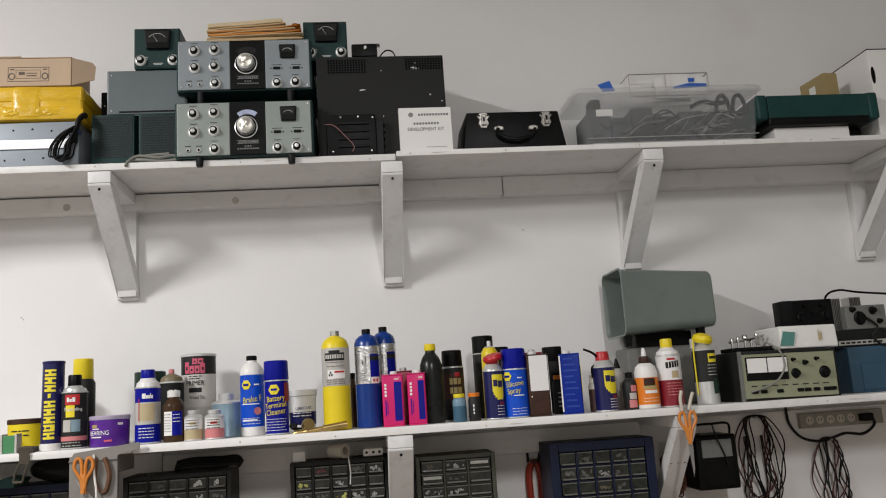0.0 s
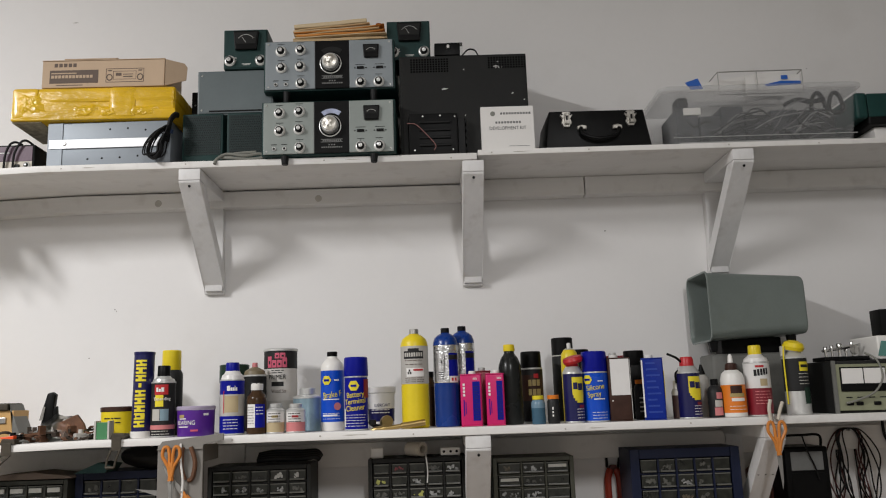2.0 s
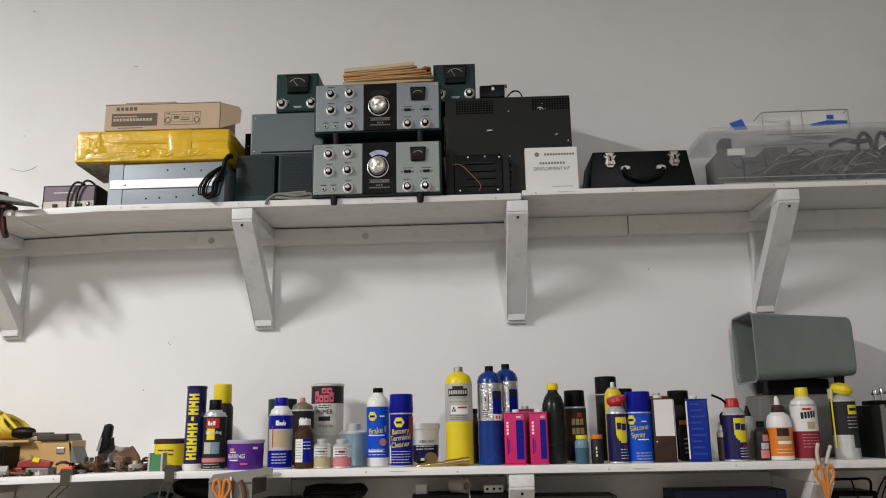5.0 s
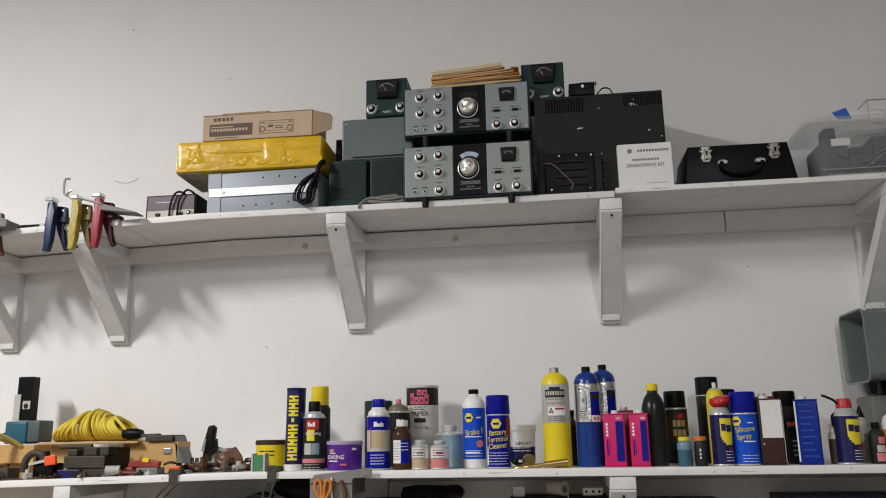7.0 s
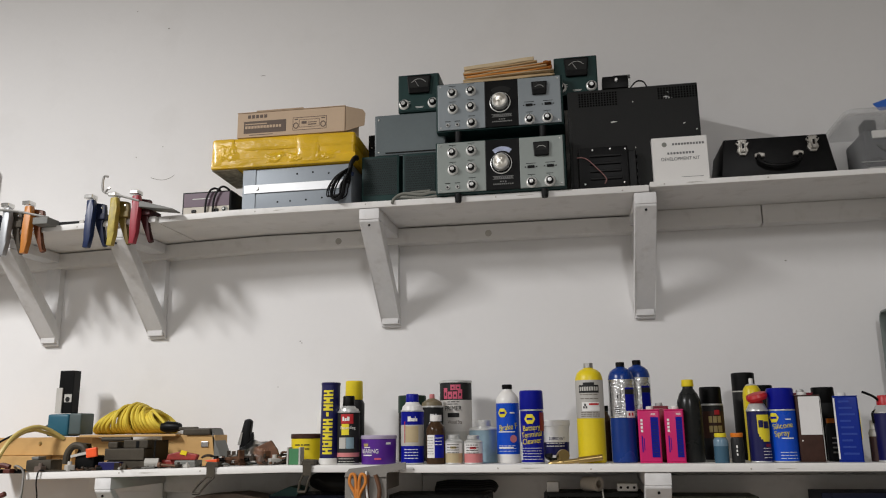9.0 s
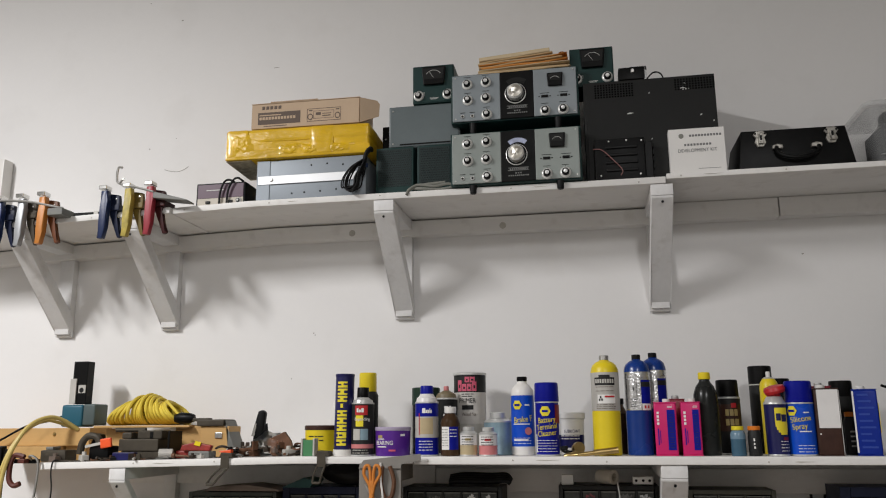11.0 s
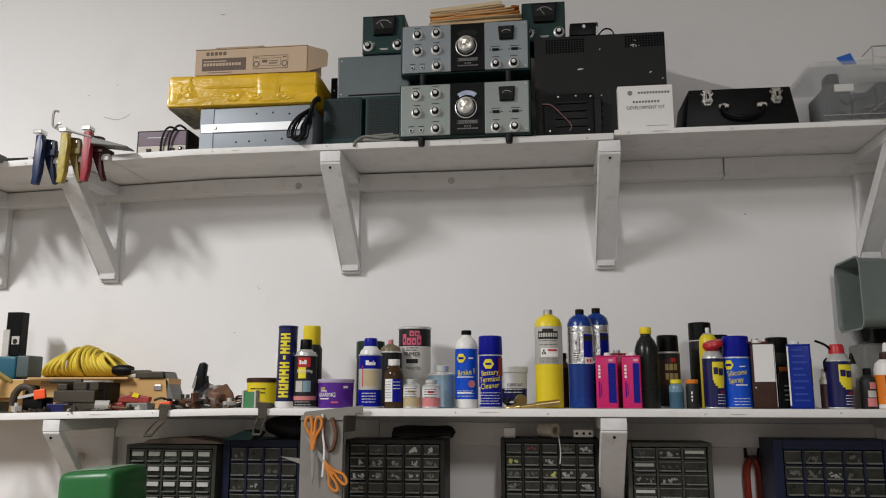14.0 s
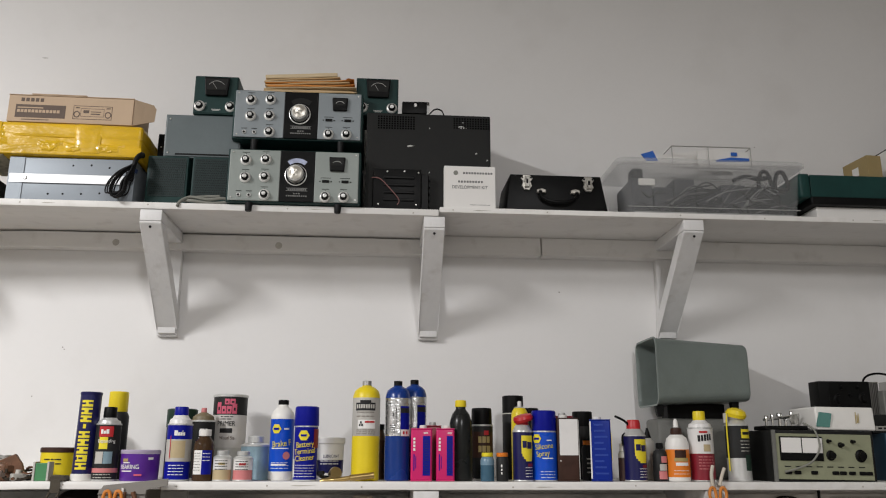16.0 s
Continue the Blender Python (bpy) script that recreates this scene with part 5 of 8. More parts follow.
def cylinder(x, y, label, low_m, label_m, mark):
    t = vessel("gas_cylinder", label, "gas cylinder", x, y, [("base", [(0.034, 0), (0.0365, 0.003), (0.0367, 0.118), (0.036, 0.119), (0.036, 0.121), (0.0367, 0.122)], low_m), ("label", [(0.0369, 0.122), (0.0369, 0.228)], label_m), ("shoulder", [(0.0367, 0.228), (0.0355, 0.238), (0.031, 0.25), (0.022, 0.258), (0.0135, 0.262), (0.0125, 0.264)], low_m), ("neck", [(0.0125, 0.2645), (0.0125, 0.277), (0.010, 0.278)], STEEL if low_m is YELLOW else BLACKM, "threaded neck")], group="gas cylinders")
    return t


t = cylinder(-0.192, 2.318, "yellow gas cylinder with a silver-grey printed label", YELLOW, GREYLAB, 0)
t.scale.x *= 1.08
t.scale.y *= 1.08
patch("black_badge", LINE, t, 0.0369, -46, 40, 0.192, 0.214)
patch("black_badge", LINE, t, 0.0369, -26, 20, 0.214, 0.221)
for k in range(8):
    patch("badge_mark", GREYLAB, t, 0.0375, -41 + k * 9.8, -34 + k * 9.8, 0.198, 0.209)
patch("warning_label", PAPER, t, 0.0369, -34, 40, 0.142, 0.166)
bars("warning_mark", RED, t, 0.0375, [(-4, 36, 0.158, 0.005)])
bars("warning_mark", LINE, t, 0.0375, [(-28, -22, 0.149, 0.006), (-18, -12, 0.149, 0.006), (-23, -17, 0.156, 0.006)])
bars("small_print", CARDD, t, 0.0369, print_rows(71, -40, 40, 0.124, 0.14, 3, 0.0022) + print_rows(72, -40, 40, 0.17, 0.192, 2, 0.0022))
for i, (x, y) in enumerate(((-0.101, 2.32), (-0.05, 2.382))):
    t = cylinder(x, y, "dark blue gas cylinder with a bright silver label", CYLBLUE, FOIL, 1)
    bars("foil_wear", LINE, t, 0.0369, [(-62, -58, 0.126, 0.098), (-8, -6, 0.15, 0.05), (-46, -30, 0.212, 0.002), (-24, -20, 0.176, 0.009)])
    patch("blue_panel", BLUE, t, 0.0369, 12, 62, 0.14, 0.205)
    bars("badge_mark", LINE, t, 0.0372, [(12, 60, 0.186, 0.014)])
    patch("warning_label", PAPER, t, 0.0369, 14, 60, 0.122, 0.14, 0.0012)
    bars("warning_mark", RED, t, 0.038, [(22, 30, 0.127, 0.008), (38, 46, 0.127, 0.008)])
    bars("print", LINE, t, 0.0369, [(-36, -12, 0.132 + 0.006 * q, 0.0015) for q in range(4)])
vessel("bottle", "dark amber bottle behind the gas cylinders", "bottle", -0.152, 2.43, [("bottle_body", [(0.028, 0), (0.028, 0.1), (0.014, 0.118), (0.013, 0.125)], BROWNG), ("cap", [(0.0145, 0.1255), (0.0145, 0.14)], BLACKP)])


def tin(name, label, x, y, w, d, h, m_, cap_m, cap_x=0.0, rz=0.0, capr=0.01):
    """Flat rectangular can with rolled edges and a screw cap."""
    t = thing(name, label, "tin", pose(x, y, zlow_plan(x) + 0.0006, 0, 0, rz))
    t.scale.z *= stretch(y, h)
    part("can_body", box(-w / 2, w / 2, 0, d, 0.002, h - 0.002, 0.005, 3), m_, t, smooth=40)
    for z in (0, h - 0.003):
        part("rim", box(-w / 2 - 0.0006, w / 2 + 0.0006, -0.0006, d + 0.0006, z, z + 0.003, 0.0012), m_, t)
    part("cap", lathe([(0, h), (capr, h), (capr * 1.05, h + 0.001), (capr, h + 0.008), (capr * 0.9, h + 0.009), (0, h + 0.009)], 18, pose(cap_x, d / 2, 0)), cap_m, t, smooth=40)
    return t


for x, w, y in ((-0.034, 0.060, 2.262), (0.034, 0.052, 2.262)):
    t = tin("polish_tin", "magenta rectangular tin with a blue panel and white cap", x, y, w, 0.034, 0.150, PINK, WHITEP, 0.004, -4)
    part("blue_panel", box(0.004, w / 2 - 0.005, -0.0012, 0, 0.016, 0.128), BLUE, t, "blue printed panel")
    flat_bars("brand_mark", PAPER, t, 0, [(-w / 2 + 0.007, -w / 2 + 0.013, 0.086 + 0.010 * k, 0.093 + 0.010 * k) for k in range(4)] + [(0.006, 0.018, 0.137, 0.1385), (0.006, 0.018, 0.134, 0.1355)])
    flat_bars("small_print", BLUE, t, 0, [(-w / 2 + 0.008, -w / 2 + 0.011, 0.03, 0.076), (-w / 2 + 0.0135, -w / 2 + 0.0155, 0.036, 0.07)])
    flat_bars("small_print", NAVY, t, -0.0012, [(0.007, w / 2 - 0.008, 0.022 + 0.007 * k, 0.0235 + 0.007 * k) for k in range(14)])
tin("polish_tin", "magenta rectangular tin standing behind two others", 0.003, 2.33, 0.05, 0.03, 0.150, MAROON, SILVER)

vessel("oil_bottle", "black plastic oil bottle with a yellow cap", "bottle", 0.083, 2.312, [("bottle_body", [(0.032, 0), (0.034, 0.004), (0.034, 0.142), (0.032, 0.165), (0.025, 0.185), (0.017, 0.196), (0.0145, 0.2), (0.0145, 0.205)], mat("black_gloss_plastic", (0.016, 0.017, 0.016), 0.28, vary=0.2)), ("cap", [(0.0165, 0.2055), (0.017, 0.207), (0.016, 0.223), (0.014, 0.2245)], YELLOW, "yellow screw cap")])
t = aerosol("spray_can", "black foam can with gold lettering band and black cap", 0.153, 2.38, 0.0335, 0.145, 0, 0.046, 0, [(0.004, 0.06, LINE), (0.06, 0.13, DBROWN), (0.13, 0.145, LINE)], BLACKP, 0.031)
for a, b, z in ((-24, -8, 0.1), (-4, 14, 0.1), (18, 36, 0.1), (-24, -8, 0.075), (-4, 14, 0.075), (18, 40, 0.075)):
    patch("brand_mark", GOLDP, t, 0.0335, a, b, z, z + 0.017)
patch("red_mark", RED, t, 0.0335, 4, 30, 0.121, 0.133)
vessel("dye_bottle", "small blue plastic bottle with a yellow cap", "bottle", 0.155, 2.272, [("bottle_body", [(0.019, 0), (0.0195, 0.002), (0.0195, 0.046)], BLUEFLUID), ("bottle_top", [(0.0196, 0.046), (0.0196, 0.06), (0.0165, 0.068), (0.014, 0.07)], BLUECLEAR), ("cap", [(0.0155, 0.0705), (0.016, 0.072), (0.016, 0.081), (0.014, 0.082)], YPRINT, "yellow cap")])
t = vessel("dye_bottle", "small black bottle with an orange cap", "bottle", 0.198, 2.272, [("bottle_body", [(0.0165, 0), (0.017, 0.002), (0.017, 0.062), (0.0145, 0.07)], LINE), ("cap", [(0.016, 0.0705), (0.0165, 0.072), (0.0165, 0.081), (0.0145, 0.082)], ORANGE, "orange cap")])
bars("white_print", PAPER, t, 0.017, [(-20, -8, 0.02, 0.006), (-20, -8, 0.03, 0.006), (-20, -8, 0.04, 0.008)])

vessel("spray_can", "tall black can with dark green band at the wall", "spray can", 0.262, 2.46, [("can_body", [(0.033, 0), (0.033, 0.175)], LINE), ("band", [(0.0332, 0.175), (0.0332, 0.178)], GREYLAB), ("cap", [(0.033, 0.1785), (0.033, 0.224), (0.03, 0.226)], BLACKP)])
t = vessel("spray_can", "yellow spray can with a white nozzle", "spray can", 0.273, 2.40, [("can_body", [(0.026, 0), (0.026, 0.17), (0.024, 0.185), (0.017, 0.196)], YELLOW), ("valve_cup", [(0.017, 0.1962), (0.012, 0.2)], SILVER), ("nozzle", [(0.006, 0.2002), (0.006, 0.214), (0.004, 0.2155)], WHITEP, "white spray nozzle")])
bars("black_print", LINE, t, 0.026, [(-30, 40, 0.15, 0.012)])
vessel("spray_can", "black capped spray can in the back row", "spray can", 0.312, 2.46, [("can_body", [(0.03, 0), (0.03, 0.15)], LINE), ("cap", [(0.031, 0.15), (0.031, 0.186), (0.029, 0.188)], BLACKP)])


def lube_can(x, y, r, hb, label, cap_lean, body=BLUE, straw=False):
    t = vessel("spray_can", label, "spray can", x, y, [("bottom_rim", [(r, 0), (r + 0.001, 0.0015), (r, 0.004)], SILVER), ("can_body", [(r, 0.004), (r, hb)], body), ("shoulder", [(r + 0.0008, hb), (r + 0.0008, hb + 0.003), (r * 0.92, hb + 0.008), (r * 0.75, hb + 0.018), (r * 0.66, hb + 0.021)], SILVER)])
    cr = r * 0.62
    cap = part("cap", lathe([(0, 0), (cr, 0), (cr * 0.96, 0.018), (cr * 0.8, 0.026), (0, 0.027)], 24, pose(0, 0, hb + 0.0212, 0, cap_lean, 0)), RED, t, "red spray cap", smooth=32)
    # shield mark on the front, leaning like a badge
    a0, a1 = -16, 58
    for k, (za, zb, cut) in enumerate(((0.56, 0.93, 0), (0.50, 0.56, 5), (0.45, 0.50, 13), (0.405, 0.45, 24))):
        patch("yellow_shield", YPRINT, t, r, a0 + cut, a1 - cut * 0.3, hb * za, hb * zb)
    patch("brand_mark", NAVY, t, r + 0.0006, a0 + 6, a0 + 30, hb * 0.68, hb * 0.82)
    patch("brand_mark", NAVY, t, r + 0.0006, a0 + 33, a1 - 8, hb * 0.66, hb * 0.8)
    bars("small_print", PAPER, t, r, print_rows(int(x * 1000), 5, 60, hb * 0.06, hb * 0.3, 4, 0.0024))
    patch("red_mark", MAROON, t, r, 22, 60, hb * 0.3, hb * 0.36)
    return t


t = lube_can(0.260, 2.285, 0.0285, 0.137, "navy lubricant spray can with yellow shield and red cap tipped open", 0, NAVY)
part("flip_head", lathe([(0, -0.008), (0.026, -0.008), (0.029, 0), (0.026, 0.009), (0.014, 0.012), (0, 0.012)], 24, pose(0.002, -0.004, 0.176, 8, -14, 0)), RED, t, "red flip-up spray head", smooth=32)
t = aerosol("spray_can", "bright blue silicone spray can with deep blue cap", 0.325, 2.292, 0.0365, 0.136, 0, 0.058, 0, [(0.004, 0.136, BRIGHTB)], BLUE, 0.0363)
word("Silicone", 0.021, YPRINT, t, radians(-12), 0, 0.096, r=0.037, squeeze=0.85, turn=0.12)
word("Spray", 0.021, YPRINT, t, radians(-18), 0, 0.076, r=0.037, squeeze=0.85, turn=0.12)
hexmark(t, 0.037, radians(-46), 0.118, 0.0145)
bars("small_print", PAPER, t, 0.0365, [(0, 24, 0.112, 0.003), (-20, 30, 0.062, 0.003)] + print_rows(81, -30, 40, 0.006, 0.03, 3, 0.002))

t = tin("solvent_tin", "rectangular tin, upper half white, lower half dark brown", 0.389, 2.262, 0.062, 0.045, 0.182, DBROWN, WHITEP, -0.012, -8, 0.013)
part("white_label", box(-0.024, 0.029, -0.0012, 0, 0.074, 0.178), WHITEM, t, "blank white label")
part("side_edge", box(0.0308, 0.0322, 0.002, 0.043, 0.006, 0.176), SILVER, t)
part("round_dot", lathe([(0, 0), (0.002, 0), (0.002, 0.0006), (0, 0.0006)], 10, pose(-0.022, 0, 0.058, 90)), PAPER, t)
tin("solvent_tin", "dark red rectangular tin behind a white one", 0.392, 2.33, 0.06, 0.03, 0.18, MAROON, SILVER)
vessel("spray_can", "black capped spray can at the wall", "spray can", 0.480, 2.45, [("can_body", [(0.031, 0), (0.031, 0.14)], DARKGREY), ("cap", [(0.031, 0.1405), (0.0315, 0.142), (0.031, 0.178), (0.029, 0.18)], BLACKP)])
t = vessel("dye_bottle", "dark bottle with an orange cap and printed bars", "bottle", 0.468, 2.34, [("bottle_body", [(0.02, 0), (0.02, 0.085), (0.015, 0.095)], LINE), ("cap", [(0.016, 0.0955), (0.016, 0.107)], ORANGE)])
bars("white_print", GREYLAB, t, 0.02, [(-30, 30, 0.02 + 0.012 * k, 0.004) for k in range(4)])
t = tin("solvent_tin", "tall blue rectangular tin with a white cap and yellow side", 0.486, 2.264, 0.06, 0.050, 0.178, TINBLUE, WHITEP, -0.008, -14, 0.012)
flat_bars("small_print", mat("mid_blue_print", (0.014, 0.05, 0.32), 0.35, vary=0.1), t, 0, [(-0.018, 0.02 - 0.006 * (k % 3), 0.02 + 0.0175 * k, 0.025 + 0.0175 * k) for k in range(9)])
part("side_label", box(0.0308, 0.0318, 0.004, 0.045, 0.06, 0.14), YPRINT, t)
part("edge_strip", box(-0.0305, -0.0265, -0.0011, 0, 0.008, 0.172), PAPER, t)

vessel("dropper_bottle", "narrow clear bottle with brown liquid and white cap", "bottle", 0.561, 2.30, [("bottle_body", [(0.014, 0), (0.0145, 0.002), (0.0145, 0.065)], mat("brown_liquid", (0.07, 0.04, 0.035), 0.2, vary=0.1)), ("bottle_neck", [(0.0146, 0.065), (0.0146, 0.075), (0.01, 0.084)], GREYLAB), ("cap", [(0.0095, 0.0845), (0.0085, 0.106)], WHITEP)])
t = lube_can(0.593, 2.288, 0.033, 0.127, "navy lubricant spray can with yellow shield, red cap and straw", 0, NAVY)
part("straw", tube([(-0.012, -0.004, 0.155), (-0.03, -0.008, 0.172), (-0.055, 0.0, 0.185)], 0.0035, 7), BLACKP, t, "black straw")
part("straw_holder", tube([(-0.035, -0.004, 0.10), (-0.036, -0.006, 0.128), (-0.02, -0.006, 0.138)], 0.003, 7), BLACKP, t)
vessel("glass_jar", "small clear grey bottle behind the front row", "bottle", 0.664, 2.38, [("bottle_body", [(0.02, 0), (0.02, 0.1), (0.012, 0.112)], GREYLAB), ("cap", [(0.012, 0.1125), (0.006, 0.13), (0.003, 0.14)], BLACKP)])
t = vessel("polish_bottle", "small black bottle with rose flower label", "bottle", 0.671, 2.295, [("bottle_body", [(0.021, 0), (0.022, 0.002), (0.022, 0.072), (0.018, 0.083), (0.011, 0.09)], LINE), ("cap", [(0.011, 0.0905), (0.011, 0.106), (0.009, 0.108)], BLACKP)])
patch("flower_label", ROSE, t, 0.022, -10, 38, 0.052, 0.07)
patch("flower_label", GREYLAB, t, 0.022, -24, 34, 0.03, 0.048)
patch("flower_label", ROSE, t, 0.022, -30, 34, 0.006, 0.028)
t = vessel("glue_bottle", "white glue bottle with orange label and brown nozzle", "bottle", 0.722, 2.288, [("base", [(0.032, 0), (0.034, 0.003), (0.034, 0.012)], WHITEP), ("label", [(0.0343, 0.012), (0.0343, 0.09)], ORANGE), ("shoulder", [(0.034, 0.09), (0.034, 0.104), (0.029, 0.122), (0.018, 0.132)], WHITEP), ("nozzle_base", [(0.0175, 0.1322), (0.018, 0.134), (0.016, 0.150), (0.008, 0.153)], DBROWN, "brown nozzle base"), ("nozzle", [(0.008, 0.1532), (0.006, 0.172), (0.003, 0.178)], WHITEP)])
patch("dark_mark", DBROWN, t, 0.0343, -32, 24, 0.064, 0.088)
patch("gold_mark", GOLDP, t, 0.0348, -36, 34, 0.056, 0.066)
patch("white_mark", PAPER, t, 0.0348, -30, 34, 0.044, 0.053)
bars("small_print", PAPER, t, 0.0345, print_rows(91, -40, 40, 0.016, 0.034, 2, 0.002))
t = aerosol("spray_can", "white and maroon penetrating oil can with yellow cap", 0.797, 2.292, 0.0365, 0.148, 0.022, 0.026, 0, [(0.004, 0.078, MAROON), (0.078, 0.15, WHITEM)], YELLOW, 0.018, WHITEM, rim=True)
for k, (a, b) in enumerate(((-34, -22), (-19, -9), (-6, 4), (7, 17), (20, 30))):
    patch("brand_mark", LINE, t, 0.0365, a, b, 0.112 + k * 0.001, 0.13 + k * 0.001)
bars("red_mark", RED, t, 0.0365, [(-26, 12, 0.136, 0.006)])
patch("wrench_picture", TAN, t, 0.0365, -10, 24, 0.084, 0.104)
bars("small_print", ROSE, t, 0.0365, print_rows(95, -35, 40, 0.03, 0.072, 5, 0.003))
t = vessel("spray_can", "black and silver lubricant can with yellow spray head", "spray can", 0.911, 2.292, [("bottom_rim", [(0.034, 0), (0.035, 0.002), (0.034, 0.004)], SILVER), ("can_body", [(0.034, 0.004), (0.034, 0.066)], SILVER), ("can_body", [(0.0342, 0.066), (0.0342, 0.158)], LINE), ("shoulder", [(0.035, 0.158), (0.035, 0.161), (0.03, 0.168), (0.02, 0.177)], SILVER)])
part("spray_head", lathe([(0, -0.008), (0.027, -0.01), (0.031, 0), (0.026, 0.012), (0.012, 0.018), (0, 0.019)], 24, pose(0.0, -0.004, 0.192, 10, 8, 0)), YELLOW, t, "yellow flip-up spray head", smooth=32)
part("straw", tube([(-0.032, -0.012, 0.195), (-0.036, -0.014, 0.15), (-0.036, -0.014, 0.03)], 0.0022, 7), YPRINT, t, "yellow straw")
part("straw_clip", box(-0.041, -0.028, -0.012, -0.002, 0.165, 0.195, 0.003), GREYLAB, t)
patch("yellow_shield", YPRINT, t, 0.0342, -4, 52, 0.122, 0.148)
patch("brand_mark", LINE, t, 0.0348, 2, 46, 0.132, 0.140)
bars("small_print", GREYLAB, t, 0.0342, print_rows(99, -10, 50, 0.08, 0.118, 4, 0.003))
patch("green_mark", GREENLID, t, 0.0343, 10, 50, 0.03, 0.075)

# ---- right end of the lower shelf ----
GREYBIN = mat("grey_green_plastic", (0.185, 0.215, 0.2), 0.34, vary=0.1, scale=5, dirt=0.2)
WORN = mat("worn_grey_steel", (0.17, 0.17, 0.155), 0.5, vary=0.2, scale=12, dirt=0.5)
OLIVE = mat("olive_panel", (0.27, 0.28, 0.18), 0.5, vary=0.08, scale=14, dirt=0.25)
TEALG = mat("green_translucent", (0.10, 0.25, 0.22), 0.25, vary=0.1)
STEELBLUE = mat("steel_blue_enamel", (0.03, 0.075, 0.12), 0.45, vary=0.15, scale=8, dirt=0.3)


def zl(x):
    return zlow_plan(x) + 0.0006


# worn steel speaker case at the wall, with the waste bin lying on it
t = thing("steel_case", "worn grey steel case with latch at the wall", "case", pose(0.835, 2.44, zl(0.835)))
part("body", box(-0.115, 0.125, 0, 0.12, 0, 0.184, 0.012, 3), WORN, t, smooth=40)
part("latch", box(-0.066, -0.04, -0.008, 0, 0.12, 0.15, 0.003), BLACKM, t)
part("hook", tube([(-0.07, -0.006, 0.09), (-0.06, -0.012, 0.11), (-0.055, -0.008, 0.128)], 0.003, 7), BLACKM, t)
t = thing("waste_bin", "grey-green plastic waste bin lying on its side, mouth open", "bin", pose(0.698, 2.455, 1.425) @ Matrix.Scale(1.05, 4, (1, 0, 0)) @ Matrix.Scale(1.13, 4, (0, 0, 1)))
bm = bmesh.new()


def bin_ring(x, hy_, z0, z1, c):
    ring = []
    for cy, cz, a0 in ((hy_ - c, z0 + c, -90), (hy_ - c, z1 - c, 0), (-hy_ + c, z1 - c, 90), (-hy_ + c, z0 + c, 180)):
        for k in range(6):
            a = radians(a0 + 90 * k / 5)
            ring.append(bm.verts.new((x, cy + c * math.cos(a), cz + c * math.sin(a))))
    return ring


rings = [bin_ring(0.275, 0.07, 0.03, 0.155, 0.02), bin_ring(0.008, 0.098, 0.006, 0.186, 0.024), bin_ring(0.004, 0.101, 0.002, 0.190, 0.026), bin_ring(0.0, 0.101, 0.002, 0.190, 0.026), bin_ring(0.0, 0.096, 0.007, 0.185, 0.022), bin_ring(0.272, 0.067, 0.033, 0.152, 0.018)]
rings.insert(0, bin_ring(0.29, 0.082, 0.018, 0.168, 0.024))
rings.insert(0, bin_ring(0.294, 0.074, 0.026, 0.160, 0.02))
rings[2:3] = [bin_ring(0.284, 0.085, 0.016, 0.171, 0.026)]
for a, b in zip(rings, rings[1:]):
    for i in range(24):
        bm.faces.new((a[i], a[(i + 1) % 24], b[(i + 1) % 24], b[i]))
bm.faces.new(rings[0]), bm.faces.new(rings[-1])
part("bin_shell", bm, GREYBIN, t, smooth=40)
for x, y in ((0.012, -0.07), (0.25, -0.055)):
    part("foot", prism([(x - 0.012, 0.004 if x < 0.1 else 0.018), (x + 0.014, 0.004 if x < 0.1 else 0.02), (x + 0.011, -0.026), (x - 0.006, -0.026)], y, y + 0.02, 0.003), BLACKP, t, "black rubber foot")
# added rest under the bin, black to stand for the shaded gap
part("dark_gap_rest", box(0.06, 0.24, 0.0, 0.06, -0.030, 0.012, 0.004), BLACKP, t)

# valve voltmeter with two white meters
t = thing("signal_tester", "olive-fronted bench tester with twin white meters and knobs", "test meter", pose(0.985, 2.262, zl(1.15), 0, 0.8, 0))
part("cabinet", box(0, 0.342, 0.004, 0.2, 0, 0.148, 0.004), DARKGREY, t, "dark grey cabinet", smooth=40)
part("front_panel", box(0.012, 0.33, -0.002, 0.004, 0.01, 0.138, 0.001), OLIVE, t, "olive front panel")
part("frame_left", box(0.0, 0.0115, -0.004, 0.0035, 0.0, 0.148, 0.001), WORN, t)
mt = part("meter_window", box(0.022, 0.165, -0.006, -0.002, 0.062, 0.13, 0.002), BLACKP, t, "black twin meter housing")
part("meter_face", box(0.026, 0.092, -0.0075, -0.006, 0.084, 0.126), PAPER, mt)
part("meter_face", box(0.096, 0.162, -0.0075, -0.006, 0.084, 0.126), PAPER, mt)
part("lower_cover", box(0.024, 0.163, -0.008, -0.006, 0.064, 0.082, 0.001), BLACKM, mt)
for kx, kz, r in ((0.19, 0.078, 0.013), (0.29, 0.078, 0.016), (0.225, 0.108, 0.007), (0.265, 0.118, 0.005), (0.185, 0.118, 0.005)):
    part("dark_knob", lathe([(0, 0), (r * 1.15, 0), (r * 1.1, 0.004), (r * 0.8, 0.006), (r * 0.72, 0.016), (0, 0.017)], 20, pose(kx, -0.002, kz, 90)), BLACKP, t, smooth=40)
for kx in (0.045, 0.075, 0.13, 0.2, 0.225, 0.255, 0.29, 0.312):
    part("socket", box(kx - 0.011, kx + 0.011, -0.007, -0.002, 0.024, 0.034, 0.003), BLACKM, t)
flat_bars("panel_marks", DARKGREY, t, -0.002, [(0.035 + 0.035 * k, 0.055 + 0.035 * k, 0.044, 0.047) for k in range(8)])
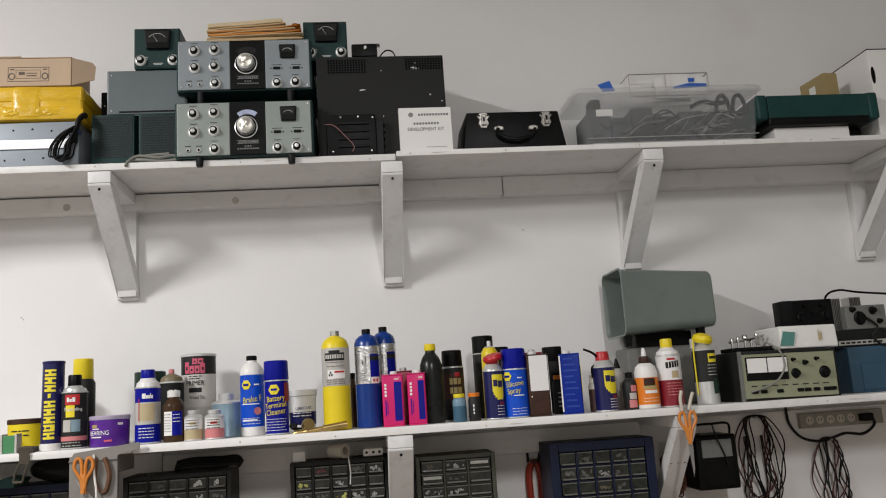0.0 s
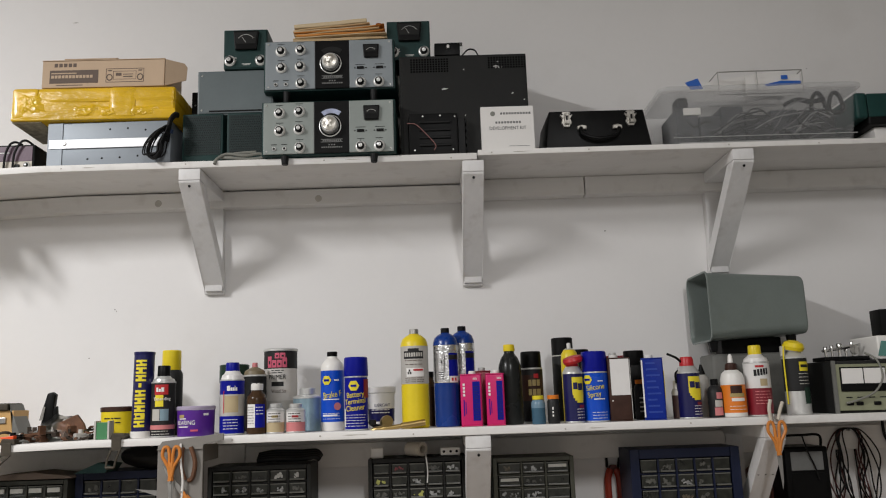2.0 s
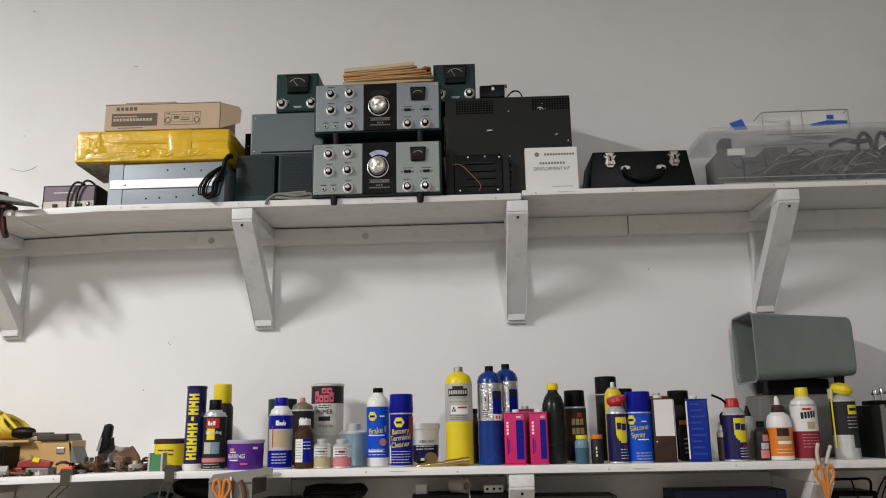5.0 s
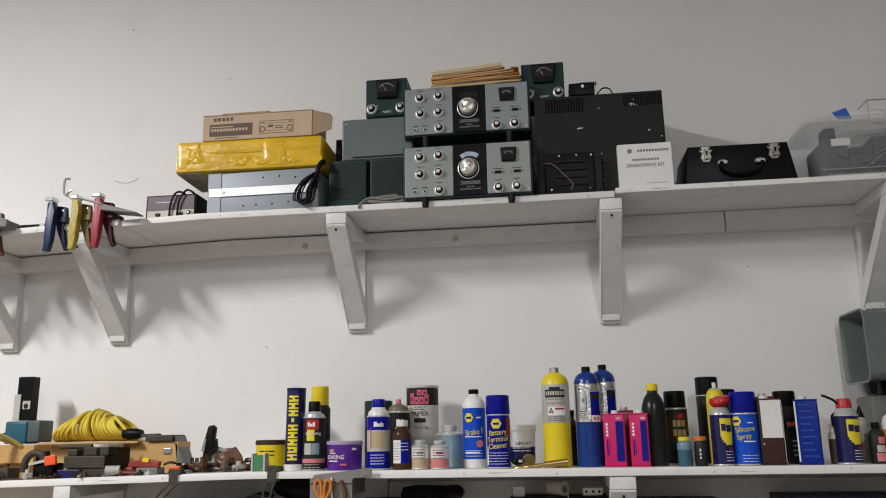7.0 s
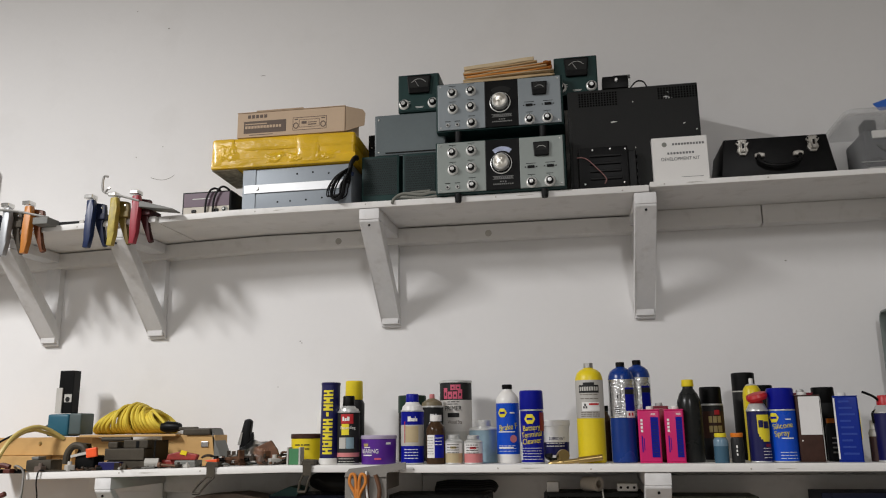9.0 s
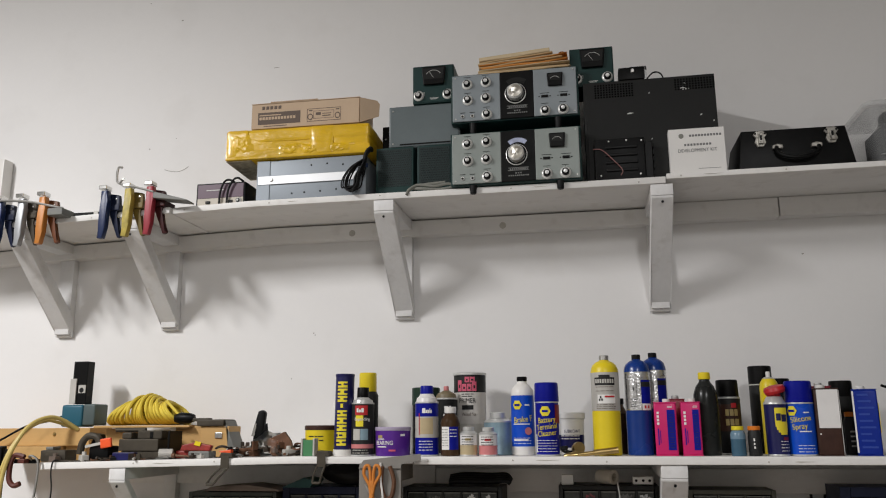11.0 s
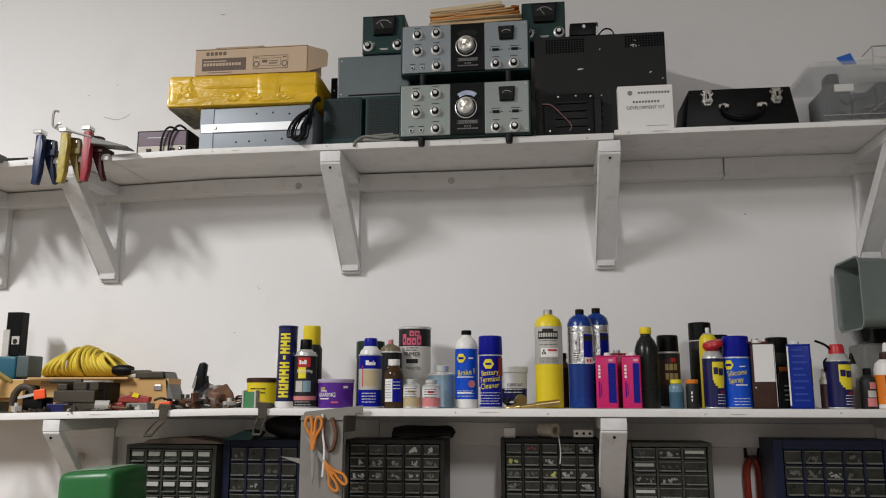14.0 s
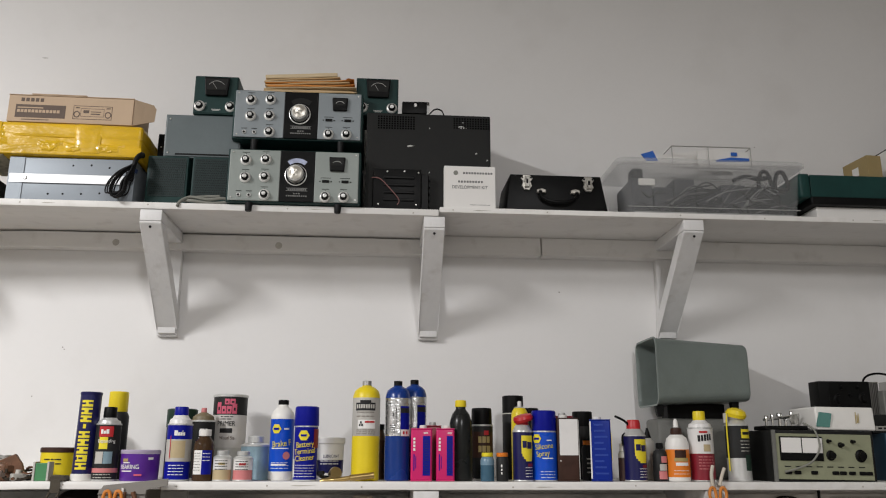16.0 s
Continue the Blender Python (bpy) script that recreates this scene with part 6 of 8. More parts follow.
part("lead", tube([(0.03, -0.01, 0.03), (0.07, -0.014, 0.04), (0.12, -0.014, 0.06), (0.15, -0.012, 0.1), (0.145, 0.0, 0.148), (0.12, 0.02, 0.17)], 0.003, 7), GREYCORD, t, "grey test lead")

ZT = zl(1.15) + 0.1505
t = thing("morse_key", "chrome telegraph key on a dark base", "telegraph key", pose(1.06, 2.31, ZT - 0.001))
part("base", box(-0.07, 0.075, 0, 0.08, 0, 0.012, 0.003), BLACKM, t)
for x, z, r in ((-0.055, 0.03, 0.007), (-0.03, 0.035, 0.006), (0.0, 0.04, 0.009), (0.025, 0.028, 0.007), (0.05, 0.045, 0.006)):
    part("post", lathe([(0, 0.012), (r * 0.6, 0.012), (r * 0.6, z), (r, z), (r, z + 0.008), (r * 0.7, z + 0.012), (0, z + 0.012)], 14, pose(x, 0.02 + 0.3 * (x + 0.055) % 0.05, 0)), CHROME, t, smooth=40)
part("lever", tube([(-0.06, 0.03, 0.03), (0.0, 0.034, 0.036), (0.065, 0.03, 0.046)], 0.004, 8), CHROME, t)
part("paddle", lathe([(0, 0), (0.014, 0), (0.014, 0.004), (0, 0.005)], 18, pose(0.03, 0.005, 0.03, 90)), CHROME, t)
t = thing("keyer_box", "off-white plastic keyer box with printed front edge", "keyer", pose(1.14, 2.275, ZT - 0.003, 0, 0.6, 0))
bm = box(0, 0.2, 0, 0.16, 0, 0.068, 0.006, 3)
for v in bm.verts:
    if v.co.y < 0.02 and v.co.z > 0.04:
        v.co.y += 0.006
part("body", bm, WHITEP, t, smooth=40)
part("green_panel", prism([(-0.004, 0.01), (0.04, 0.008), (0.05, 0.048), (0.01, 0.052)], -0.004, 0.001), TEALG, t, "translucent green panel")
flat_bars("side_print", GOLDP, t, -0.0005, [(0.132, 0.1345, 0.02, 0.054), (0.137, 0.1395, 0.022, 0.044), (0.142, 0.144, 0.022, 0.05)])
t = thing("antenna_tuner", "black tuner box with two round knobs, on a white keyer", "tuner", pose(1.21, 2.37, ZT + 0.0665))
part("body", box(0, 0.185, 0, 0.06, 0, 0.082, 0.004), BLACKM, t, smooth=40)
part("front_panel", box(0.035, 0.18, -0.002, 0, 0.006, 0.078, 0.001), BLACKP, t)
for x, z in ((0.065, 0.026), (0.155, 0.03), (0.108, 0.04), (0.08, 0.062), (0.14, 0.062)):
    part("dark_knob", lathe([(0, 0), (0.017, 0), (0.016, 0.003), (0.012, 0.005), (0.011, 0.014), (0, 0.015)] if z < 0.035 else [(0, 0), (0.006, 0), (0.005, 0.01), (0, 0.011)], 20, pose(x, -0.002, z, 90)), BLACKP, t, smooth=40)
t = thing("equipment_case", "steel-blue metal equipment case with side handle", "equipment", pose(1.41, 2.34, zl(1.5)))
part("body", box(0, 0.38, 0, 0.2, 0, 0.142, 0.006, 3), STEELBLUE, t, smooth=40)
part("front_lip", box(0.04, 0.36, -0.004, 0, 0.01, 0.09, 0.002), STEELBLUE, t)
t = thing("radio_set", "dark grey radio chassis with exposed coils and label strip", "radio", pose(1.385, 2.36, zl(1.5) + 0.1425))
part("chassis", box(0.0, 0.39, 0, 0.17, 0, 0.055, 0.004), DARKGREY, t)
part("label_strip", box(0.012, 0.2, -0.001, 0, 0.008, 0.022), GREYLAB, t)
flat_bars("strip_print", LINE, t, -0.001, [(0.02 + 0.02 * k, 0.034 + 0.02 * k, 0.012, 0.018) for k in range(8)])
part("front_box", box(0.05, 0.2, -0.006, 0.08, 0.0555, 0.13, 0.004), WORN, t)
for kx, kz, r in ((0.10, 0.09, 0.02), (0.075, 0.118, 0.009), (0.15, 0.112, 0.012), (0.17, 0.078, 0.008)):
    part("dark_knob", lathe([(0, 0), (r * 1.1, 0), (r * 1.05, 0.004), (r * 0.8, 0.006), (r * 0.72, 0.015), (0, 0.016)], 20, pose(kx, -0.006, kz, 90)), BLACKP, t, smooth=40)
for k in range(5):
    part("coil_turn", tube([(0.06 + 0.012 * math.cos(a), 0.1 + 0.012 * math.sin(a), 0.0585 + 0.012 * k) for a in (2 * math.pi * q / 10 for q in range(10))], 0.0028, 6, True), BRASS, t)
for k in range(8):
    part("fin", box(0.01 + 0.006 * k, 0.012 + 0.006 * k, 0.02, 0.06, 0.0555, 0.158), STEEL, t)
    part("fin", box(0.135 + 0.006 * k, 0.137 + 0.006 * k, 0.085, 0.13, 0.0555, 0.165), STEEL, t)
part("aerial_wire", tube([(0.0, 0.03, 0.1), (0.01, 0.03, 0.165), (0.06, 0.03, 0.185), (0.14, 0.03, 0.175), (0.3, 0.03, 0.16)], 0.0035, 7), BLACKP, t)
part("wiring", tube([(0.12, -0.012, 0.09), (0.15, -0.02, 0.06), (0.13, -0.016, 0.03), (0.17, -0.02, 0.0), (0.2, -0.02, 0.04)], 0.004, 7), RUBBER, t)

# ---- left end of the lower shelf: offcuts, tools and clutter ----
PINE = mat("pine_timber", (0.55, 0.33, 0.12), 0.6, vary=0.12, scale=6, fine=60, bump=0.1, stretch=(0.25, 1.5, 2.5), dirt=0.2)
ROPEY = mat("yellow_rope", (0.72, 0.55, 0.06), 0.6, vary=0.15, fine=300, bump=0.3)
TEAL = mat("teal_plastic", (0.015, 0.10, 0.15), 0.4, vary=0.1, dirt=0.2)
TOOLG = mat("grey_tool_metal", (0.066, 0.055, 0.040), 0.55, metal=0.1, vary=0.3, scale=20, dirt=0.5)
NEON = mat("neon_orange_plastic", (0.85, 0.10, 0.02), 0.4, vary=0.08)
RUSTY = mat("rusty_metal", (0.16, 0.075, 0.04), 0.6, metal=0.3, vary=0.4, scale=25, dirt=0.5)
CLOUDY = clear("cloudy_plastic", (0.8, 0.8, 0.78), 0.3)
ZLL = 1.2266


def block(name, label, x0, x1, y0, y1, z0, z1, m_=None, rz=0.0):
    t = thing(name, label, name.replace("_", " "), pose((x0 + x1) / 2, (y0 + y1) / 2, z0, 0, 0, rz))
    part("body", box((x0 - x1) / 2, (x1 - x0) / 2, (y0 - y1) / 2, (y1 - y0) / 2, 0, z1 - z0, 0.002), m_ or PINE, t)
    return t


block("timber_offcut", "pine board offcut lying at the wall end", -2.16, -1.9, 2.36, 2.50, ZLL, 1.266)
t = block("timber_offcut", "long pine board offcut stacked on another, holding a charger", -2.20, -1.80, 2.40, 2.53, 1.2665, 1.312)
part("knot", lathe([(0, 0), (0.006, 0), (0.003, 0.003), (0, 0.003)], 12, pose(0.075, -0.066, 0.03, 90)), BRASS, t)
block("timber_offcut", "pine support block under the upper board", -1.90, -1.83, 2.42, 2.50, ZLL, 1.2662)
block("timber_offcut", "pine block carrying the rope", -1.77, -1.69, 2.42, 2.50, ZLL, 1.304)
block("timber_offcut", "square pine block at the wall", -1.53, -1.41, 2.40, 2.50, ZLL, 1.304)
block("plywood_sheet", "thin plywood sheet carrying a coil of yellow rope", -1.79, -1.46, 2.37, 2.54, 1.3045, 1.311)

# charger with a dark battery pack standing in it
t = thing("battery_charger", "teal battery charger with a tall black pack standing in it", "charger", pose(-1.872, 2.42, 1.3125))
part("base", box(-0.058, 0.018, 0, 0.08, 0, 0.068, 0.008, 3), TEAL, t, smooth=40)
part("side_unit", box(0.0185, 0.062, 0.002, 0.078, 0.004, 0.07, 0.006, 3), mat("dull_grey_green_plastic", (0.07, 0.095, 0.095), 0.5, vary=0.15, dirt=0.3), t, smooth=40)
p = part("battery_pack", box(-0.04, 0.012, 0.02, 0.06, 0.0705, 0.205, 0.003), BLACKP, t, "tall black battery pack")
part("side_rail", box(-0.044, -0.022, 0.014, 0.0195, 0.0705, 0.15, 0.001), GREYLAB, p)
part("label", box(-0.016, 0.010, 0.0185, 0.0195, 0.105, 0.13), GREYLAB, p)
part("label_dot", lathe([(0, 0), (0.008, 0), (0.008, 0.0006), (0, 0.0006)], 16, pose(-0.004, 0.0185, 0.114, 90)), DARKGREY, p)
part("power_lead", tube([(-0.066, 0.03, 0.035), (-0.1, 0.01, 0.02), (-0.16, -0.03, 0.002), (-0.24, -0.045, -0.04), (-0.3, -0.05, -0.06)], 0.0035, 7), BLACKP, t, "black power lead")

# coil of yellow rope
t = thing("rope_coil", "coil of yellow braided rope on a plywood sheet", "rope", pose(-1.655, 2.455, 1.3115))
rng = random.Random(12)
for i in range(30):
    u = i / 29
    cx = -0.068 + 0.165 * u + rng.uniform(-0.004, 0.004)
    h = 0.043 - 0.014 * abs(u - 0.5) * 2 + rng.uniform(-0.004, 0.004)
    lean = -0.05 + 0.1 * u
    dep = 0.058 + rng.uniform(-0.008, 0.008)
    pts = [(cx + lean * (0.35 - 0.65 * math.sin(a)), dep * math.cos(a), 0.005 + h + h * math.sin(a)) for a in (2 * math.pi * k / 12 for k in range(12))]
    part("turn", tube(pts, 0.0052, 7, True), ROPEY, t)
part("loose_end", tube([(0.1, -0.055, 0.07), (0.14, -0.06, 0.035), (0.165, -0.05, 0.006)], 0.0048, 7), ROPEY, t)

# tools in front
t = thing("bench_tool", "small grey machine vice with slots, dusty metal", "vice", pose(-1.58, 2.29, ZLL))
part("jaw_block", box(-0.075, 0.055, 0, 0.08, 0.026, 0.062, 0.003), TOOLG, t)
part("slide", box(-0.07, 0.085, 0.005, 0.075, 0, 0.0255, 0.003), TOOLG, t)
part("rear_jaw", box(-0.02, 0.06, 0.01, 0.07, 0.0625, 0.088, 0.003), TOOLG, t)
part("front_jaw", box(-0.072, -0.04, 0.01, 0.07, 0.0625, 0.082, 0.004), TOOLG, t)
part("slot", box(0.022, 0.032, 0.0085, 0.0098, 0.064, 0.084), BLACKM, t)
part("end_plate", box(0.0855, 0.092, 0.0, 0.08, 0, 0.086, 0.002), BLACKM, t)
part("screw_bar", lathe([(0, -0.05), (0.007, -0.05), (0.007, 0.05), (0, 0.05)], 12, pose(-0.06, 0.04, 0.09, 0, 90, 0)), TOOLG, t)
t = thing("tape_gun", "black tape dispenser with orange cap and curved handle", "dispenser", pose(-1.72, 2.28, ZLL))
part("body", box(-0.02, 0.045, 0, 0.06, 0, 0.045, 0.006, 3), BLACKP, t, smooth=40)
part("curved_handle", tube([(-0.055, 0.01, 0.02), (-0.05, 0.01, 0.055), (-0.03, 0.01, 0.075), (0.0, 0.01, 0.07), (0.012, 0.01, 0.045)], 0.011, 10), TOOLG, t)
part("flap", prism([(-0.03, 0.04), (0.01, 0.045), (0.0, 0.08), (-0.018, 0.083)], 0.02, 0.05), BLACKP, t)
part("orange_cap", box(0.03, 0.066, -0.012, -0.001, 0.033, 0.062, 0.004), NEON, t, "neon orange cap").rotation_euler = (0, -0.15, 0)
part("pale_blade", box(-0.02, 0.034, -0.008, -0.004, 0.044, 0.052), GREYLAB, t).rotation_euler = (0, -0.2, 0)
t = thing("tool_box", "small dark grey metal tool box near the shelf end", "tool box", pose(-1.852, 2.28, ZLL))
part("body", box(-0.045, 0.04, 0, 0.06, 0, 0.036, 0.005), TOOLG, t, smooth=40)
part("lid", box(-0.035, -0.01, 0.01, 0.05, 0.0365, 0.046, 0.003), WORN, t)
t = thing("steel_ruler", "steel rule lying along the shelf edge", "ruler", pose(-1.77, 2.262, ZLL))
part("rule", box(-0.075, 0.10, -0.004, 0.02, 0, 0.004), TOOLG, t)
block("small_box", "dark blue small box with white label", -1.655, -1.585, 2.262, 2.285, ZLL, 1.25, NAVY)
REDDULL = mat("scuffed_red_plastic", (0.30, 0.03, 0.022), 0.5, vary=0.3, scale=40, dirt=0.4)
t = thing("utility_knife", "red and yellow utility knife on scattered tools", "knife", pose(-1.42, 2.30, ZLL + 0.024))
part("handle", prism([(-0.045, 0.0), (0.05, -0.002), (0.055, 0.014), (0.0, 0.024), (-0.04, 0.016)], 0, 0.02, 0.003), REDDULL, t)
part("slider", prism([(0.0, 0.016), (0.02, 0.012), (0.024, 0.024), (0.006, 0.028)], -0.003, -0.0002), YELLOW, t)
part("red_grip", box(-0.07, -0.02, 0.02, 0.05, -0.0235, -0.001, 0.005), REDDULL, t)
part("grey_foot", box(-0.018, 0.05, 0.0, 0.05, -0.0235, -0.0025, 0.004), WORN, t)
part("grey_roll", lathe([(0, -0.02), (0.013, -0.02), (0.013, 0.02), (0, 0.02)], 16, pose(-0.085, -0.01, -0.008, 0, 90, 20)), GREYLAB, t)
t = thing("steel_box", "worn steel box with latch and dark lid", "box", pose(-1.395, 2.39, ZLL))
part("body", box(-0.05, 0.045, 0, 0.09, 0, 0.075, 0.003), PINE, t)
part("lid", box(-0.06, 0.03, -0.01, 0.08, 0.0755, 0.092, 0.004), TOOLG, t, "dark metal lid")
part("sloping_side", prism([(0.031, 0.09), (0.075, 0.0), (0.046, 0.0)], 0.0, 0.08, 0.001), WORN, t)
part("latch", box(0.0, 0.024, -0.004, 0, 0.045, 0.06, 0.002), STEEL, t)
t = thing("glove", "black rubber grip lying beside the rope", "grip", pose(-1.50, 2.40, 1.3115))
bm = lathe([(0, -0.034), (0.012, -0.032), (0.017, -0.015), (0.016, 0.015), (0.011, 0.032), (0, 0.034)], 16, pose(0, 0, 0.016, 0, 90, 0))
part("grip", bm, BLACKP, t, smooth=True)
part("arm", box(0.03, 0.085, -0.01, 0.02, 0.006, 0.016, 0.003), TOOLG, t)

# heap of small fittings: each piece a thing
rng = random.Random(31)
DULL = mat("dull_brown_metal", (0.05, 0.038, 0.028), 0.5, metal=0.3, vary=0.5, scale=30, dirt=0.5)
PILE = [TOOLG, RUSTY, WORN, DULL, BLACKP, DULL, TOOLG, CARDD, DULL, RUSTY, GREYLAB]
for i in range(88):
    x, y = -1.345 + 0.26 * rng.random(), 2.275 + 0.12 * rng.random()
    if i % 4 == 3:
        x = -1.9 + 0.56 * rng.random()
        y = 2.262 + 0.02 * rng.random()
    rise = 0.0 if i < 40 or i % 4 == 3 else 0.010 + 0.018 * rng.random()
    t = thing("metal_fitting", rng.choice(("small worn metal fitting in a heap of parts", "rusty metal bracket in a heap of parts", "dusty steel part among other fittings")), "fitting", pose(x, y, ZLL + rise, 0, 0, rng.uniform(0, 180)) @ Matrix.Scale(rng.uniform(0.4, 1.05), 4), "heap of small metal parts")
    kind, m_ = rng.randrange(4), rng.choice(PILE)
    if kind == 0:
        part("bracket", prism([(-0.02, 0), (0.024, 0), (0.024, 0.005), (-0.013, 0.006), (-0.014, 0.024), (-0.02, 0.024)], -0.008, 0.01, 0.001), m_, t)
    elif kind == 1:
        part("ring", tube([(0.018 * math.cos(a), 0.018 * math.sin(a), 0.004 + 0.006 * math.sin(a) ** 2) for a in (2 * math.pi * k / 10 for k in range(10))], 0.0038, 7, True), m_, t)
    elif kind == 2:
        part("pin", lathe([(0, -0.035), (0.004, -0.035), (0.004, 0.025), (0.008, 0.026), (0.008, 0.034), (0, 0.035)], 10, pose(0, 0, 0.0082, 0, 86, 0)), m_, t)
    else:
        part("block", box(-0.018, 0.02, -0.012, 0.012, 0, 0.02, 0.003), m_, t)
        part("boss", lathe([(0, 0.0202), (0.008, 0.0202), (0.007, 0.031), (0, 0.031)], 12), m_, t)
t = thing("shear_tool", "black hand tool standing upright in the heap", "hand tool", pose(-1.24, 2.355, ZLL))
part("handle", prism([(-0.03, 0.0), (0.0, 0.0), (0.006, 0.06), (0.014, 0.132), (0.004, 0.14), (-0.010, 0.136), (-0.018, 0.1)], 0, 0.018, 0.004), BLACKP, t, smooth=40)
part("trigger", prism([(0.006, 0.04), (0.024, 0.04), (0.018, 0.1), (0.004, 0.09)], 0.002, 0.014, 0.003), BLACKP, t)
part("blade", prism([(-0.028, 0.06), (-0.018, 0.06), (-0.012, 0.098), (-0.018, 0.1)], -0.003, -0.0005), CHROME, t)
t = thing("plastic_bag", "crumpled clear plastic bag among metal parts", "bag", pose(-1.21, 2.36, ZLL))
bm = bmesh.new()
bmesh.ops.create_icosphere(bm, subdivisions=4, radius=0.05)
for v in bm.verts:
    v.co = Vector((v.co.x * 1.2, v.co.y * 0.8, max(0.0, 0.03 + v.co.z * 0.8))) + v.co.normalized() * noise.noise(v.co * 45) * 0.012
    v.co.z = max(v.co.z, 0)
part("film", bm, CLOUDY, t, smooth=True).visible_shadow = False
t = thing("hinge_part", "rusty angled metal plate leaning on the heap", "plate", pose(-1.17, 2.33, ZLL))
part("plate", prism([(-0.045, 0.02), (-0.035, 0.05), (0.015, 0.072), (0.035, 0.045), (0.05, 0.0), (-0.02, 0.0)], 0, 0.012, 0.002), RUSTY, t)
t = thing("orange_clip", "neon orange plastic clip at the shelf edge", "clip", pose(-1.305, 2.262, ZLL))
part("clip", prism([(-0.02, 0.008), (0.018, 0.004), (0.018, 0.024), (-0.022, 0.02), (-0.008, 0.014)], -0.006, 0.012, 0.002), NEON, t)
t = thing("parts_tin", "small open green tin with pale ends", "tin", pose(-1.062, 2.272, ZLL))
part("body", box(-0.014, 0.016, 0, 0.03, 0, 0.046, 0.001), mat("green_print", (0.06, 0.22, 0.09), 0.45, vary=0.15), t)
part("end_plate", box(-0.02, -0.0145, -0.002, 0.032, 0, 0.05, 0.001), GREYLAB, t)
part("end_plate", box(0.0165, 0.022, -0.002, 0.032, 0, 0.05, 0.001), GREYLAB, t)


def spring_clip(x, label, lean):
    t = thing("spring_clip", label, "clip", pose(x, FRONT_L, ZLL), "steel clips on the shelf edge")
    part("jaw", prism([(-0.02, 0.0), (0.022, 0.0), (0.02, 0.014), (-0.014, 0.016)], -0.004, 0.035, 0.002), TOOLG, t)
    part("strap", box(-0.013, 0.013, -0.0065, -0.0045, -0.03, 0.004, 0.0008), TOOLG, t)
    part("lever", tube([(-0.012, -0.006, -0.028), (-0.013 + lean * 0.5, -0.012, -0.05), (-0.01 + lean, -0.014, -0.074)], 0.003, 6), TOOLG, t)
    part("lever", tube([(0.012, -0.006, -0.028), (0.011 + lean * 0.5, -0.012, -0.05), (0.012 + lean, -0.014, -0.074)], 0.003, 6), TOOLG, t)
    part("cross_bar", tube([(-0.01 + lean, -0.014, -0.074), (0.012 + lean, -0.014, -0.074)], 0.004, 6), TOOLG, t)
    return t


spring_clip(-1.30, "sprung steel clip gripping the shelf edge, open lever", -0.04)
spring_clip(-1.01, "sprung steel clip gripping the shelf edge", -0.012)

# clamps, hose and cable at the far end of the lower shelf
REDC = mat("dull_red_enamel", (0.10, 0.022, 0.014), 0.5, vary=0.3, dirt=0.5)
HOSEY = mat("yellow_hose", (0.55, 0.42, 0.13), 0.45, vary=0.12, dirt=0.2)
t = thing("c_clamp", "dull red clamp hooked over the shelf end", "clamp", pose(-1.935, 2.24, 1.2))
part("frame", tube([(0.02, -0.004, 0.045), (-0.01, -0.006, 0.05), (-0.02, -0.01, 0.025), (-0.02, -0.01, -0.02), (-0.005, -0.008, -0.04), (0.015, -0.006, -0.034)], 0.008, 8), REDC, t)
part("pad", box(0.005, 0.028, -0.014, 0.01, 0.0262, 0.04, 0.003), REDC, t)
t = thing("c_clamp", "steel wire clamp over the shelf edge with crossbar", "clamp", pose(-1.885, 2.24, 1.2))
part("loop", tube([(-0.018, 0.02, 0.03), (-0.016, -0.004, 0.045), (0.0, -0.008, 0.046), (0.016, -0.006, 0.03), (0.018, -0.006, -0.02), (0.012, -0.006, -0.085)], 0.0035, 7), STEEL, t)
part("cross_bar", tube([(-0.035, -0.006, -0.084), (0.02, -0.006, -0.078)], 0.003, 7), STEEL, t)
t = thing("strap_tool", "black rubber strap tool hanging off the shelf end", "strap", pose(-2.03, 2.25, 1.19))
part("loop", tube([(0.04, 0, 0.07), (0.0, -0.01, 0.065), (-0.03, -0.012, 0.02), (-0.025, -0.012, -0.06), (0.005, -0.01, -0.10), (0.03, -0.008, -0.06), (0.035, -0.004, 0.0)], 0.013, 9, True), RUBBER, t)
part("bar", box(0.02, 0.045, -0.02, 0.004, -0.1, 0.09, 0.004), BLACKP, t)
part("hook", box(0.04, 0.15, 0.0, 0.02, 0.0372, 0.05, 0.002), BLACKP, t)
t = thing("air_hose", "yellow hose looping over the shelf end", "hose", pose(-1.93, 2.22, 1.2272))
part("hose", tube([(0.07, 0.19, 0.10), (0.04, 0.15, 0.13), (0.018, 0.11, 0.139), (-0.004, 0.06, 0.118), (-0.016, 0.02, 0.071), (-0.033, 0.0, 0.001), (-0.046, 0.0, -0.084), (-0.04, 0.0, -0.15), (-0.036, 0, -0.3)], 0.0066, 9), HOSEY, t)
part("second_turn", tube([(0.06, 0.2, 0.098), (0.026, 0.15, 0.122), (0.004, 0.11, 0.128), (-0.02, 0.06, 0.1), (-0.034, 0.02, 0.05), (-0.048, 0.0, -0.02), (-0.058, 0.0, -0.095), (-0.052, 0.0, -0.15), (-0.048, 0, -0.3)], 0.0052, 9), HOSEY, t)
t = thing("cord", "thin black wire hanging over the shelf edge", "cable", pose(-1.83, 2.247, 1.2272))
part("wire", tube([(0.01, 0.02, 0.003), (0.004, -0.004, 0.003), (0.0, -0.006, -0.03), (0.006, -0.005, -0.08), (0.002, -0.003, -0.16), (0.004, -0.003, -0.3)], 0.0022, 6), RUBBER, t)

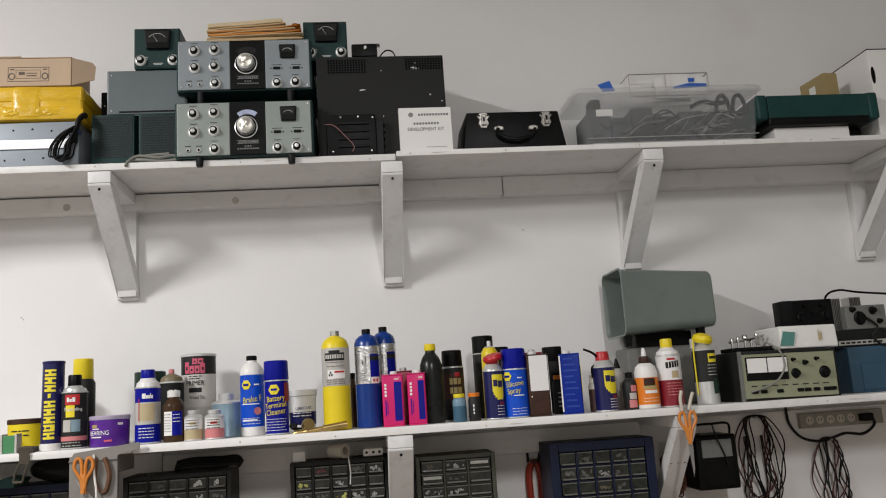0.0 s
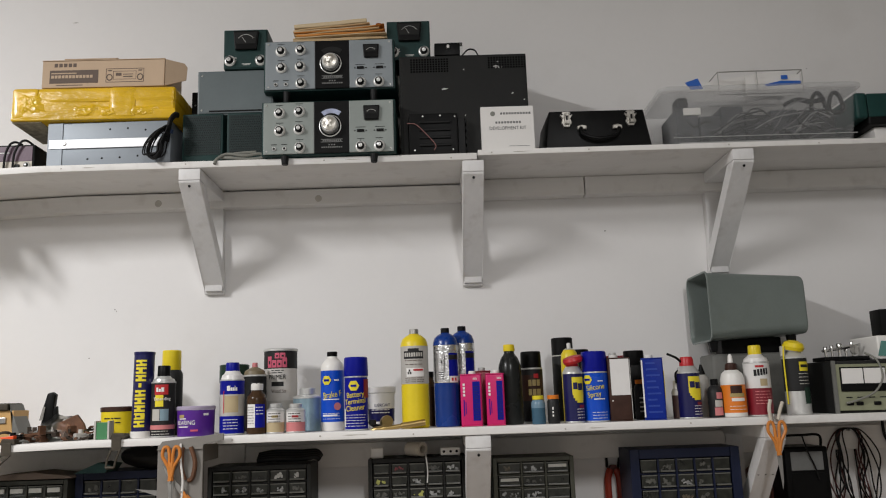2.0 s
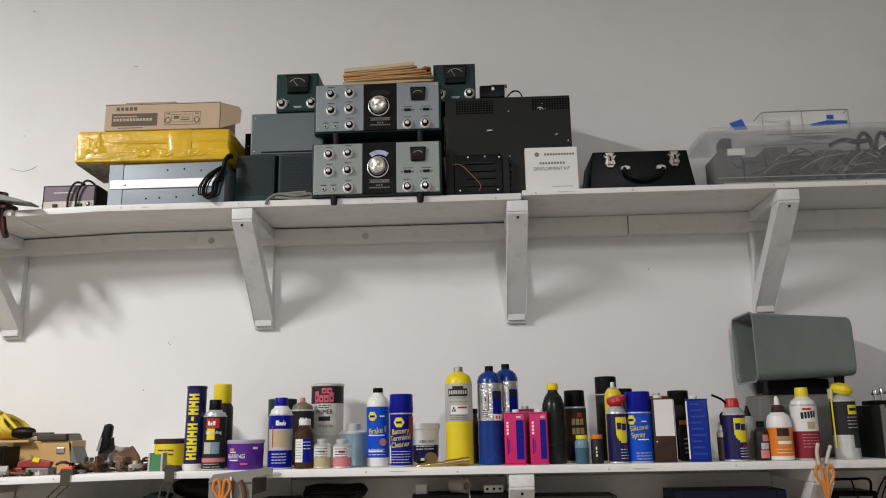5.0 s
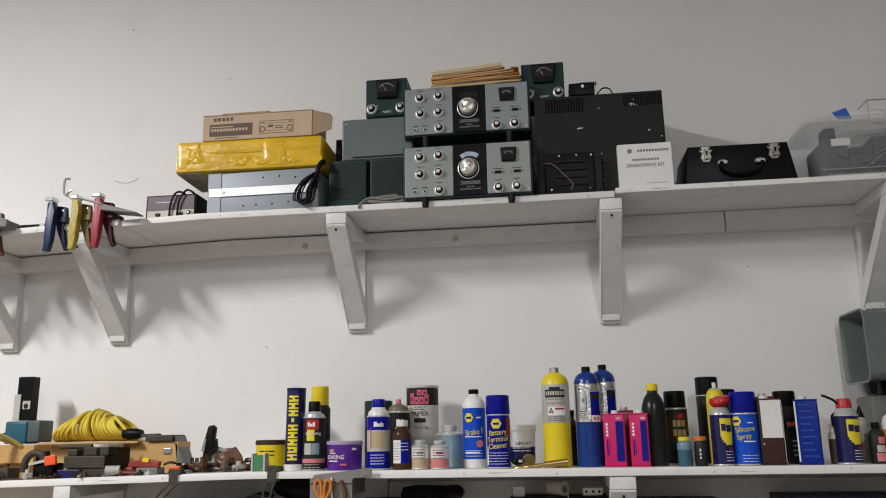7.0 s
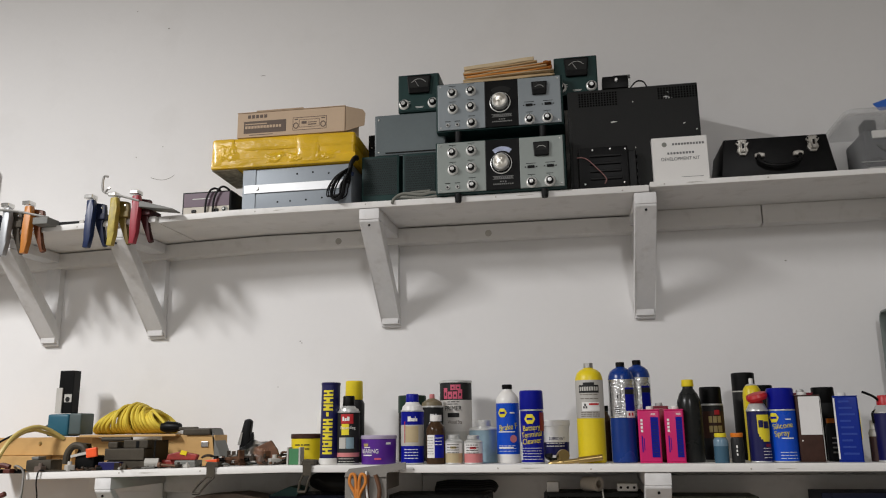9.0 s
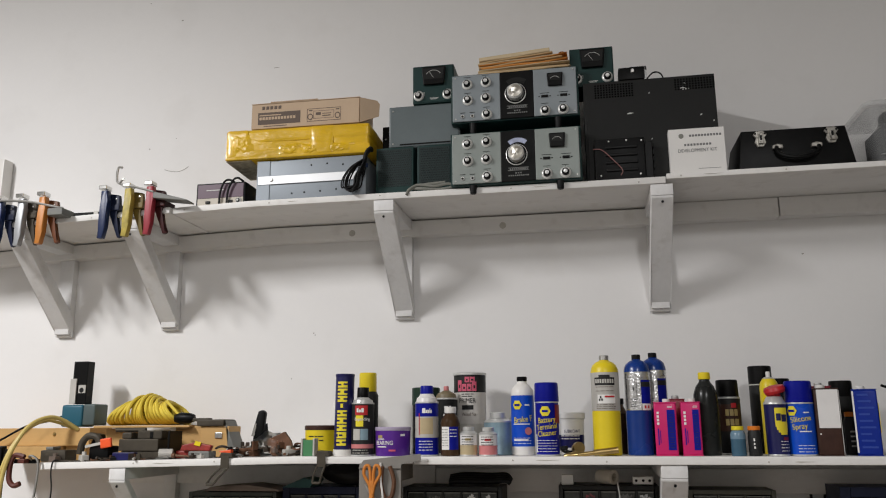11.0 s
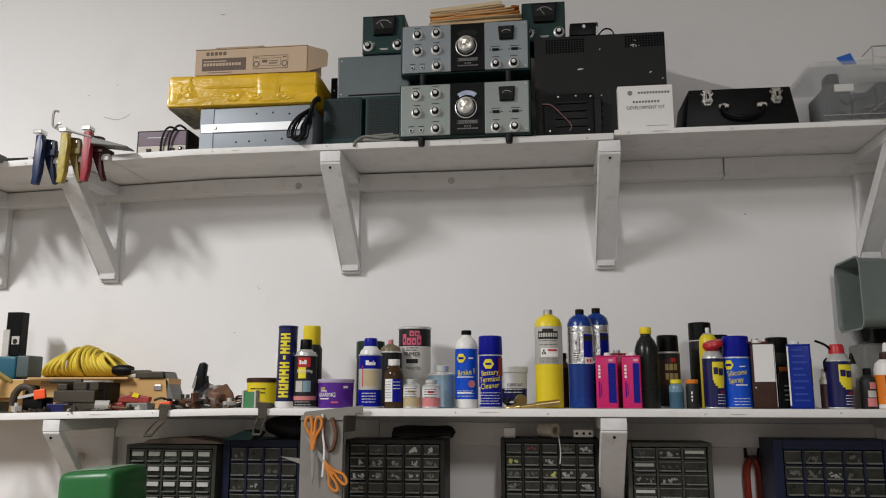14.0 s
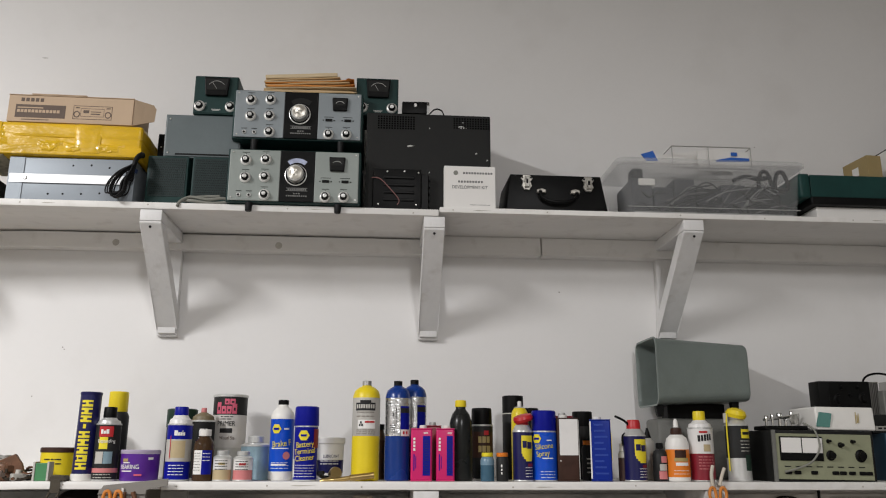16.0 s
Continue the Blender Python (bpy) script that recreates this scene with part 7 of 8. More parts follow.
# ---- spring clamps on the upper shelf edge ----
def pistol_clamp(x, label, m_, m2, lean=0.0, rz=0.0):
    """Quick-grip style clamp hanging on the shelf edge: two handles, pivot and jaw."""
    t = thing("spring_clamp", label, "clamp", pose(x, 2.276, 2.0, 0, 0, rz), "clamps on the upper shelf edge")
    part("front_handle", prism([(-0.020, 0.05), (0.002, 0.052), (0.004, 0.02), (0.002, -0.06), (-0.006, -0.098), (-0.024, -0.098), (-0.016, -0.05), (-0.020, 0.0)], -0.042, -0.02, 0.005), m_, t, smooth=40)
    part("back_handle", prism([(-0.010, 0.048), (0.024, 0.042), (0.028, 0.012), (0.014, -0.02), (0.040, -0.088), (0.026, -0.093), (-0.004, -0.022)], -0.012, 0.004, 0.005), m2, t, smooth=40)
    part("jaw", box(-0.012, 0.03, -0.018, 0.05, -0.0075, 0.012, 0.003), m2, t)
    part("jaw_plate", box(-0.026, 0.0, -0.046, -0.014, 0.0535, 0.066, 0.002), CHROME, t)
    for z in (0.03, 0.006):
        part("rivet", lathe([(0, 0), (0.004, 0), (0.003, 0.002), (0, 0.0022)], 10, pose(0.014, -0.012, z, 90)), CHROME, t)
    return t


# front handle colours, and copies darkened as shade for back handles and jaws
NAVYC = mat("navy_clamp_enamel", (0.008, 0.022, 0.085), 0.35, vary=0.15, dirt=0.2)
NAVYD = mat("shaded_navy", (0.01, 0.015, 0.04), 0.4, vary=0.15)
YCL = mat("chipped_yellow", (0.5, 0.39, 0.07), 0.45, vary=0.3, scale=40, dirt=0.4)
RCL = mat("faded_red", (0.34, 0.03, 0.045), 0.4, vary=0.15, dirt=0.2)
OCL = mat("orange_clamp_enamel", (0.55, 0.20, 0.03), 0.4, vary=0.15, dirt=0.2)
SCL = mat("grey_clamp_metal", (0.35, 0.36, 0.37), 0.4, metal=0.3, vary=0.1)
YCD = mat("shaded_yellow", (0.16, 0.11, 0.02), 0.5, vary=0.2)
RCD = mat("shaded_red", (0.05, 0.01, 0.01), 0.45, vary=0.2)
OCD = mat("shaded_orange", (0.15, 0.045, 0.012), 0.5, vary=0.2)
pistol_clamp(-2.022, "dark blue handled clamp on the shelf edge", NAVYC, NAVYD)
pistol_clamp(-1.945, "grey metal handled clamp on the shelf edge", SCL, TOOLG)
pistol_clamp(-1.872, "orange handled clamp on the shelf edge", OCL, OCD)
pistol_clamp(-1.662, "navy blue handled clamp on the shelf edge", NAVYC, NAVYD)
pistol_clamp(-1.584, "chipped yellow handled clamp on the shelf edge", YCL, YCD)
pistol_clamp(-1.512, "faded red handled clamp on the shelf edge", RCL, RCD)
t = thing("hook_rod", "bent steel hook rod lying across clamps", "rod", pose(-1.622, 2.235, 2.0545))
part("rod", tube([(0.012, 0.0, 0.062), (-0.002, 0.0, 0.062), (-0.004, 0.0, 0.03), (0.006, 0, 0.012), (0.06, -0.002, -0.002), (0.12, 0.0, -0.02)], 0.0035, 7), STEEL, t)
part("hook_tip", tube([(0.006, -0.001, 0.01), (0.016, -0.004, 0.022), (0.024, -0.004, 0.024)], 0.0035, 7), STEEL, t)
part("end_clip", prism([(0.118, -0.018), (0.23, -0.05), (0.228, -0.0535), (0.1, -0.036)], 0.0, 0.05, 0.002), WORN, t)
t = thing("hook_rod", "long steel rod lying over the clamps at the shelf edge", "rod", pose(-2.0, 2.23, 2.048))
part("rod", tube([(-0.25, 0, 0.0), (-0.1, 0, 0.002), (0.06, 0, -0.006), (0.16, 0.01, -0.026), (0.19, 0.02, -0.032)], 0.004, 7), STEEL, t)
part("end_clip", box(0.15, 0.2, 0.0, 0.06, -0.0555, -0.034, 0.002), WORN, t)
t = thing("bar_clamp", "dark bar clamp lying on the upper shelf", "clamp", pose(-1.78, 2.31, 1.9926))
part("bar", box(-0.06, 0.1, 0, 0.012, 0, 0.018, 0.002), BLACKM, t)
part("pale_end", box(-0.075, -0.0605, -0.002, 0.014, 0, 0.02, 0.001), GREYLAB, t)
part("pale_end", box(0.03, 0.045, -0.003, 0.0, 0, 0.02, 0.001), GREYLAB, t)

# switch plate, and a dark hood added for a shadow-like blot, at the far end of the wall
t = thing("wall_frame", "narrow white framed panel on the wall", "frame", pose(-2.295, WALL - 0.002, 2.165))
part("frame", box(-0.12, 0.045, -0.05, 0, 0, 0.145, 0.004), WHITEP, t)
t = thing("blot_hood", "dark hood shape added for a shadow-like blot on the wall", "lamp", pose(-2.42, 2.40, 2.30))
part("hood", lathe([(0.0, 0.12), (0.03, 0.118), (0.09, 0.07), (0.10, 0.0), (0.097, 0.0), (0.086, 0.066), (0, 0.114)], 28), BLACKM, t, smooth=40)
part("arm", tube([(0, 0, 0.117), (0, 0.05, 0.16), (0, 0.169, 0.17)], 0.008, 8), BLACKM, t)

# ---- under the lower shelf ----
setting("trim_lower_left", box(-1.85, -0.712, WALL - 0.022, WALL - 0.0005, 1.12, 1.178, 0.002), SHELFP, "white painted timber cleat under the lower shelf", "cleat")
setting("trim_lower_right", box(-0.709, 1.9, WALL - 0.024, WALL - 0.0005, 1.10, 1.17, 0.002), SHELFP, "unpainted grimy timber cleat under the lower shelf", "cleat")
b = thing("workbench", "timber workbench under the shelves, at the wall", "workbench", pose(0, 0, 0))
part("bench_top", box(-2.3, 1.9, 1.95, WALL - 0.001, 0.72, 0.76, 0.003), BENCH, b)
for x in (-2.25, -0.25, 1.8):
    part("leg", box(x, x + 0.09, 1.98, 2.07, 0.0, 0.7195, 0.003), BENCH, b)
    part("leg", box(x, x + 0.09, 2.45, 2.54, 0.0, 0.7195, 0.003), BENCH, b)

for bx in (-1.6, -0.02):
    bracket(bx, zlow(bx) - (0.0205 if bx < -0.76 else 0.022), 0.80, 2.253, "white painted timber bracket under the lower shelf", 0.052 if bx < -1 else 0.068, "lower shelf brackets", 0.026 if bx < -1 else 0.052)
pegged = bracket(0.772, zlow(0.772) - 0.022, 0.80, 2.253, "white painted timber bracket with peg holes under the shelf", 0.058, "lower shelf brackets")
for px in (-0.02, 0.0, 0.02):
    part("peg_hole", lathe([(0, 0), (0.003, 0), (0.003, 0.004), (0, 0.004)], 10, pose(px, -0.243, -0.136, 90)), BLACKM, pegged)

CABGREY = mat("cabinet_grey_green", (0.045, 0.046, 0.038), 0.5, vary=0.15, dirt=0.3)
CABBLUE = mat("cabinet_navy", (0.008, 0.012, 0.034), 0.45, vary=0.15, dirt=0.2)
CABBLACK = mat("cabinet_black", (0.014, 0.014, 0.0125), 0.5, vary=0.15, dirt=0.3)
DFRONT = mat("smoky_drawer_front", (0.026, 0.027, 0.021), 0.18, vary=0.7, scale=38, coat=0.5)
# white label paper, its colour dimmed for the shade under the shelf
DIMLAB = mat("shade_dimmed_label", (0.5, 0.49, 0.45), 0.6, vary=0.15, scale=30)
DLIP = mat("drawer_lip", (0.12, 0.12, 0.105), 0.3, vary=0.2)
CONT = [mat("white_parts", (0.55, 0.54, 0.5), 0.5, vary=0.3, scale=60), mat("bright_screws", (0.3, 0.3, 0.29), 0.4, metal=0.5, vary=0.8, scale=120, bump=0.6), mat("yellow_parts", (0.4, 0.4, 0.1), 0.5, vary=0.4, scale=60), mat("red_parts", (0.22, 0.03, 0.04), 0.5, vary=0.4, scale=60), mat("dim_parts", (0.09, 0.088, 0.075), 0.4, vary=0.8, scale=90, bump=0.5), mat("brown_parts", (0.1, 0.08, 0.05), 0.5, vary=0.7, scale=80, bump=0.5)]


def drawer_cabinet(x0, x1, ztop, yf, cols, rows, pitch, body, label, labels=(), contents={}, border=0.012, fill=0.45):
    """Small-parts cabinet: frame, and a grid of drawers each with a lip, some with paper labels or visible contents."""
    ztop += 0.014 + 0.0125 * x0
    x0, x1 = (x - 0.001 - 0.054 * x - 0.009 * x * x for x in (x0, x1))
    pitch *= 0.94
    t = thing("drawer_cabinet", label, "drawer cabinet", pose(x0, yf, 0.7605), "small-parts drawer cabinets")
    w, h = x1 - x0, ztop - 0.7605
    rng = random.Random(int(x0 * 1000))
    part("back", box(0, w, 0.13, 0.14, 0, h), body, t)
    part("side", box(0, border, 0, 0.1295, 0, h, 0.002), body, t)
    part("side", box(w - border, w, 0, 0.1295, 0, h, 0.002), body, t)
    part("top", box(border + 0.0005, w - border - 0.0005, 0, 0.1295, h - border, h, 0.002), body, t)
    part("bottom", box(border + 0.0005, w - border - 0.0005, 0, 0.1295, 0, border, 0.002), body, t)
    dw = (w - 2 * border) / cols
    zt = h - border
    for r in range(rows):
        z1 = zt - r * pitch - 0.003
        z0 = z1 - pitch + 0.007
        if z0 < border:
            break
        part("divider", box(border + 0.0005, w - border - 0.0005, 0.004, 0.128, z0 - 0.0055, z0 - 0.002), body, t)
        for c in range(cols):
            xa, xb = border + c * dw + 0.003, border + (c + 1) * dw - 0.003
            d = part("drawer", box(xa, xb, 0.004, 0.12, z0, z1, 0.002), DFRONT, t, "smoky plastic drawer")
            part("lip", box(xa + 0.003, xb - 0.003, -0.006, 0.0038, z0 + 0.001, z0 + 0.005, 0.001), DLIP, d)
            part("top_edge", box(xa + 0.001, xb - 0.001, 0.001, 0.0038, z1 - 0.003, z1), DLIP, d)
            if (r, c) in labels:
                part("paper_label", box(xa + 0.005, xb - 0.006, -0.0005, 0.0035, z0 + (z1 - z0) * 0.5, z1 - 0.006), DIMLAB, d, "blank white paper label")
            elif (r, c) in contents or rng.random() < fill:
                bm = bmesh.new()
                for k in range(rng.randint(4, 8)):
                    px, pz = rng.uniform(xa + 0.008, xb - 0.008), rng.uniform(z0 + 0.008, z0 + (z1 - z0) * 0.6)
                    q = rng.uniform(0.002, 0.006)
                    add_box(bm, -q, q, 0.0012 + 0.0001 * k, 0.0037, -q * rng.uniform(0.3, 1), q * rng.uniform(0.3, 1), 0, 2, pose(px, 0, pz, 0, rng.uniform(0, 180), 0))
                tagged(part("filling", bm, CONT[contents.get((r, c), rng.choice((1, 4, 4, 5)))], d, "small parts seen through the drawer"), kind="stuff")
    for c in range(1, cols):
        part("upright", box(border + c * dw - 0.0025, border + c * dw + 0.0025, 0.0, 0.128, max(border, zt - rows * pitch), zt - 0.0005), body, t)
    return t


drawer_cabinet(-1.505, -1.215, 1.112, 2.40, 5, 7, 0.046, CABGREY, "grey-green drawer cabinet with white paper labels", {(r, c) for r in range(7) for c in range(5)}, {})
drawer_cabinet(-1.205, -0.945, 1.124, 2.425, 4, 7, 0.047, CABBLUE, "dark navy drawer cabinet with smoky drawers", (), {(3, 3): 1, (2, 1): 1}, 0.022)
drawer_cabinet(-0.812, -0.51, 1.122, 2.40, 5, 9, 0.0375, CABBLACK, "black drawer cabinet with clear drawers of screws", (), {(0, 3): 0, (0, 4): 0, (1, 0): 1, (1, 1): 1, (1, 2): 1, (1, 3): 1, (2, 0): 1, (2, 1): 1, (2, 2): 1, (2, 3): 1, (4, 0): 1, (4, 1): 1})
drawer_cabinet(-0.342, -0.052, 1.122, 2.40, 5, 9, 0.036, CABBLACK, "black drawer cabinet with coloured parts in the drawers", (), {(1, 0): 2, (0, 1): 3, (2, 2): 2, (2, 3): 1, (4, 4): 1, (5, 2): 0, (3, 4): 1, (1, 2): 1})
drawer_cabinet(0.028, 0.27, 1.108, 2.40, 3, 8, 0.0375, mat("cabinet_olive", (0.06, 0.06, 0.045), 0.5, vary=0.15, dirt=0.3), "olive drawer cabinet with three columns of smoky drawers", {(0, 2), (1, 0), (3, 0)}, {(2, 1): 1, (4, 1): 1})
drawer_cabinet(0.435, 0.765, 1.114, 2.38, 5, 8, 0.044, CABBLUE, "navy blue drawer cabinet with dark drawers", (), {(3, 1): 1, (3, 2): 1, (4, 3): 1, (4, 1): 1}, 0.026)

# things lying on the cabinets
t = thing("adapter", "white plastic plug adapter on a drawer cabinet", "adapter", pose(-0.316, 2.418, 1.1226))
part("body", box(-0.018, 0.018, 0, 0.03, 0, 0.03, 0.003), WHITEP, t)
t = thing("tape_roll", "pale roll of tape lying on a drawer cabinet", "tape", pose(-0.2, 2.43, 1.1226))
part("roll", lathe([(0.012, -0.028), (0.021, -0.028), (0.021, 0.028), (0.012, 0.028), (0.012, -0.028)], 28, pose(0, 0, 0.0212, 90, 0, 48)), CREAM, t, smooth=40)
t = thing("outlet_block", "white outlet block with dark sockets on a drawer cabinet", "outlet", pose(-0.098, 2.408, 1.1226))
part("body", box(-0.028, 0.03, 0, 0.03, 0, 0.022, 0.003), WHITEP, t)
for x in (-0.018, 0.002, 0.02):
    part("socket", lathe([(0, 0), (0.004, 0), (0.004, 0.0006), (0, 0.0006)], 12, pose(x, 0, 0.011, 90)), BLACKM, t)
t = thing("power_cable", "black bundled cable lying on a drawer cabinet", "cable", pose(-0.59, 2.44, 1.1226))
for k in range(4):
    part("strand", tube([(-0.085, 0.01 * k, 0.008 + 0.005 * k), (-0.04, 0.01 * k - 0.004, 0.012 + 0.006 * k), (0.04, 0.01 * k, 0.01 + 0.006 * k), (0.085, 0.01 * k - 0.004, 0.014 + 0.005 * k), (0.1, 0.008 * k, 0.006 + 0.002 * k)], 0.008, 8), RUBBER, t)
t = thing("white_wire", "thin white wire hanging over a drawer cabinet", "wire", pose(-0.17, 2.396, 1.1226))
part("wire", tube([(0.0, 0.03, 0.006), (0.0, -0.004, 0.002), (0.004, -0.006, -0.04), (0.002, -0.006, -0.075)], 0.0018, 6), WHITEP, t)
t = thing("sheet_metal", "dark green folded sheet scrap on a drawer cabinet", "sheet", pose(-1.12, 2.44, 1.1246))
part("sheet", prism([(-0.06, 0.0), (0.03, 0.0), (0.045, 0.022), (0.01, 0.03)], -0.09, 0.0, 0.001), GREENM, t)
t = thing("plastic_tray", "flattened brown tray lying on a drawer cabinet", "tray", pose(-1.33, 2.42, 1.1126))
part("tray", prism([(-0.12, 0.0), (0.13, 0.0), (0.12, 0.006), (0.02, 0.02), (-0.1, 0.012)], -0.03, 0.1, 0.001), CARDD, t)
t = thing("cloth_bundle", "black cloth bundle stuffed on a drawer cabinet", "cloth", pose(-1.0, 2.46, 1.1246))
bm = bmesh.new()
bmesh.ops.create_icosphere(bm, subdivisions=3, radius=0.05)
for v in bm.verts:
    v.co = Vector((v.co.x * 1.7, v.co.y * 0.9, 0.036 + v.co.z * 0.7)) + v.co.normalized() * noise.noise(v.co * 30) * 0.01
    v.co.z = max(0, v.co.z)
part("cloth", bm, RUBBER, t, smooth=True)

# grey peg panel at the joint of the lower boards, with scissors
PEGP = mat("grey_painted_panel", (0.21, 0.195, 0.175), 0.55, vary=0.1, scale=8, dirt=0.3)
t = thing("peg_panel", "grey painted board screwed to the shelf joint, holding scissors", "board", pose(-0.776, 2.243, 0.7605))
part("panel", box(-0.083, 0.035, -0.012, 0.004, 0, 0.438, 0.002), PEGP, t)
part("top_lip", prism([(-0.084, 0.425), (-0.07, 0.447), (0.09, 0.464), (0.09, 0.446), (0.036, 0.437), (0.036, 0.425)], -0.018, -0.0125, 0.001), PEGP, t)
part("holder", box(-0.02, 0.03, 0.0045, 0.16, 0.39, 0.437, 0.002), PEGP, t)


SCIS = mat("faded_orange_plastic", (0.60, 0.21, 0.035), 0.42, vary=0.15, scale=40, dirt=0.15)


def scissors(name, label, x, y, z, lean, m_, blades=True, hooked=None):
    t = thing(name, label, "scissors", pose(x, y, z, 0, lean, 0) @ Matrix.Scale(0.92, 4))
    for s in (-1, 1):
        h = part("handle_loop", tube([(s * 0.003, -s * 0.002, -0.085), (s * 0.008, -s * 0.002, -0.06), (s * 0.016, -s * 0.002, -0.045), (s * 0.026, -s * 0.002, -0.025), (s * 0.022, -s * 0.002, -0.004), (s * 0.011, -s * 0.002, -0.002), (s * 0.006, -s * 0.002, -0.02), (s * 0.005, -s * 0.002, -0.045)], 0.0048, 8, True), m_, t, "orange plastic finger loop")
        part("shank", prism([(s * 0.002 - 0.006, -0.045), (s * 0.002 + 0.006, -0.045), (-s * 0.002 + 0.006, -0.098), (-s * 0.002 - 0.006, -0.098)], -s * 0.002 - 0.003, -s * 0.002 + 0.003, 0.002), m_, t)
        part("blade", prism([(-s * 0.002 - 0.006, -0.098), (-s * 0.002 + 0.006, -0.098), (-s * 0.001 + 0.005, -0.17), (-s * 0.0005, -0.195)], -s * 0.0012 - 0.0008, -s * 0.0012 + 0.0008), STEEL, t)
    part("rivet", lathe([(0, 0), (0.004, 0), (0.003, 0.004), (0, 0.004)], 12, pose(0, -0.004, -0.1, 90)), STEEL, t)
    return t


scissors("scissors", "orange-handled scissors hanging on the grey board", -0.851, 2.214, 1.203, 0, SCIS)
scissors("scissors", "orange-handled scissors hanging point up on the grey board", -0.775, 2.2225, 0.998, 143, SCIS)
t = thing("snips", "brown-handled snips hanging on the grey board", "snips", pose(-0.812, 2.224, 1.20))
part("handle", tube([(-0.012, 0, 0.0), (-0.014, 0, -0.05), (-0.004, 0, -0.085)], 0.006, 8), RUSTY, t)
part("handle", tube([(0.01, 0, 0.0), (0.022, 0, -0.04), (0.016, 0, -0.08), (0.004, 0, -0.088)], 0.006, 8), RUSTY, t)
t = thing("cable_tie", "white tie looped over the grey board", "tie", pose(-0.828, 2.221, 1.21))
part("tie", tube([(0.0, 0, 0.0), (0.002, -0.002, -0.05), (0.008, -0.002, -0.1), (0.004, -0.001, -0.17)], 0.003, 6), WHITEP, t)
t = thing("blade_tool", "thin steel blade sticking out beside the grey board", "blade", pose(-0.9, 2.27, 1.06))
part("blade", prism([(-0.07, 0.02), (0.0, -0.004), (0.06, -0.012), (0.06, 0.004), (0.0, 0.014)], 0, 0.002), STEEL, t)

# red-handled pliers on the wall
REDH = mat("red_dipped_grip", (0.33, 0.035, 0.015), 0.45, vary=0.2, dirt=0.25)
t = thing("pliers", "red-handled pliers hung on the wall", "pliers", pose(0.426, WALL - 0.012, 0.9))
part("handle", tube([(-0.008, -0.006, 0.115), (-0.018, -0.006, 0.085), (-0.019, -0.006, 0.02), (-0.015, -0.006, -0.06)], 0.0115, 10), REDH, t)
part("handle", tube([(0.008, -0.006, 0.115), (0.018, -0.006, 0.085), (0.019, -0.006, 0.02), (0.015, -0.006, -0.06)], 0.0115, 10), REDH, t)
part("head", prism([(-0.014, 0.105), (0.014, 0.105), (0.01, 0.128), (-0.01, 0.128)], -0.014, 0.0, 0.003), REDC, t)
part("jaw", prism([(-0.022, 0.12), (-0.014, 0.12), (-0.016, 0.168), (-0.022, 0.168)], -0.008, 0.0), BLACKM, t)
part("jaw", prism([(0.014, 0.12), (0.02, 0.12), (0.026, 0.158), (0.02, 0.158)], -0.008, 0.0), BLACKM, t)
part("nail", lathe([(0, 0), (0.002, 0), (0.002, 0.02), (0, 0.02)], 8, pose(0, 0.0115, 0.1, 90)), STEEL, t)

# green painted machine cover standing on the bench
GREENPAINT = mat("green_machine_enamel", (0.02, 0.13, 0.035), 0.35, vary=0.15, dirt=0.2)
GREENTOP = mat("pale_green_top", (0.22, 0.33, 0.23), 0.5, vary=0.12, dirt=0.2)
t = thing("machine_cover", "green painted machine with a paler curved top, on the bench", "machine", pose(-1.395, 2.10, 0.7605))
bm = box(-0.08, 0.078, 0, 0.2, 0, 0.290, 0.026, 5)
for v in bm.verts:
    if v.co.z > 0.2:
        v.co.z += 0.06 * (v.co.x + 0.08)
part("body", bm, GREENPAINT, t, smooth=50)
# the top is made paler than the body by a thin plate
part("top_plate", prism([(-0.05, 0.2925), (0.05, 0.2985), (0.05, 0.3005), (-0.05, 0.2945)], 0.03, 0.175, 0.0008), GREENTOP, t, "pale green top plate")
t = thing("power_plug", "black mains plug in a white socket on a cord", "plug", pose(-1.78, WALL - 0.002, 1.02))
part("socket", box(-0.022, 0.022, -0.045, 0.0015, 0, 0.028, 0.003), WHITEP, t, "white wall socket")
part("plug", lathe([(0, 0), (0.014, 0), (0.014, 0.02), (0.007, 0.05), (0, 0.05)], 16, pose(-0.004, -0.03, -0.0005, 180, 8, 0)), BLACKP, t, smooth=40)
part("cord", tube([(-0.008, -0.03, -0.045), (-0.02, -0.03, -0.08), (-0.03, -0.028, -0.15), (-0.03, -0.028, -0.29)], 0.004, 7), RUBBER, t)

# right side: scissors, meter, test leads, power strip
scissors("scissors", "orange-handled scissors hanging on the shelf bracket", 0.812, 2.228, 1.19, 0, SCIS)
t = thing("pliers", "pale-handled pliers hooked over the shelf edge", "pliers", pose(0.812, 2.236, 1.205))
part("handle", tube([(-0.01, 0, -0.01), (-0.012, 0, 0.02), (-0.006, 0, 0.045)], 0.005, 8), CREAM, t)
part("handle", tube([(0.01, 0, -0.01), (0.02, 0, 0.02), (0.028, 0, 0.038)], 0.005, 8), CREAM, t)
part("hook", tube([(0.0, 0.0, -0.008), (0.0, 0.0, 0.004), (0.0, 0.012, 0.004)], 0.003, 7), STEEL, t)
t = thing("test_meter", "black multimeter with white scale window, hung on the wall", "meter", pose(1.0, 2.45, 0.92))
part("body", box(-0.07, 0.068, 0, WALL - 2.451, 0, 0.17, 0.008, 3), BLACKP, t, smooth=40)
part("scale_window", box(-0.05, 0.05, -0.002, 0, 0.10, 0.155, 0.001), mat("dim_white_scale", (0.20, 0.205, 0.20), 0.3, vary=0.15), t, "pale meter scale")
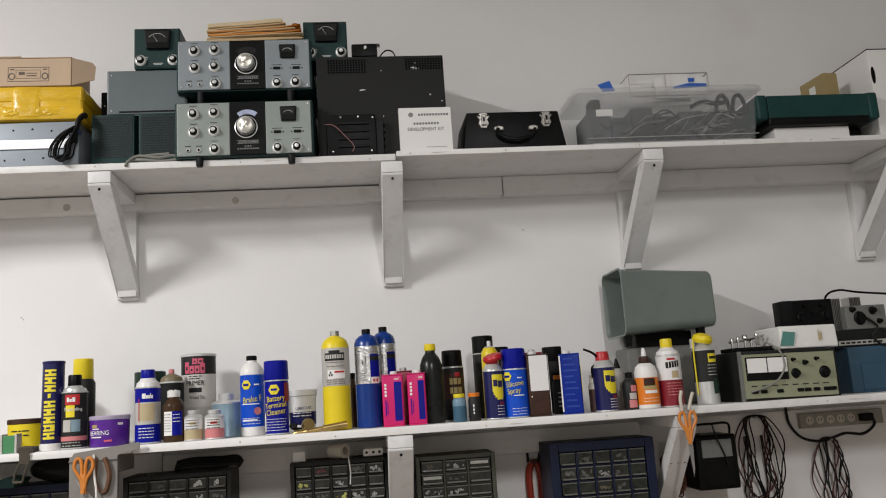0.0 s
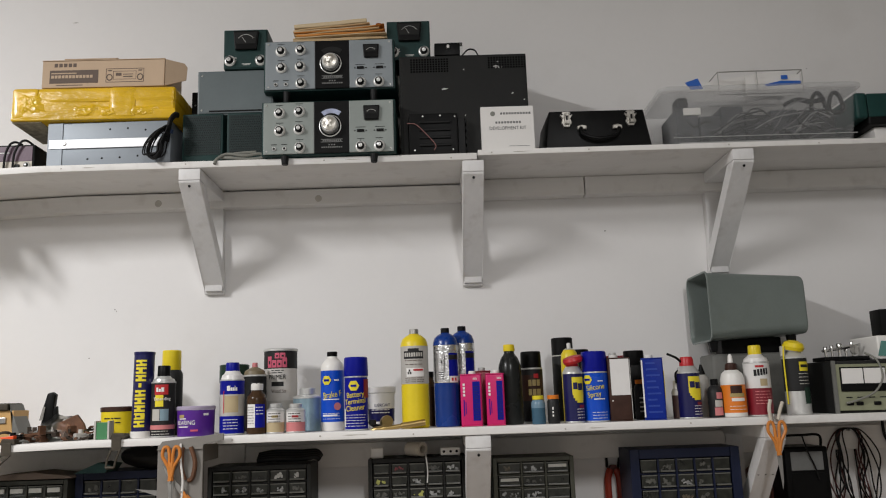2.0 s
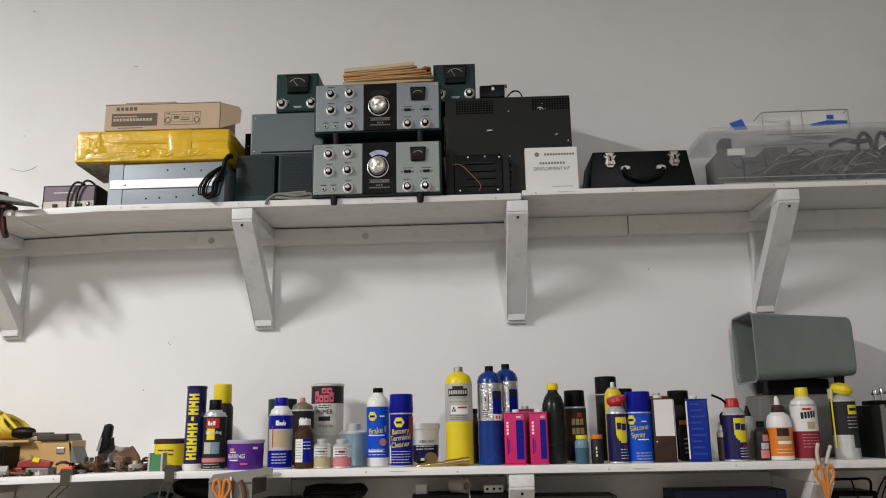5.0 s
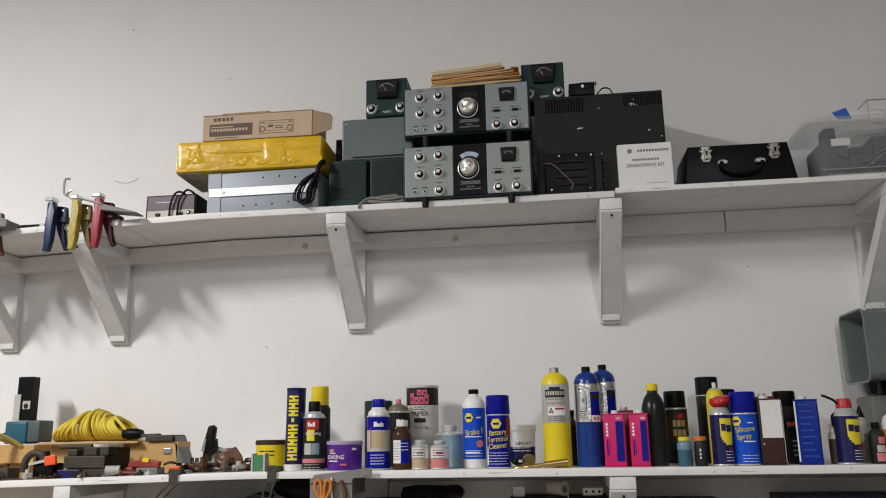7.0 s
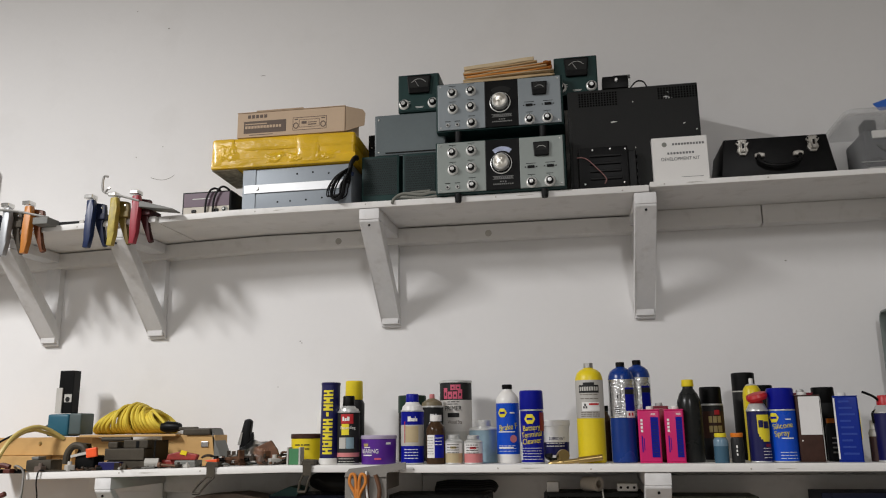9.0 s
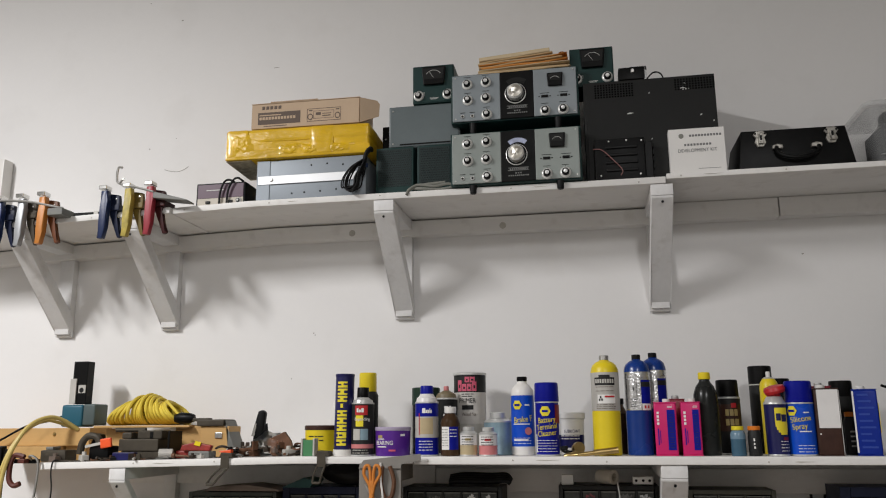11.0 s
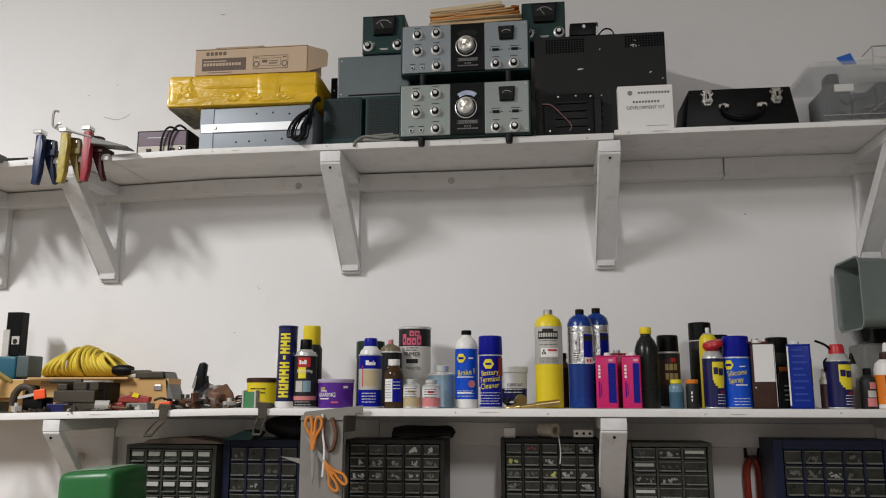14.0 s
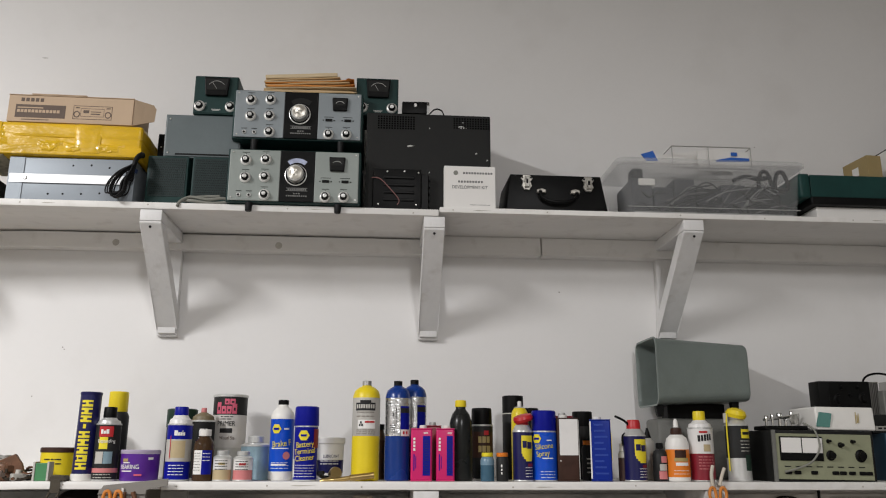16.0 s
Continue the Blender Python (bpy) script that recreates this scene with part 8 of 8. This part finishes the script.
part("carry_strap", tube([(-0.062, 0.03, 0.168), (-0.06, 0.02, 0.2), (0.0, 0.018, 0.204), (0.055, 0.02, 0.202), (0.062, 0.03, 0.168)], 0.004, 7), BLACKP, t)
part("lead", tube([(-0.01, -0.006, 0.205), (0.0, -0.01, 0.16), (0.02, -0.008, 0.11), (0.03, -0.006, 0.07)], 0.0025, 6), RUBBER, t)
part("lower_panel", box(-0.052, 0.052, -0.002, 0, 0.012, 0.092, 0.001), BLACKM, t)


def hank(x, ztop, w, h, n, seed, label, m_):
    t = thing("test_leads", label, "cable", pose(x, WALL - 0.006, ztop), "hanks of test leads")
    rng = random.Random(seed)
    part("nail", lathe([(0, 0), (0.003, 0), (0.003, 0.05), (0, 0.05)], 8, pose(0, 0.005, -0.012, 90)), STEEL, t)
    for k in range(n):
        a, b = w * rng.uniform(0.16, 0.52), h * rng.uniform(0.8, 1.05)
        y = -0.008 - 0.034 * k / n
        ox = rng.uniform(-0.024, 0.024)
        j = [rng.uniform(-0.2, 0.2) * w for q in range(6)]
        part("loop", tube([(0, y, -0.006), (a * 0.7, y, -0.02), (a + ox, y, -b * 0.3), (a * 0.9 + ox + j[0], y, -b * 0.55), (a * 0.75 + ox + j[1], y, -b * 0.82), (ox + j[2], y, -b), (-a * 0.8 + ox + j[3], y, -b * 0.8), (-a * 0.9 + ox + j[4], y, -b * 0.55), (-a + ox, y, -b * 0.3), (-a * 0.7, y, -0.02)], 0.0024, 6, True), m_[k % len(m_)], t)
    return t


LEADR = mat("red_lead", (0.07, 0.02, 0.018), 0.45, vary=0.2)
hank(1.20, 1.115, 0.125, 0.33, 10, 3, "hank of black and red test leads hung on the wall", [RUBBER, LEADR, RUBBER])
hank(1.46, 1.02, 0.095, 0.26, 7, 5, "small hank of dark test leads hung on the wall", [RUBBER, LEADR])
hank(0.905, 1.03, 0.08, 0.16, 11, 9, "bunch of reddish wires hanging by the bracket", [LEADR, RUSTY])
t = thing("power_strip", "grimy metal power strip with outlets on the wall", "power strip", pose(1.485, WALL - 0.002, 1.05))
part("body", box(-0.125, 0.18, -0.04, 0.0015, 0, 0.05, 0.003), mat("grimy_beige_metal", (0.28, 0.27, 0.22), 0.45, vary=0.12, dirt=0.4), t)
for k in range(6):
    o = part("outlet", lathe([(0, 0), (0.014, 0), (0.014, 0.001), (0, 0.001)], 18, pose(-0.09 + 0.038 * k, -0.04, 0.025, 90)), CREAM, t)
    for s in (-0.005, 0.005):
        part("slot", box(-0.09 + 0.038 * k + s - 0.001, -0.09 + 0.038 * k + s + 0.001, -0.0418, -0.0411, 0.022, 0.031), BLACKM, o)
part("plug", box(0.085, 0.125, -0.075, -0.042, 0.012, 0.038, 0.006, 3), BLACKP, t)
part("cord", tube([(0.12, -0.06, 0.03), (0.13, -0.06, 0.0), (0.09, -0.05, -0.03), (0.03, -0.04, -0.025), (-0.05, -0.035, -0.045), (-0.12, -0.03, -0.03), (-0.16, -0.03, 0.02), (-0.165, -0.03, 0.08)], 0.0048, 8), RUBBER, t)
